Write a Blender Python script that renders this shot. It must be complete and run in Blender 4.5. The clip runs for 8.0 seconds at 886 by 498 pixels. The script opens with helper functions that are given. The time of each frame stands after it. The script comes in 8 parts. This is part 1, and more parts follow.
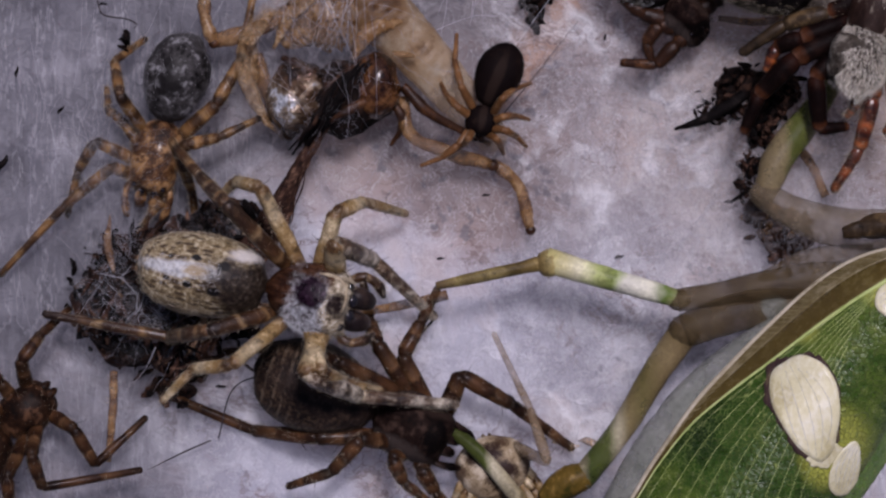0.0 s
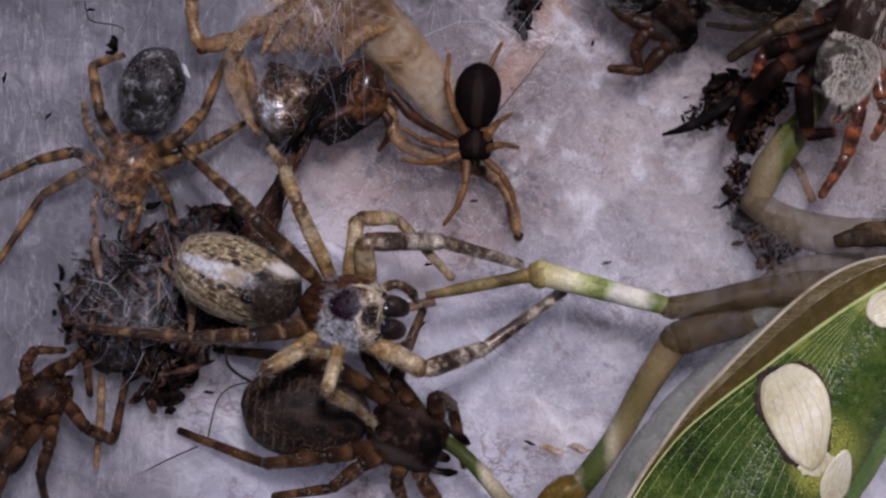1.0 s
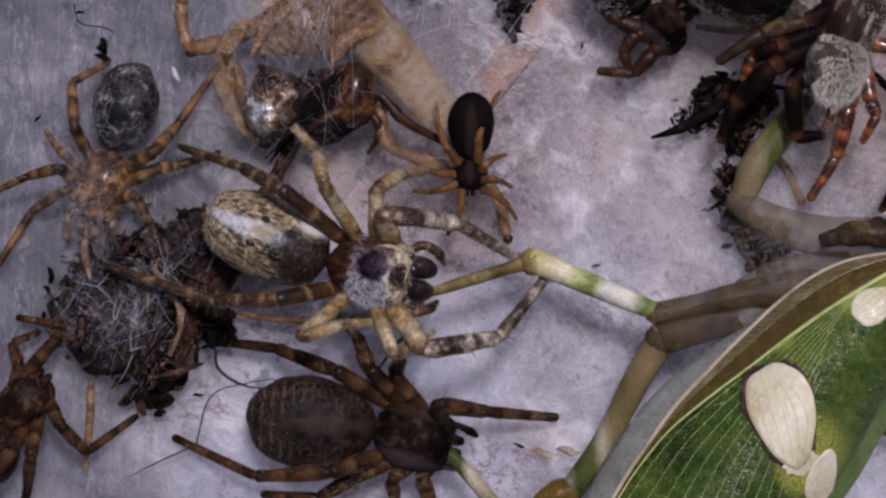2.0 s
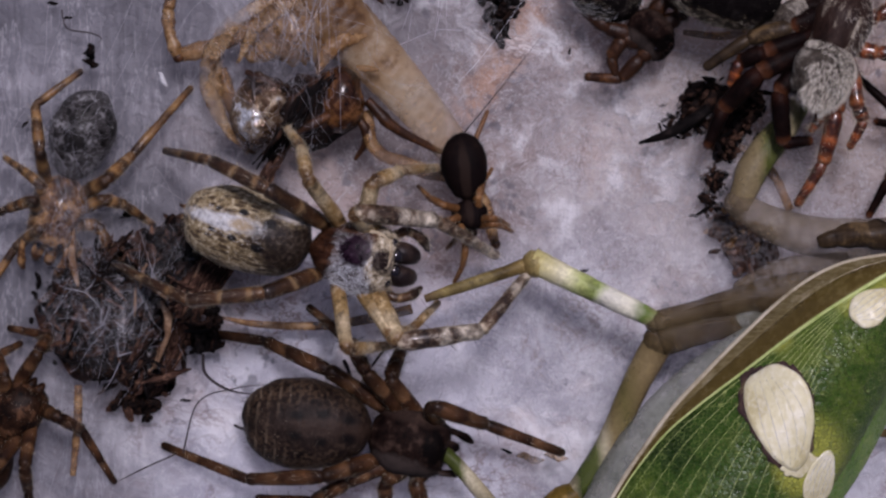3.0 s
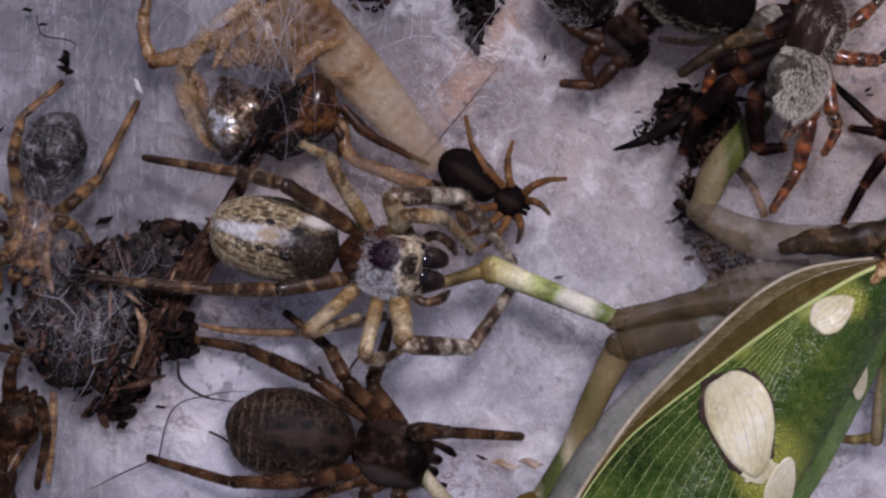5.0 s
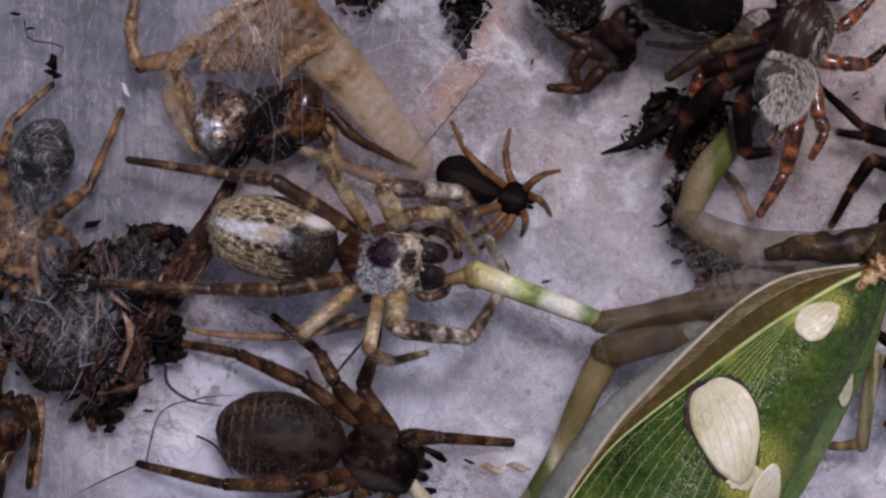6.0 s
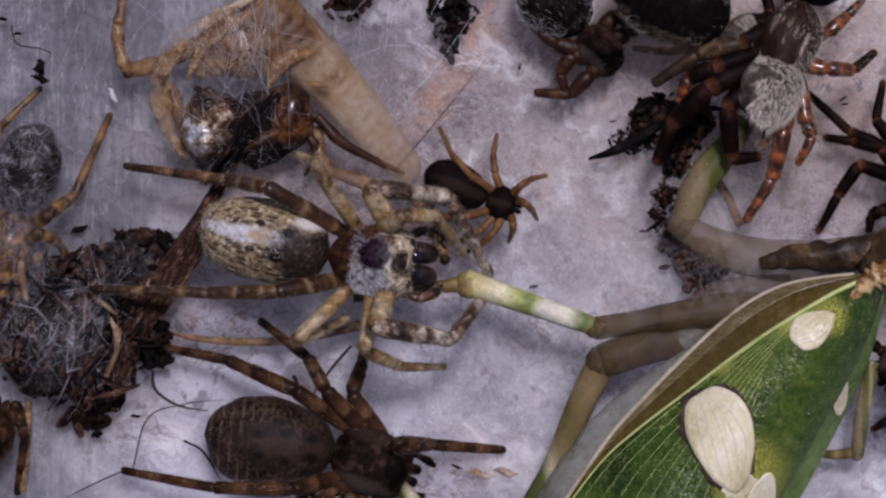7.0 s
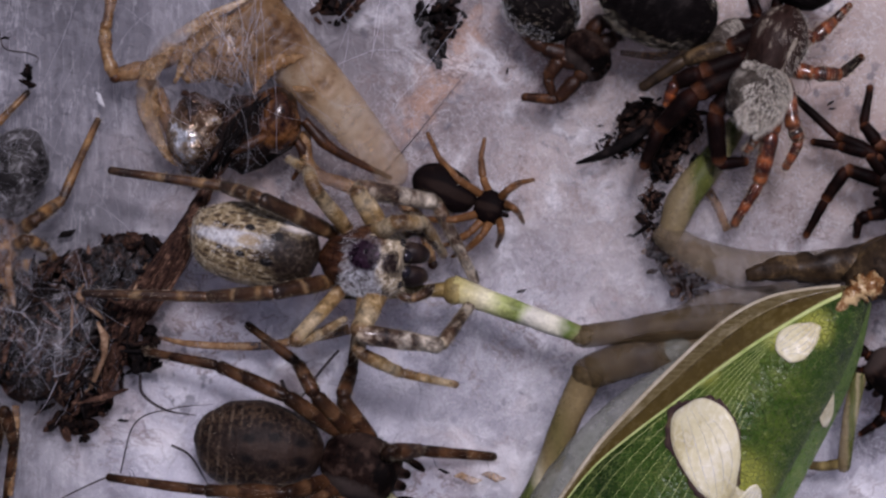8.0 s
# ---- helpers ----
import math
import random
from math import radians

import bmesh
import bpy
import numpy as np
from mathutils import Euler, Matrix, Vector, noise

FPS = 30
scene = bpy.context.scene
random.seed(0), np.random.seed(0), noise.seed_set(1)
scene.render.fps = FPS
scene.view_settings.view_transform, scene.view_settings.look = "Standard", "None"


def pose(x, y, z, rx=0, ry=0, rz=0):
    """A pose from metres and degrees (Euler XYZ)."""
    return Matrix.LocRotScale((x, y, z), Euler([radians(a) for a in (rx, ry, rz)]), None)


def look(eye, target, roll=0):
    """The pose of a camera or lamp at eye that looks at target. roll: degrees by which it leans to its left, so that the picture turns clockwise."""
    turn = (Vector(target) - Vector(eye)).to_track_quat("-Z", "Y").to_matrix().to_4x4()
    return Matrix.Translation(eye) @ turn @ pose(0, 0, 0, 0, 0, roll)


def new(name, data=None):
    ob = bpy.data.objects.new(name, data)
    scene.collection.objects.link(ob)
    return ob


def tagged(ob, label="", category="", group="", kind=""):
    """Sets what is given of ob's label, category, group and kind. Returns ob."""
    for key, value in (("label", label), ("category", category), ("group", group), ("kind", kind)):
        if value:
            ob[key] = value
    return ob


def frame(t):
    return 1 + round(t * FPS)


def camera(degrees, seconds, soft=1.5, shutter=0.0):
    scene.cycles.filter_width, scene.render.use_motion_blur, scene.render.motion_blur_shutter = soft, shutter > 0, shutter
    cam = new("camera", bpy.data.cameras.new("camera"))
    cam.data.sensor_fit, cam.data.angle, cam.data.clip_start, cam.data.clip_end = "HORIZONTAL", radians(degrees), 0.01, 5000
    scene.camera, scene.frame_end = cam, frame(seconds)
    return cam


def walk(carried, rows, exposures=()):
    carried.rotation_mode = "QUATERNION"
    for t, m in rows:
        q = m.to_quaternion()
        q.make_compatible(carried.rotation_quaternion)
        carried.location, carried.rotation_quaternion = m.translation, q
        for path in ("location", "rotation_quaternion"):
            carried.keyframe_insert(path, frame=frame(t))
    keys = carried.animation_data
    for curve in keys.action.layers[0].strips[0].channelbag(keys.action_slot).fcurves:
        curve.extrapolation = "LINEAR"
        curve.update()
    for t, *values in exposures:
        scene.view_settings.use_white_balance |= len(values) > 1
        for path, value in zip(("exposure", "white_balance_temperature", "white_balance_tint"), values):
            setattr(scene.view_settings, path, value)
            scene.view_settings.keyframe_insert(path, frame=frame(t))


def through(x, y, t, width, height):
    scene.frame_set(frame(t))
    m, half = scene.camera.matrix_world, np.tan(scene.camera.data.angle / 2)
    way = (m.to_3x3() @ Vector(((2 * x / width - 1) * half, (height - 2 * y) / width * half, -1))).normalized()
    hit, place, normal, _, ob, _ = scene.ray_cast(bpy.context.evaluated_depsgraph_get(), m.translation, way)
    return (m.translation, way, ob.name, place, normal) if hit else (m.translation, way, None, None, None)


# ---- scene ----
# A nest of silk with spiders and a jewelled mantis, seen from above at close range.
# Plan in millimetres: x to the right, y up the nest, z above the silk sheet.
MM = 0.001

# ---- camera ----
cam = camera(16.0, 8.0, soft=2.5)
walk(cam, [
    (0, pose(0.000000, 0.000000, 0.11157)),
    (0.5, pose(0.000224, 0.000106, 0.11157)),
    (1, pose(0.000430, 0.000206, 0.11157)),
    (1.5, pose(0.000606, 0.000226, 0.11157)),
    (3, pose(0.001246, 0.000494, 0.11157)),
    (3.5, pose(0.001460, 0.000520, 0.11157)),
    (4, pose(0.001694, 0.000600, 0.11157)),
    (5.5, pose(0.002340, 0.000786, 0.11157)),
    (6, pose(0.002566, 0.000866, 0.11157)),
    (6.5, pose(0.002780, 0.000946, 0.11157)),
    (7, pose(0.003014, 0.001046, 0.11157)),
    (7.5, pose(0.003226, 0.001120, 0.11157)),
    (8, pose(0.003454, 0.001206, 0.11157))],
    exposures=[(0, -0.23, 5900, 27), (8, -0.23, 5900, 27)])

# ---- light ----
SUN_ELEVATION, SUN_TURN = 69, 18
world = bpy.data.worlds.new("sky")
scene.world = world
world.use_nodes = True
wn = world.node_tree
sky = wn.nodes.new("ShaderNodeTexSky")
sky.sky_type = "NISHITA"
sky.sun_disc = False
sky.dust_density, sky.ozone_density, sky.air_density = 3.0, 1.0, 0.9
sky.sun_elevation = radians(SUN_ELEVATION)
sky.sun_rotation = radians(SUN_TURN)
wn.links.new(sky.outputs[0], wn.nodes["Background"].inputs[0])
wn.nodes["Background"].inputs[1].default_value = 0.050
sun_data = bpy.data.lights.new("sun", "SUN")
sun_data.energy, sun_data.angle, sun_data.color = 3.72, radians(10), (1.0, 0.95, 0.89)
sun = new("sun", sun_data)
se, st = radians(SUN_ELEVATION), radians(SUN_TURN)
sun.matrix_world = look((math.sin(st) * math.cos(se), math.cos(st) * math.cos(se), math.sin(se)), (0, 0, 0))


# ---- materials ----
class Nodes:
    """Small helper that strings shader nodes together."""

    def __init__(self, name):
        self.mat = bpy.data.materials.new(name)
        self.mat.use_nodes = True
        self.tree = self.mat.node_tree
        self.bsdf = self.tree.nodes["Principled BSDF"]
        self.out = self.tree.nodes["Material Output"]

    def add(self, kind):
        return self.tree.nodes.new(kind)

    def link(self, a, b):
        self.tree.links.new(a, b)

    def put(self, socket, value):
        if isinstance(value, bpy.types.NodeSocket):
            self.link(value, socket)
        else:
            socket.default_value = value

    def math(self, op, a, b=0.0, clamp=False):
        node = self.add("ShaderNodeMath")
        node.operation, node.use_clamp = op, clamp
        self.put(node.inputs[0], a)
        self.put(node.inputs[1], b)
        return node.outputs[0]

    def mix(self, factor, a, b, blend="MIX"):
        node = self.add("ShaderNodeMix")
        node.data_type, node.blend_type = "RGBA", blend
        self.put(node.inputs[0], factor)
        self.put(node.inputs[6], a if isinstance(a, bpy.types.NodeSocket) else (*a, 1))
        self.put(node.inputs[7], b if isinstance(b, bpy.types.NodeSocket) else (*b, 1))
        return node.outputs[2]

    def ramp(self, factor, stops, smooth=True):
        node = self.add("ShaderNodeValToRGB")
        if smooth:
            node.color_ramp.interpolation = "EASE"
        e = node.color_ramp.elements
        e.remove(e[1])
        e[0].position = stops[0][0]
        for place, _ in stops[1:]:
            e.new(place)
        for item, (_, colour) in zip(e, stops):
            item.color = (*colour, 1)
        self.put(node.inputs[0], factor)
        return node.outputs[0]

    def step(self, value, low, high):
        node = self.add("ShaderNodeMapRange")
        node.interpolation_type = "SMOOTHSTEP"
        self.put(node.inputs[0], value)
        node.inputs[1].default_value, node.inputs[2].default_value = low, high
        return node.outputs[0]

    def plan(self, stretch=(1, 1, 1)):
        """Object coordinates in millimetres."""
        co = self.add("ShaderNodeTexCoord")
        mp = self.add("ShaderNodeMapping")
        mp.inputs["Scale"].default_value = [1000 * s for s in stretch]
        self.link(co.outputs["Object"], mp.inputs[0])
        return mp.outputs[0]

    def own(self):
        """Generated coordinates: 0 to 1 over the object."""
        co = self.add("ShaderNodeTexCoord")
        sep = self.add("ShaderNodeSeparateXYZ")
        self.link(co.outputs["Generated"], sep.inputs[0])
        return sep.outputs

    def noise(self, vector, scale, detail=4, rough=0.55, vary=True):
        node = self.add("ShaderNodeTexNoise")
        node.noise_dimensions = "4D"
        self.link(vector, node.inputs["Vector"])
        node.inputs["Scale"].default_value = scale
        node.inputs["Detail"].default_value = detail
        node.inputs["Roughness"].default_value = rough
        if vary:
            info = self.add("ShaderNodeObjectInfo")
            self.link(self.math("MULTIPLY", info.outputs["Random"], 37.0), node.inputs["W"])
        return node.outputs[0]

    def cells(self, vector, scale, feature="DISTANCE_TO_EDGE"):
        node = self.add("ShaderNodeTexVoronoi")
        node.feature = feature
        self.link(vector, node.inputs["Vector"])
        node.inputs["Scale"].default_value = scale
        return node.outputs[0]

    def fibres(self, vector, scale, width):
        """Fine wandering threads: the level lines of a noise."""
        level = self.noise(vector, scale, 4, 0.6, vary=False)
        away = self.math("ABSOLUTE", self.math("SUBTRACT", level, 0.5))
        return self.math("SUBTRACT", 1.0, self.step(away, 0.0, width))

    def bump(self, height, strength, distance):
        node = self.add("ShaderNodeBump")
        node.inputs["Strength"].default_value = strength
        node.inputs["Distance"].default_value = distance * MM
        self.link(height, node.inputs["Height"])
        self.link(node.outputs[0], self.bsdf.inputs["Normal"])

    def glow(self, colour, amount):
        """Lets some light through, as thin skin and silk do."""
        tr = self.add("ShaderNodeBsdfTranslucent")
        self.put(tr.inputs[0], colour if isinstance(colour, bpy.types.NodeSocket) else (*colour, 1))
        mx = self.add("ShaderNodeMixShader")
        self.put(mx.inputs[0], amount)
        self.link(self.bsdf.outputs[0], mx.inputs[1])
        self.link(tr.outputs[0], mx.inputs[2])
        self.link(mx.outputs[0], self.out.inputs[0])

    def clear(self, amount):
        """Holes or thinness: part of the light passes straight on."""
        tr = self.add("ShaderNodeBsdfTransparent")
        mx = self.add("ShaderNodeMixShader")
        self.put(mx.inputs[0], amount)
        src = self.out.inputs[0].links[0].from_socket
        self.link(src, mx.inputs[1])
        self.link(tr.outputs[0], mx.inputs[2])
        self.link(mx.outputs[0], self.out.inputs[0])


def skin(name, dark, mid, light, scale=1.6, fine=14.0, rough=0.5, bump=0.25, depth=0.05, bands=(), patches=(),
         stretch=(1, 1, 1), glow_through=0.0, clear=0.0, gloss=0.18, sheen=0.0, cover=0.75, contrast=0.0, dashes=None, waver=0.16, coat=0.0):
    """Mottled natural surface. bands: (place along the part, colour); patches: (x, y, half x, half y, colour, strength)."""
    n = Nodes(name)
    v = n.plan(stretch)
    big, small = n.noise(v, scale, 3), n.noise(v, fine, 5, 0.65)
    both = n.math("ADD", n.math("MULTIPLY", big, 0.62), n.math("MULTIPLY", small, 0.38))
    colour = n.ramp(both, [(0.34 + contrast, dark), (0.5, mid), (0.66 - contrast, light)])
    if bands or patches or dashes:
        gx, gy, gz = n.own()[0:3]
        wob = n.math("MULTIPLY", n.math("SUBTRACT", n.noise(v, 2.2, 4), 0.5), waver)
    if bands:
        strip = n.ramp(n.math("ADD", gx, wob), bands, smooth=False)
        colour = n.mix(cover, colour, strip)
        grain = n.ramp(both, [(0.36, (0.35, 0.35, 0.35)), (0.5, (0.95, 0.95, 0.95)), (0.64, (1.5, 1.5, 1.5))])
        colour = n.mix(0.8, colour, grain, "MULTIPLY")
    for px, py, hx, hy, tone, power in patches:
        dx = n.math("DIVIDE", n.math("ADD", n.math("SUBTRACT", gx, px), wob), hx)
        dy = n.math("DIVIDE", n.math("ADD", n.math("SUBTRACT", gy, py), n.math("MULTIPLY", wob, 0.6)), hy)
        r = n.math("ADD", n.math("MULTIPLY", dx, dx), n.math("MULTIPLY", dy, dy))
        r = n.math("ADD", r, n.math("MULTIPLY", n.math("SUBTRACT", both, 0.5), 3.2))
        mask = n.math("MULTIPLY", n.math("SUBTRACT", 1.0, n.step(r, 0.30, 1.45)), power)
        colour = n.mix(mask, colour, tone)
    if dashes:
        rows, tint = dashes
        wave = n.math("SINE", n.math("MULTIPLY", n.math("ADD", gx, n.math("MULTIPLY", wob, 0.35)), rows * 6.28))
        split = n.noise(n.plan((1.5, 1.0, 1.0)), 3.0, 5, 0.7)
        colour = n.mix(n.math("MULTIPLY", n.step(n.math("ADD", n.math("MULTIPLY", wave, 0.05), split), 0.46, 0.60), 0.68), colour, tint)
    n.link(colour, n.bsdf.inputs["Base Color"])
    n.link(n.math("ADD", n.math("MULTIPLY", small, 0.25), rough - 0.12), n.bsdf.inputs["Roughness"])
    n.bsdf.inputs["Specular IOR Level"].default_value = gloss * 0.55
    n.bsdf.inputs["Sheen Weight"].default_value = sheen
    n.bsdf.inputs["Coat Weight"].default_value = coat
    n.bsdf.inputs["Coat Roughness"].default_value = 0.18
    n.bump(both, bump, depth * 4)
    if glow_through:
        n.glow(colour, glow_through)
    if isinstance(clear, tuple):
        n.clear(n.math("ADD", clear[0], n.math("MULTIPLY", n.step(n.noise(v, 0.9, 5, 0.65), 0.36, 0.66), clear[1] - clear[0])))
    elif clear:
        n.clear(clear)
    return n.mat


def hair_material(name, colour, tip, rough=0.45, gloss=0.2, through=0.2):
    n = Nodes(name)
    info = n.add("ShaderNodeNewGeometry")
    n.link(n.mix(info.outputs["Random Per Island"], colour, tip), n.bsdf.inputs["Base Color"])
    n.bsdf.inputs["Roughness"].default_value = rough
    n.bsdf.inputs["Specular IOR Level"].default_value = gloss
    n.glow(tip, through)
    return n.mat


def spot_mask(n, x, y, px, py, hx, hy, soft, wob=None):
    """1 inside an ellipse, 0 outside, over a soft edge."""
    dx = n.math("DIVIDE", n.math("SUBTRACT", x, px), hx)
    dy = n.math("DIVIDE", n.math("SUBTRACT", y, py), hy)
    r = n.math("SQRT", n.math("ADD", n.math("MULTIPLY", dx, dx), n.math("MULTIPLY", dy, dy)))
    if wob is not None:
        r = n.math("ADD", r, wob)
    return n.math("SUBTRACT", 1.0, n.step(r, 1.0 - soft, 1.0 + soft))


def silk_sheet_material():
    """Felted silk: cloudy lilac with brown stains and wandering fibres, a thin grey streaky film to the west."""
    n = Nodes("silk_sheet")
    v = n.plan()
    vs = n.plan((1.0, 0.14, 1.0))
    vd = n.plan((0.6, 1.0, 1.0))
    sep = n.add("ShaderNodeSeparateXYZ")
    n.link(v, sep.inputs[0])
    shift = n.add("ShaderNodeTexNoise")
    n.link(v, shift.inputs["Vector"])
    shift.inputs["Scale"].default_value, shift.inputs["Detail"].default_value = 0.5, 5
    bent = n.add("ShaderNodeVectorMath")
    bent.operation = "MULTIPLY_ADD"
    n.link(shift.outputs["Color"], bent.inputs[0])
    bent.inputs[1].default_value = (2.6, 2.6, 2.6)
    n.link(v, bent.inputs[2])
    w = bent.outputs[0]
    big = n.noise(v, 0.12, 3, 0.5, vary=False)
    mid = n.noise(w, 0.42, 5, 0.52, vary=False)
    fine = n.noise(w, 1.5, 4, 0.55, vary=False)
    fibre = n.noise(vs, 5.0, 4, 0.6, vary=False)
    tone = n.math("ADD", n.math("MULTIPLY", mid, 0.76), n.math("ADD", n.math("MULTIPLY", fine, 0.18), n.math("MULTIPLY", fibre, 0.06)))
    felt = n.ramp(tone, [(0.36, (0.14, 0.135, 0.158)), (0.46, (0.285, 0.278, 0.315)), (0.54, (0.40, 0.393, 0.43)), (0.64, (0.57, 0.562, 0.59))])
    # brown and pink stains, strongest up the nest
    north = n.step(n.math("ADD", sep.outputs[1], n.math("MULTIPLY", n.math("SUBTRACT", big, 0.5), 14.0)), -4.0, 5.0)
    brown = n.step(n.math("ADD", sep.outputs[1], n.math("MULTIPLY", n.math("SUBTRACT", big, 0.5), 14.0)), -1.5, 5.0)
    east = n.step(n.math("ADD", sep.outputs[0], n.math("MULTIPLY", n.math("SUBTRACT", big, 0.5), 10.0)), 4.5, 10.5)
    felt = n.mix(n.math("MULTIPLY", n.math("MULTIPLY", brown, n.math("SUBTRACT", 1.0, east)), 0.68), felt, (0.185, 0.142, 0.128))
    felt = n.mix(n.math("MULTIPLY", n.math("MULTIPLY", north, east), 0.80), felt, (0.36, 0.285, 0.238))
    # bluish-white felt down the nest, lightened further to offset the jumping spider's shadow
    south = n.math("MULTIPLY", n.math("SUBTRACT", 1.0, brown), n.math("MULTIPLY", n.step(sep.outputs[0], -10.0, -5.0), n.math("SUBTRACT", 1.0, n.step(sep.outputs[0], 0.5, 5.0))))
    felt = n.mix(n.math("MULTIPLY", south, 0.48), felt, (0.56, 0.555, 0.635))
    stain = n.step(n.noise(vd, 0.34, 6, 0.62, vary=False), 0.50, 0.66)
    felt = n.mix(n.math("MULTIPLY", stain, 0.60), felt, (0.225, 0.165, 0.150))
    rosy = n.step(n.noise(w, 0.22, 4, 0.55, vary=False), 0.52, 0.66)
    felt = n.mix(n.math("MULTIPLY", rosy, 0.50), felt, (0.36, 0.262, 0.225))
    # an orange smear under the hanging clod and a broad darker grey patch beside it
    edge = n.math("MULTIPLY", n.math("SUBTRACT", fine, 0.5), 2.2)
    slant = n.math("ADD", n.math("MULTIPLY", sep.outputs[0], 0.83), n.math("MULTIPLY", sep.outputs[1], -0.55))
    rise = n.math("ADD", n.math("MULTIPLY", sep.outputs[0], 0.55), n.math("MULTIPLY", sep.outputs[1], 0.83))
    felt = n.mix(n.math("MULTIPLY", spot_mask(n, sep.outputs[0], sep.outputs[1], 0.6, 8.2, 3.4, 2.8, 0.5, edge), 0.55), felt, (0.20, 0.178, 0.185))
    felt = n.mix(n.math("MULTIPLY", spot_mask(n, slant, rise, -1.25, 8.2, 0.75, 2.2, 0.5, edge), 0.60), felt, (0.46, 0.26, 0.155))
    # white gathered folds and the fibres that cross them
    fold = n.math("MULTIPLY", n.fibres(w, 0.15, 0.045), n.step(mid, 0.46, 0.62))
    felt = n.mix(n.math("MULTIPLY", fold, 0.55), felt, (0.70, 0.695, 0.72))
    vein = n.math("ADD", n.math("MULTIPLY", n.fibres(w, 0.34, 0.016), 0.8), n.math("MULTIPLY", n.fibres(vd, 0.75, 0.018), 0.7), True)
    vein = n.math("MULTIPLY", vein, n.step(n.noise(v, 0.3, 3, vary=False), 0.42, 0.60))
    felt = n.mix(n.math("MULTIPLY", vein, 0.75), felt, (0.15, 0.098, 0.085))
    pale = n.math("ADD", n.fibres(w, 0.7, 0.010), n.fibres(v, 1.5, 0.014), True)
    felt = n.mix(n.math("MULTIPLY", pale, 0.30), felt, (0.78, 0.775, 0.80))
    # grey mouldy flecks in clusters
    fleck = n.math("MULTIPLY", n.step(n.noise(v, 1.9, 2, 0.5, vary=False), 0.57, 0.66), n.step(n.noise(v, 0.22, 2, vary=False), 0.47, 0.60))
    felt = n.mix(n.math("MULTIPLY", fleck, 0.62), felt, (0.085, 0.085, 0.105))
    thin = n.ramp(n.math("ADD", n.math("MULTIPLY", fibre, 0.35), n.math("MULTIPLY", mid, 0.65)), [(0.36, (0.090, 0.087, 0.099)), (0.5, (0.134, 0.130, 0.147)), (0.66, (0.220, 0.214, 0.236))])
    thin = n.mix(n.math("MULTIPLY", n.fibres(vs, 1.2, 0.012), 0.22), thin, (0.55, 0.545, 0.57))
    film = n.math("SUBTRACT", 1.0, n.step(n.math("ADD", n.math("ADD", sep.outputs[0], n.math("MULTIPLY", sep.outputs[1], -0.95)), n.math("MULTIPLY", n.math("SUBTRACT", mid, 0.5), 12.0)), -13.0, -3.0))
    # shade over the lower left corner, painted with the film's darker tone
    corner_shade = n.math("MULTIPLY", n.math("SUBTRACT", 1.0, n.step(sep.outputs[0], -11.5, -6.5)), n.math("SUBTRACT", 1.0, n.step(sep.outputs[1], -5.0, -2.5)))
    film = n.math("MAXIMUM", film, n.math("MULTIPLY", corner_shade, 0.8))
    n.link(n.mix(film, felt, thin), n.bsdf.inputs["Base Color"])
    n.bsdf.inputs["Roughness"].default_value = 0.55
    n.bsdf.inputs["Specular IOR Level"].default_value = 0.22
    n.bsdf.subsurface_method = "BURLEY"
    n.bsdf.inputs["Subsurface Weight"].default_value = 0.70
    n.bsdf.inputs["Subsurface Radius"].default_value = (1.0, 0.95, 0.95)
    n.bsdf.inputs["Subsurface Scale"].default_value = 6.0 * MM
    relief = n.math("ADD", n.math("MULTIPLY", mid, 1.1), n.math("ADD", n.math("MULTIPLY", fold, 0.14), n.math("MULTIPLY", pale, 0.04)))
    n.bump(relief, 0.9, 0.8)
    return n.mat


def silk_material(name, tone=(0.75, 0.74, 0.80), clear=0.0):
    n = Nodes(name)
    n.bsdf.inputs["Base Color"].default_value = (*tone, 1)
    n.bsdf.inputs["Roughness"].default_value = 0.3
    n.bsdf.inputs["Specular IOR Level"].default_value = 0.8
    n.glow(tone, 0.35)
    if clear:
        n.clear(clear)
    return n.mat


def gauze_material(name, thick=0.5, streak=(1, 1, 1), threads=0.55, low=0.54):
    """Gauzy silk: fine threads and cottony clouds, clear in between."""
    n = Nodes(name)
    v = n.plan(streak)
    lines = n.math("ADD", n.fibres(v, 1.0, 0.02), n.math("ADD", n.fibres(v, 1.9, 0.03), n.fibres(v, 3.7, 0.04)), True)
    cloud = n.step(n.noise(v, 0.6, 7, 0.75, vary=False), low, low + 0.26)
    cover = n.math("ADD", n.math("MULTIPLY", lines, threads), cloud, True)
    n.bsdf.inputs["Base Color"].default_value = (0.66, 0.64, 0.66, 1)
    n.bsdf.inputs["Roughness"].default_value = 0.5
    n.bsdf.inputs["Specular IOR Level"].default_value = 0.3
    n.glow((0.6, 0.59, 0.61), 0.3)
    n.clear(n.math("SUBTRACT", 1.0, n.math("MULTIPLY", cover, thick)))
    return n.mat


def eye_material():
    n = Nodes("eye_lens")
    n.bsdf.inputs["Base Color"].default_value = (0.008, 0.006, 0.008, 1)
    n.bsdf.inputs["Roughness"].default_value = 0.10
    n.bsdf.inputs["Coat Weight"].default_value = 0.2
    return n.mat


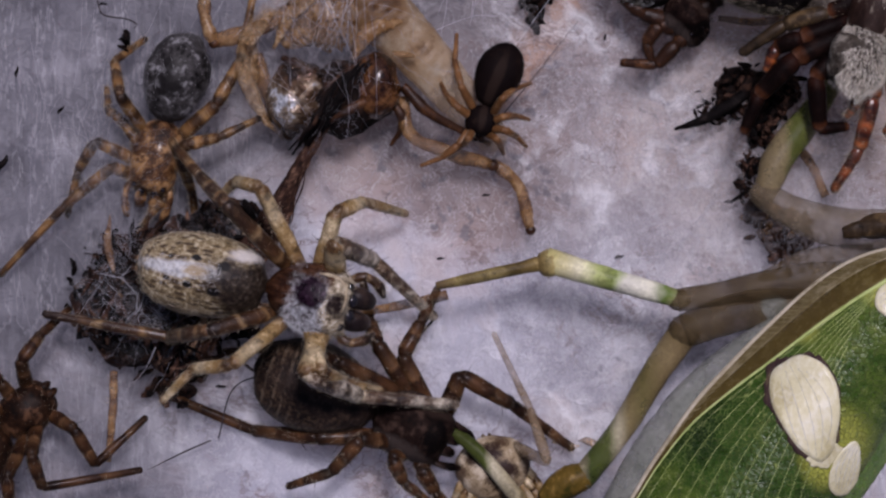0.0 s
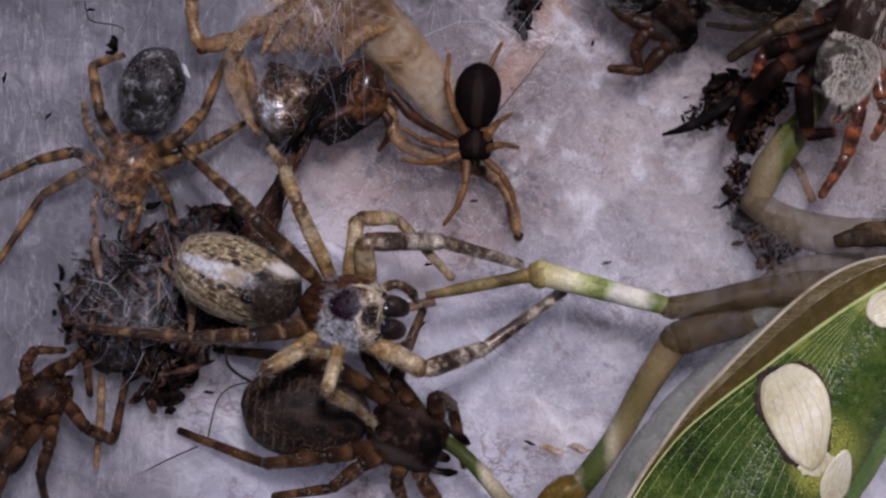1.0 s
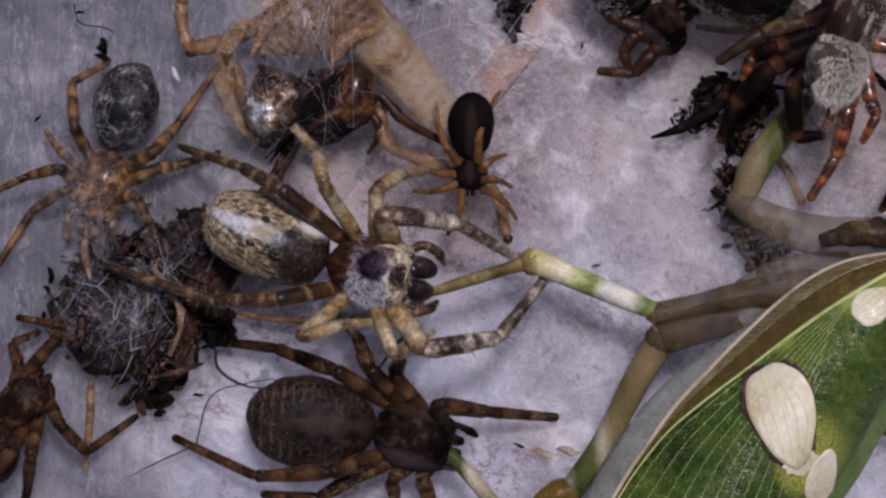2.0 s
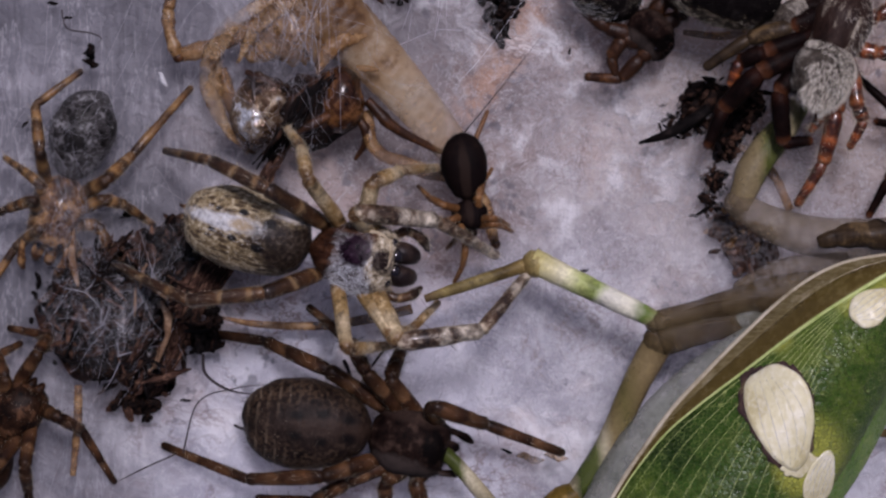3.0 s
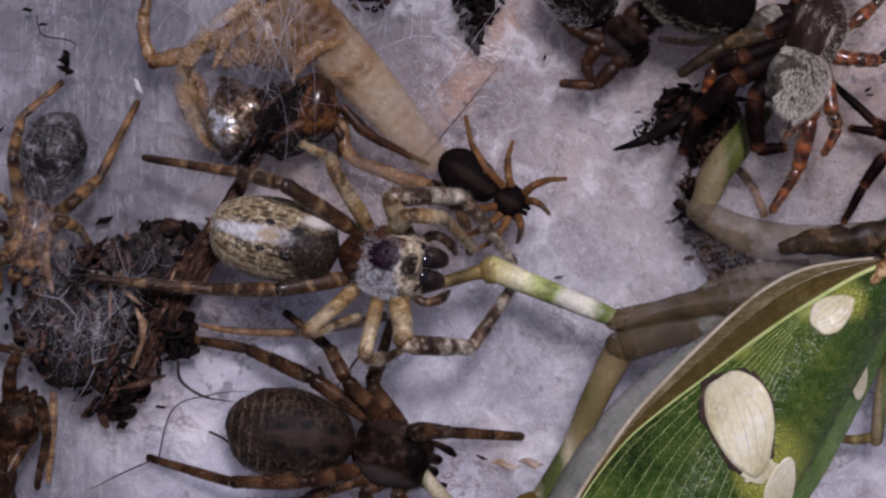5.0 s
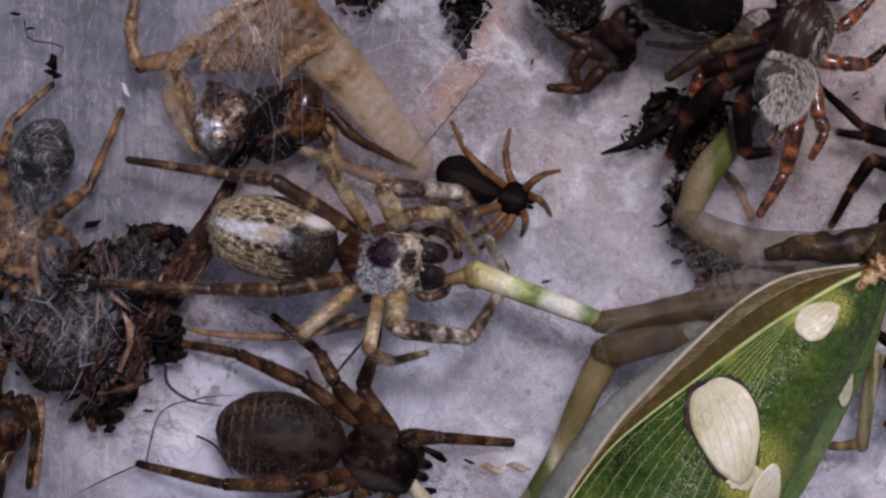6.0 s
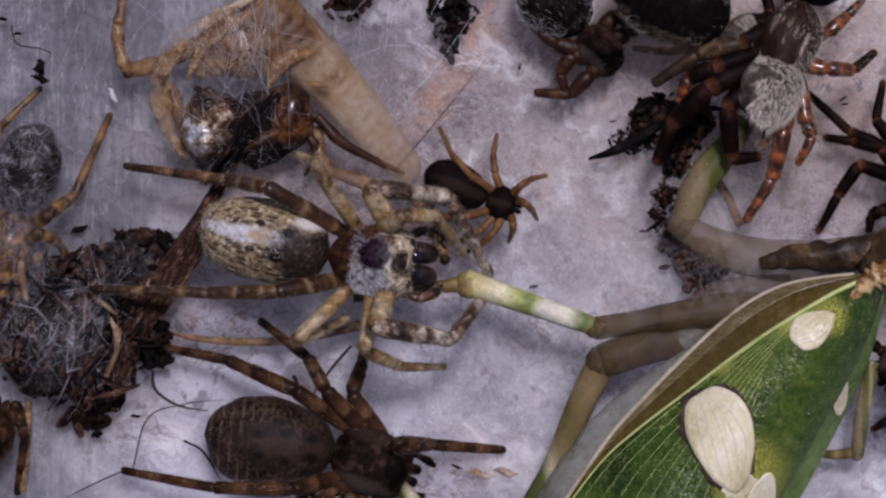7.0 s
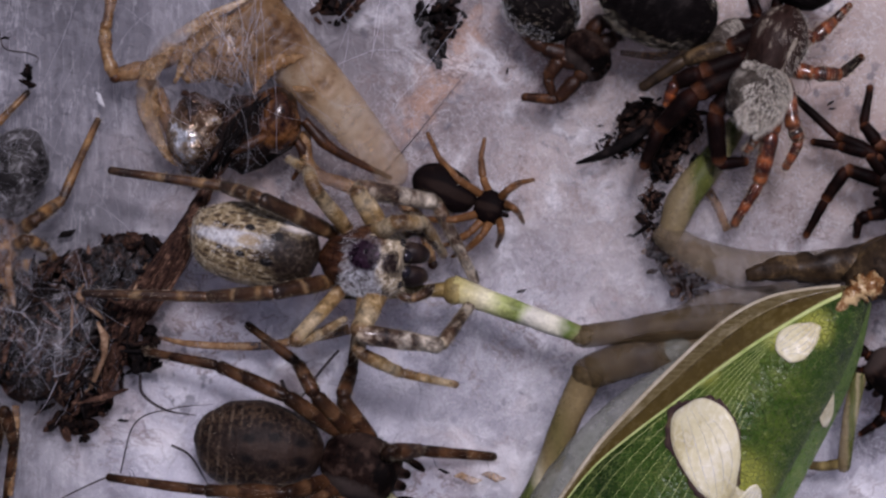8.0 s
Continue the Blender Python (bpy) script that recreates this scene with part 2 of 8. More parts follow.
def gleam_material():
    n = Nodes("membrane_gleam")
    v = n.plan()
    t = n.noise(v, 1.1, 5, 0.6)
    # amber-brown skin; the ramp's pale end paints in the silver highlight
    n.link(n.ramp(t, [(0.40, (0.015, 0.008, 0.006)), (0.52, (0.09, 0.05, 0.026)), (0.60, (0.30, 0.23, 0.16)), (0.67, (0.80, 0.82, 0.85))]), n.bsdf.inputs["Base Color"])
    n.bsdf.inputs["Metallic"].default_value = 0.55
    n.bsdf.inputs["Roughness"].default_value = 0.16
    n.bump(n.noise(v, 3.0, 3), 0.8, 0.4)
    return n.mat


def wing_material(name, deep, mid, pale, veil=(0.34, 0.41, 0.12), blush=()):
    """Leathery wing with a raised net of fine veins."""
    n = Nodes(name)
    v = n.plan()
    net = n.cells(v, 6.6)
    lines = n.math("SUBTRACT", 1.0, n.step(net, 0.0, 0.085))
    big = n.noise(v, 0.35, 3)
    small = n.noise(v, 4.0, 4)
    t = n.math("ADD", n.math("MULTIPLY", big, 0.75), n.math("MULTIPLY", small, 0.25))
    colour = n.ramp(t, [(0.36, deep), (0.5, mid), (0.66, pale)])
    if blush:
        sep = n.add("ShaderNodeSeparateXYZ")
        n.link(v, sep.inputs[0])
    for (x, y, _), r in blush:
        dx, dy = n.math("SUBTRACT", sep.outputs[0], x), n.math("SUBTRACT", sep.outputs[1], y)
        d = n.math("SQRT", n.math("ADD", n.math("MULTIPLY", dx, dx), n.math("MULTIPLY", dy, dy)))
        d = n.math("ADD", n.math("DIVIDE", d, r), n.math("MULTIPLY", n.math("SUBTRACT", t, 0.5), 1.2))
        colour = n.mix(n.math("MULTIPLY", n.math("SUBTRACT", 1.0, n.step(d, 0.35, 1.15)), 0.8), colour, (0.42, 0.43, 0.07))
    dots = n.math("SUBTRACT", 1.0, n.step(n.cells(v, 6.6, "F1"), 0.10, 0.34))
    colour = n.mix(n.math("MULTIPLY", dots, n.math("MULTIPLY", n.step(small, 0.45, 0.62), 0.5)), colour, deep)
    colour = n.mix(n.math("MULTIPLY", lines, n.math("ADD", n.math("MULTIPLY", n.step(small, 0.38, 0.62), 0.75), 0.10)), colour, veil)
    n.link(colour, n.bsdf.inputs["Base Color"])
    n.link(n.math("ADD", n.math("MULTIPLY", small, 0.4), 0.12), n.bsdf.inputs["Roughness"])
    n.bsdf.inputs["Specular IOR Level"].default_value = 0.4
    n.bump(n.math("ADD", lines, n.math("MULTIPLY", small, 0.8)), 0.9, 0.11)
    n.glow(colour, 0.15)
    return n.mat


def patch_material():
    """Enamel-like cream spot, silvery towards the rim, with a fine white net of veins."""
    n = Nodes("cream_patch")
    v = n.plan((1.0, 0.8, 1.0))
    t = n.math("ADD", n.math("MULTIPLY", n.noise(v, 0.8, 3), 0.6), n.math("MULTIPLY", n.noise(v, 6.0, 5, 0.65), 0.4))
    colour = n.ramp(t, [(0.38, (0.50, 0.44, 0.23)), (0.5, (0.65, 0.60, 0.37)), (0.62, (0.77, 0.73, 0.55))])
    warp = n.add("ShaderNodeTexNoise")
    n.link(v, warp.inputs["Vector"])
    warp.inputs["Scale"].default_value = 1.5
    shift = n.add("ShaderNodeVectorMath")
    n.link(v, shift.inputs[0])
    n.link(warp.outputs["Color"], shift.inputs[1])
    lines = n.math("SUBTRACT", 1.0, n.step(n.cells(shift.outputs[0], 1.1), 0.0, 0.035))
    fine = n.math("SUBTRACT", 1.0, n.step(n.cells(shift.outputs[0], 5.5), 0.0, 0.10))
    both = n.math("ADD", n.math("MULTIPLY", lines, 0.22), n.math("MULTIPLY", fine, 0.12), True)
    n.link(n.mix(both, colour, (0.84, 0.83, 0.80)), n.bsdf.inputs["Base Color"])
    n.bsdf.inputs["Roughness"].default_value = 0.34
    n.bump(n.math("ADD", both, n.math("MULTIPLY", t, 1.5)), 0.22, 0.12)
    n.glow(colour, 0.12)
    return n.mat


def jumper_abdomen_material():
    """Tan sides with dark dashes, a white middle band with black spots, a dark front with a highlight painted on one
    shoulder.
    """
    n = Nodes("jumper_abdomen")
    v = n.plan()
    gx, gy = n.own()[0:2]
    grain = n.noise(v, 7.0, 5, 0.65)
    soft = n.noise(v, 1.6, 4, 0.6)
    wob = n.math("MULTIPLY", n.math("SUBTRACT", n.noise(v, 2.6, 4, 0.6), 0.5), 1.5)
    colour = n.ramp(grain, [(0.36, (0.10, 0.068, 0.032)), (0.5, (0.22, 0.168, 0.092)), (0.64, (0.47, 0.41, 0.29))])
    cells = n.cells(n.plan((1.8, 5.4, 5.4)), 1.0, "F1")
    dash = n.math("MULTIPLY", n.math("SUBTRACT", 1.0, n.step(cells, 0.29, 0.50)), n.step(soft, 0.32, 0.46))
    colour = n.mix(n.math("MULTIPLY", dash, 0.92), colour, (0.040, 0.024, 0.012))
    band = spot_mask(n, gx, gy, 0.64, 0.47, 0.34, 0.095, 0.35, wob)
    white = n.ramp(grain, [(0.38, (0.30, 0.30, 0.31)), (0.55, (0.50, 0.505, 0.515)), (0.68, (0.68, 0.685, 0.69))])
    colour = n.mix(n.math("MULTIPLY", band, 0.92), colour, white)
    colour = n.mix(n.math("MULTIPLY", spot_mask(n, gx, gy, 0.52, 0.47, 0.10, 0.07, 0.4, wob), 0.85), colour, (0.32, 0.235, 0.125))
    front = n.math("MAXIMUM", spot_mask(n, gx, gy, 0.10, 0.60, 0.33, 0.38, 0.50, wob), spot_mask(n, gx, gy, 0.02, 0.5, 0.10, 0.7, 0.4))
    dark = n.ramp(grain, [(0.42, (0.006, 0.0035, 0.003)), (0.58, (0.022, 0.014, 0.010)), (0.70, (0.085, 0.070, 0.055))])
    colour = n.mix(n.math("MULTIPLY", front, 0.96), colour, dark)
    # pale spot painted as the sheen on the front shoulder
    colour = n.mix(n.math("MULTIPLY", spot_mask(n, gx, gy, 0.17, 0.20, 0.12, 0.075, 0.5, wob), 0.75), colour, (0.62, 0.58, 0.54))
    for px, py, hx, hy in ((0.31, 0.36, 0.048, 0.058), (0.37, 0.68, 0.052, 0.052), (0.53, 0.31, 0.038, 0.042), (0.57, 0.64, 0.038, 0.042), (0.74, 0.60, 0.024, 0.028), (0.73, 0.34, 0.024, 0.028)):
        colour = n.mix(spot_mask(n, gx, gy, px, py, hx, hy, 0.30, n.math("MULTIPLY", wob, 0.6)), colour, (0.004, 0.003, 0.003))
    n.link(colour, n.bsdf.inputs["Base Color"])
    n.bsdf.inputs["Roughness"].default_value = 0.42
    n.bsdf.inputs["Specular IOR Level"].default_value = 0.15
    n.bump(n.math("ADD", grain, n.math("MULTIPLY", cells, 0.4)), 0.45, 0.12)
    return n.mat


def jumper_carapace_material():
    """Red-brown behind, purple-black over the eyes, white-scaled flank, cream brow."""
    n = Nodes("jumper_carapace")
    v = n.plan()
    sep = n.add("ShaderNodeSeparateXYZ")
    n.link(v, sep.inputs[0])
    x, y = sep.outputs[0], sep.outputs[1]
    grain = n.noise(v, 6.0, 5, 0.65)
    wob = n.math("MULTIPLY", n.math("SUBTRACT", n.noise(v, 2.2, 4, 0.6), 0.5), 1.2)
    colour = n.ramp(n.noise(n.plan((0.8, 3.0, 1.0)), 1.6, 4), [(0.36, (0.010, 0.004, 0.0025)), (0.5, (0.030, 0.012, 0.006)), (0.64, (0.075, 0.034, 0.017))])
    white = n.ramp(grain, [(0.40, (0.035, 0.028, 0.027)), (0.52, (0.17, 0.172, 0.185)), (0.66, (0.58, 0.59, 0.62))])
    flank = spot_mask(n, x, y, 1.72, -0.60, 0.80, 0.72, 0.40, wob)
    colour = n.mix(n.math("MULTIPLY", flank, 0.9), colour, white)
    ring = spot_mask(n, x, y, 1.61, 0.18, 0.74, 0.72, 0.20, wob)
    colour = n.mix(n.math("MULTIPLY", ring, 0.35), colour, white)
    field = spot_mask(n, x, y, 1.61, 0.20, 0.56, 0.52, 0.14, n.math("MULTIPLY", wob, 0.7))
    brow = spot_mask(n, x, y, 2.70, 0.0, 0.62, 1.10, 0.25, wob)
    cream = n.ramp(grain, [(0.40, (0.10, 0.075, 0.045)), (0.52, (0.42, 0.35, 0.24)), (0.64, (0.72, 0.66, 0.54))])
    colour = n.mix(brow, colour, cream)
    colour = n.mix(spot_mask(n, x, y, 2.55, -0.05, 0.34, 0.46, 0.3, wob), colour, (0.012, 0.006, 0.006))
    purple = n.ramp(grain, [(0.40, (0.004, 0.0015, 0.003)), (0.56, (0.013, 0.004, 0.010)), (0.68, (0.05, 0.028, 0.045))])
    colour = n.mix(field, colour, purple)
    n.link(colour, n.bsdf.inputs["Base Color"])
    n.link(n.math("ADD", n.math("MULTIPLY", grain, 0.3), 0.14), n.bsdf.inputs["Roughness"])
    n.bsdf.inputs["Specular IOR Level"].default_value = 0.16
    n.bump(grain, 0.4, 0.1)
    return n.mat


def brown_abdomen_material():
    """Dark brown felt with tan cross lines round the rear and flanks, broken dashes and a black front."""
    n = Nodes("brown_abdomen")
    v = n.plan()
    gx, gy = n.own()[0:2]
    grain, soft = n.noise(v, 8.0, 5, 0.65), n.noise(v, 1.3, 4, 0.6)
    wob = n.math("MULTIPLY", n.math("SUBTRACT", n.noise(v, 2.2, 4, 0.6), 0.5), 1.2)
    colour = n.ramp(n.math("ADD", n.math("MULTIPLY", grain, 0.5), n.math("MULTIPLY", soft, 0.5)),
                    [(0.38, (0.004, 0.0022, 0.002)), (0.5, (0.012, 0.0070, 0.0054)), (0.62, (0.034, 0.022, 0.016))])
    middle = spot_mask(n, gx, gy, 0.40, 0.5, 0.46, 0.24, 0.45, wob)
    side = n.math("SUBTRACT", 1.0, middle)
    lines = n.math("SINE", n.math("ADD", n.math("MULTIPLY", gx, 82.0), n.math("MULTIPLY", wob, 5.0)))
    broken = n.step(n.noise(n.plan((0.7, 2.0, 1.0)), 2.4, 4, 0.6), 0.40, 0.56)
    line = n.math("MULTIPLY", n.math("MULTIPLY", n.step(lines, 0.45, 0.95), broken), n.math("MULTIPLY", side, n.step(gx, 0.38, 0.85)))
    colour = n.mix(n.math("MULTIPLY", line, 0.60), colour, (0.16, 0.118, 0.078))
    tan = n.math("MULTIPLY", n.math("MULTIPLY", side, n.step(grain, 0.46, 0.60)), 0.45)
    colour = n.mix(tan, colour, (0.085, 0.054, 0.030))
    band = spot_mask(n, gx, gy, 0.30, 0.5, 0.36, 0.10, 0.5, wob)
    colour = n.mix(n.math("MULTIPLY", band, 0.55), colour, (0.030, 0.017, 0.011))
    for px, py in ((0.16, 0.40), (0.16, 0.60), (0.36, 0.36), (0.36, 0.66), (0.56, 0.40), (0.56, 0.62)):
        colour = n.mix(n.math("MULTIPLY", spot_mask(n, gx, gy, px, py, 0.05, 0.05, 0.5, wob), 0.9), colour, (0.003, 0.002, 0.002))
    n.link(colour, n.bsdf.inputs["Base Color"])
    n.bsdf.inputs["Roughness"].default_value = 0.48
    n.bsdf.inputs["Specular IOR Level"].default_value = 0.12
    n.bump(n.math("ADD", grain, n.math("MULTIPLY", lines, 0.08)), 0.4, 0.12)
    return n.mat


def husk_material():
    """Hollow skin: amber and wrinkled above, pale, ringed and nearly clear towards its tip."""
    n = Nodes("tan_husk")
    v = n.plan()
    gx, gy = n.own()[0:2]
    down = n.math("MULTIPLY", n.math("ADD", gx, n.math("SUBTRACT", 1.0, gy)), 0.5)
    soft, fine = n.noise(v, 0.6, 5, 0.62), n.noise(v, 3.2, 5, 0.65)
    t = n.math("ADD", n.math("MULTIPLY", soft, 0.6), n.math("MULTIPLY", fine, 0.4))
    place = n.math("ADD", down, n.math("MULTIPLY", n.math("SUBTRACT", soft, 0.5), 0.9))
    upper = n.ramp(t, [(0.38, (0.10, 0.045, 0.015)), (0.5, (0.26, 0.145, 0.058)), (0.62, (0.47, 0.315, 0.16))])
    lower = n.ramp(t, [(0.38, (0.36, 0.235, 0.125)), (0.5, (0.54, 0.395, 0.235)), (0.62, (0.74, 0.62, 0.44))])
    colour = n.mix(n.step(place, 0.30, 0.62), upper, lower)
    rings = n.math("SINE", n.math("ADD", n.math("MULTIPLY", down, 150.0), n.math("MULTIPLY", soft, 9.0)))
    ringed = n.math("MULTIPLY", n.step(rings, 0.3, 1.0), n.math("MULTIPLY", n.step(down, 0.62, 0.8), 0.4))
    colour = n.mix(ringed, colour, (0.40, 0.25, 0.13))
    n.link(colour, n.bsdf.inputs["Base Color"])
    n.bsdf.inputs["Roughness"].default_value = 0.36
    n.bsdf.inputs["Specular IOR Level"].default_value = 0.3
    n.bump(n.math("ADD", t, n.math("MULTIPLY", rings, 0.08)), 0.5, 0.25)
    n.glow(colour, 0.45)
    thin = n.math("ADD", n.math("MULTIPLY", n.step(soft, 0.36, 0.66), 0.35), n.math("MULTIPLY", n.step(down, 0.45, 1.0), 0.45))
    n.clear(n.math("ADD", thin, 0.14))
    return n.mat


M = {}
M["sheet"] = silk_sheet_material()
M["silk"] = silk_material("silk_thread")
M["veil"] = silk_material("silk_veil", (0.62, 0.61, 0.66), 0.5)
M["gauze"] = gauze_material("silk_gauze", 0.20)
M["gauze_thin"] = gauze_material("thin_silk_gauze", 0.19, (1.0, 0.3, 1.0))
M["gauze_wisp"] = gauze_material("wispy_silk", 0.70, (1.3, 0.5, 1), 0.08, 0.50)
M["gauze_light"] = gauze_material("light_silk", 0.10)
M["gauze_felt"] = gauze_material("felted_silk", 0.34)
M["eye"] = eye_material()
M["gleam"] = gleam_material()

# jumping spider
M["jumper_abdomen"] = jumper_abdomen_material()
M["jumper_carapace"] = jumper_carapace_material()
M["jumper_leg"] = skin(
    "jumper_leg", (0.012, 0.005, 0.003), (0.056, 0.025, 0.010), (0.20, 0.115, 0.050), scale=2.0, fine=11, waver=0.22, coat=0.2, bump=0.5, rough=0.38, gloss=0.45, glow_through=0.10, cover=0.85, contrast=0.04,
    bands=[(0.0, (0.09, 0.044, 0.017)), (0.14, (0.026, 0.011, 0.005)), (0.20, (0.19, 0.112, 0.048)), (0.26, (0.050, 0.022, 0.009)), (0.50, (0.022, 0.009, 0.004)), (0.55, (0.24, 0.155, 0.075)), (0.61, (0.055, 0.025, 0.010)), (0.84, (0.016, 0.007, 0.0035)), (1.0, (0.008, 0.004, 0.003))])
M["jumper_leg_pale"] = skin(
    "jumper_leg_pale", (0.070, 0.032, 0.011), (0.30, 0.18, 0.068), (0.66, 0.55, 0.36), scale=2.6, fine=8, waver=0.3, coat=0.25, bump=0.6, rough=0.36, gloss=0.5, glow_through=0.38, cover=0.66, contrast=0.05,
    bands=[(0.0, (0.05, 0.02, 0.010)), (0.14, (0.10, 0.045, 0.016)), (0.28, (0.34, 0.21, 0.080)), (0.5, (0.42, 0.29, 0.12)), (0.66, (0.64, 0.53, 0.34)), (0.84, (0.56, 0.45, 0.26)), (0.93, (0.16, 0.08, 0.03)), (1.0, (0.05, 0.025, 0.014))])
M["jumper_leg_grey"] = skin(
    "jumper_leg_grey", (0.014, 0.007, 0.005), (0.115, 0.074, 0.043), (0.52, 0.46, 0.36), scale=2.8, fine=8, waver=0.35, coat=0.3, bump=0.6, rough=0.34, gloss=0.5, glow_through=0.12, cover=0.66, contrast=0.07,
    bands=[(0.0, (0.48, 0.40, 0.27)), (0.10, (0.10, 0.052, 0.026)), (0.30, (0.020, 0.010, 0.007)), (0.48, (0.040, 0.020, 0.012)), (0.56, (0.46, 0.41, 0.33)), (0.64, (0.06, 0.032, 0.018)), (0.80, (0.54, 0.48, 0.38)), (0.94, (0.03, 0.018, 0.012))])
M["jaw"] = skin("jumper_jaw", (0.003, 0.002, 0.002), (0.010, 0.006, 0.006), (0.045, 0.028, 0.020), rough=0.36, gloss=0.35)
M["face_cream"] = skin("face_cream", (0.20, 0.15, 0.09), (0.42, 0.35, 0.24), (0.62, 0.56, 0.43), scale=2.5, fine=12, rough=0.5)
M["white_hair"] = hair_material("white_hair", (0.55, 0.55, 0.56), (0.80, 0.80, 0.82))
M["buff_hair"] = hair_material("buff_hair", (0.30, 0.23, 0.14), (0.62, 0.55, 0.42))
M["cream_hair"] = hair_material("cream_hair", (0.55, 0.48, 0.37), (0.92, 0.88, 0.80))
M["dark_hair"] = hair_material("dark_hair", (0.002, 0.0016, 0.0015), (0.010, 0.008, 0.007), 0.6, 0.05, 0.1)

# brown spider
M["brown_abdomen"] = brown_abdomen_material()
M["rust_abdomen"] = skin("rust_abdomen", (0.003, 0.0015, 0.001), (0.014, 0.006, 0.003), (0.075, 0.036, 0.018), scale=2.2, fine=8, rough=0.5, gloss=0.15, contrast=0.04)
M["brown_carapace"] = skin("brown_carapace", (0.003, 0.0016, 0.0014), (0.0095, 0.0050, 0.0040), (0.038, 0.023, 0.017), scale=2.4, fine=8, contrast=0.04, rough=0.6, gloss=0.05,
                           patches=[(0.45, 0.06, 0.55, 0.22, (0.065, 0.050, 0.043), 0.6), (0.45, 0.94, 0.55, 0.16, (0.040, 0.026, 0.020), 0.5), (0.80, 0.5, 0.16, 0.28, (0.002, 0.0015, 0.0015), 0.9)])
M["brown_leg"] = skin(
    "brown_leg", (0.008, 0.0034, 0.0022), (0.034, 0.0150, 0.0070), (0.092, 0.046, 0.020), scale=2.2, fine=9, waver=0.3, coat=0.08, rough=0.48, gloss=0.12, glow_through=0.10, contrast=0.03,
    bands=[(0.0, (0.010, 0.0045, 0.003)), (0.16, (0.016, 0.007, 0.004)), (0.28, (0.072, 0.033, 0.014)), (0.42, (0.042, 0.018, 0.008)), (0.56, (0.014, 0.006, 0.0035)), (0.64, (0.098, 0.050, 0.022)), (0.80, (0.036, 0.016, 0.007)), (0.94, (0.008, 0.0045, 0.003))], cover=0.75)
# small dark spider
M["small_abdomen"] = skin("small_abdomen", (0.003, 0.002, 0.002), (0.005, 0.003, 0.003), (0.014, 0.008, 0.006), rough=0.6, gloss=0.05,
                          patches=[(0.4, 0.5, 0.45, 0.12, (0.026, 0.016, 0.012), 0.5)])
M["small_leg"] = skin("small_leg", (0.045, 0.02, 0.008), (0.13, 0.058, 0.02), (0.24, 0.12, 0.045), rough=0.36, gloss=0.4, glow_through=0.15)
# grey, silk-bound spider
M["grey_abdomen"] = skin("grey_abdomen", (0.003, 0.0025, 0.0025), (0.034, 0.031, 0.031), (0.20, 0.195, 0.20), scale=1.5, fine=6, rough=0.42, contrast=0.02,
                         patches=[(0.45, 0.55, 0.22, 0.24, (0.005, 0.004, 0.004), 0.85)])
M["amber"] = skin("amber_cuticle", (0.010, 0.004, 0.002), (0.075, 0.031, 0.010), (0.32, 0.18, 0.075), contrast=0.06, coat=0.15, scale=2.4, bump=0.6, rough=0.36, gloss=0.4, glow_through=0.2)
M["amber_leg"] = skin("amber_leg", (0.016, 0.007, 0.003), (0.10, 0.046, 0.015), (0.28, 0.16, 0.065), waver=0.22, coat=0.15, rough=0.40, gloss=0.4, glow_through=0.22, bump=0.5, contrast=0.04,
                      bands=[(0.0, (0.03, 0.012, 0.006)), (0.16, (0.022, 0.010, 0.005)), (0.26, (0.26, 0.14, 0.05)), (0.40, (0.13, 0.06, 0.02)), (0.48, (0.020, 0.009, 0.004)), (0.58, (0.035, 0.016, 0.007)), (0.68, (0.28, 0.16, 0.06)), (0.82, (0.12, 0.055, 0.02)), (0.90, (0.018, 0.009, 0.005)), (0.97, (0.014, 0.008, 0.006))])
# red-legged spider and its dark neighbours
M["red_leg"] = skin("red_leg", (0.006, 0.002, 0.0015), (0.060, 0.012, 0.004), (0.28, 0.075, 0.018), scale=2.0, fine=7, waver=0.16, coat=0.6, rough=0.34, gloss=0.4, glow_through=0.10, contrast=0.05,
                    cover=0.78, bands=[(0.0, (0.13, 0.030, 0.008)), (0.16, (0.08, 0.016, 0.005)), (0.24, (0.010, 0.003, 0.002)), (0.42, (0.014, 0.004, 0.003)), (0.50, (0.24, 0.065, 0.017)), (0.62, (0.12, 0.028, 0.008)), (0.72, (0.012, 0.004, 0.003)), (0.86, (0.22, 0.07, 0.02)), (0.97, (0.05, 0.025, 0.016))])
M["black_leg"] = skin("black_leg", (0.0015, 0.001, 0.001), (0.006, 0.003, 0.0025), (0.022, 0.010, 0.006), rough=0.42, gloss=0.05,
                      bands=[(0.0, (0.03, 0.010, 0.006)), (0.3, (0.004, 0.002, 0.002)), (0.78, (0.006, 0.003, 0.0025)), (0.90, (0.07, 0.024, 0.010)), (0.98, (0.16, 0.08, 0.05))])
M["black_abdomen"] = skin("black_abdomen", (0.0015, 0.0012, 0.0012), (0.004, 0.003, 0.003), (0.016, 0.013, 0.012), scale=2.2, rough=0.6, gloss=0.05, stretch=(1.6, 0.8, 1))
M["hairy_head"] = skin("hairy_head", (0.010, 0.008, 0.006), (0.045, 0.036, 0.028), (0.20, 0.18, 0.15), scale=1.2, fine=5, rough=0.6, contrast=0.05)
M["streaked_thorax"] = skin("streaked_thorax", (0.006, 0.003, 0.002), (0.022, 0.011, 0.008), (0.30, 0.26, 0.20), scale=1.6, fine=7, rough=0.5, stretch=(0.5, 2.0, 1))
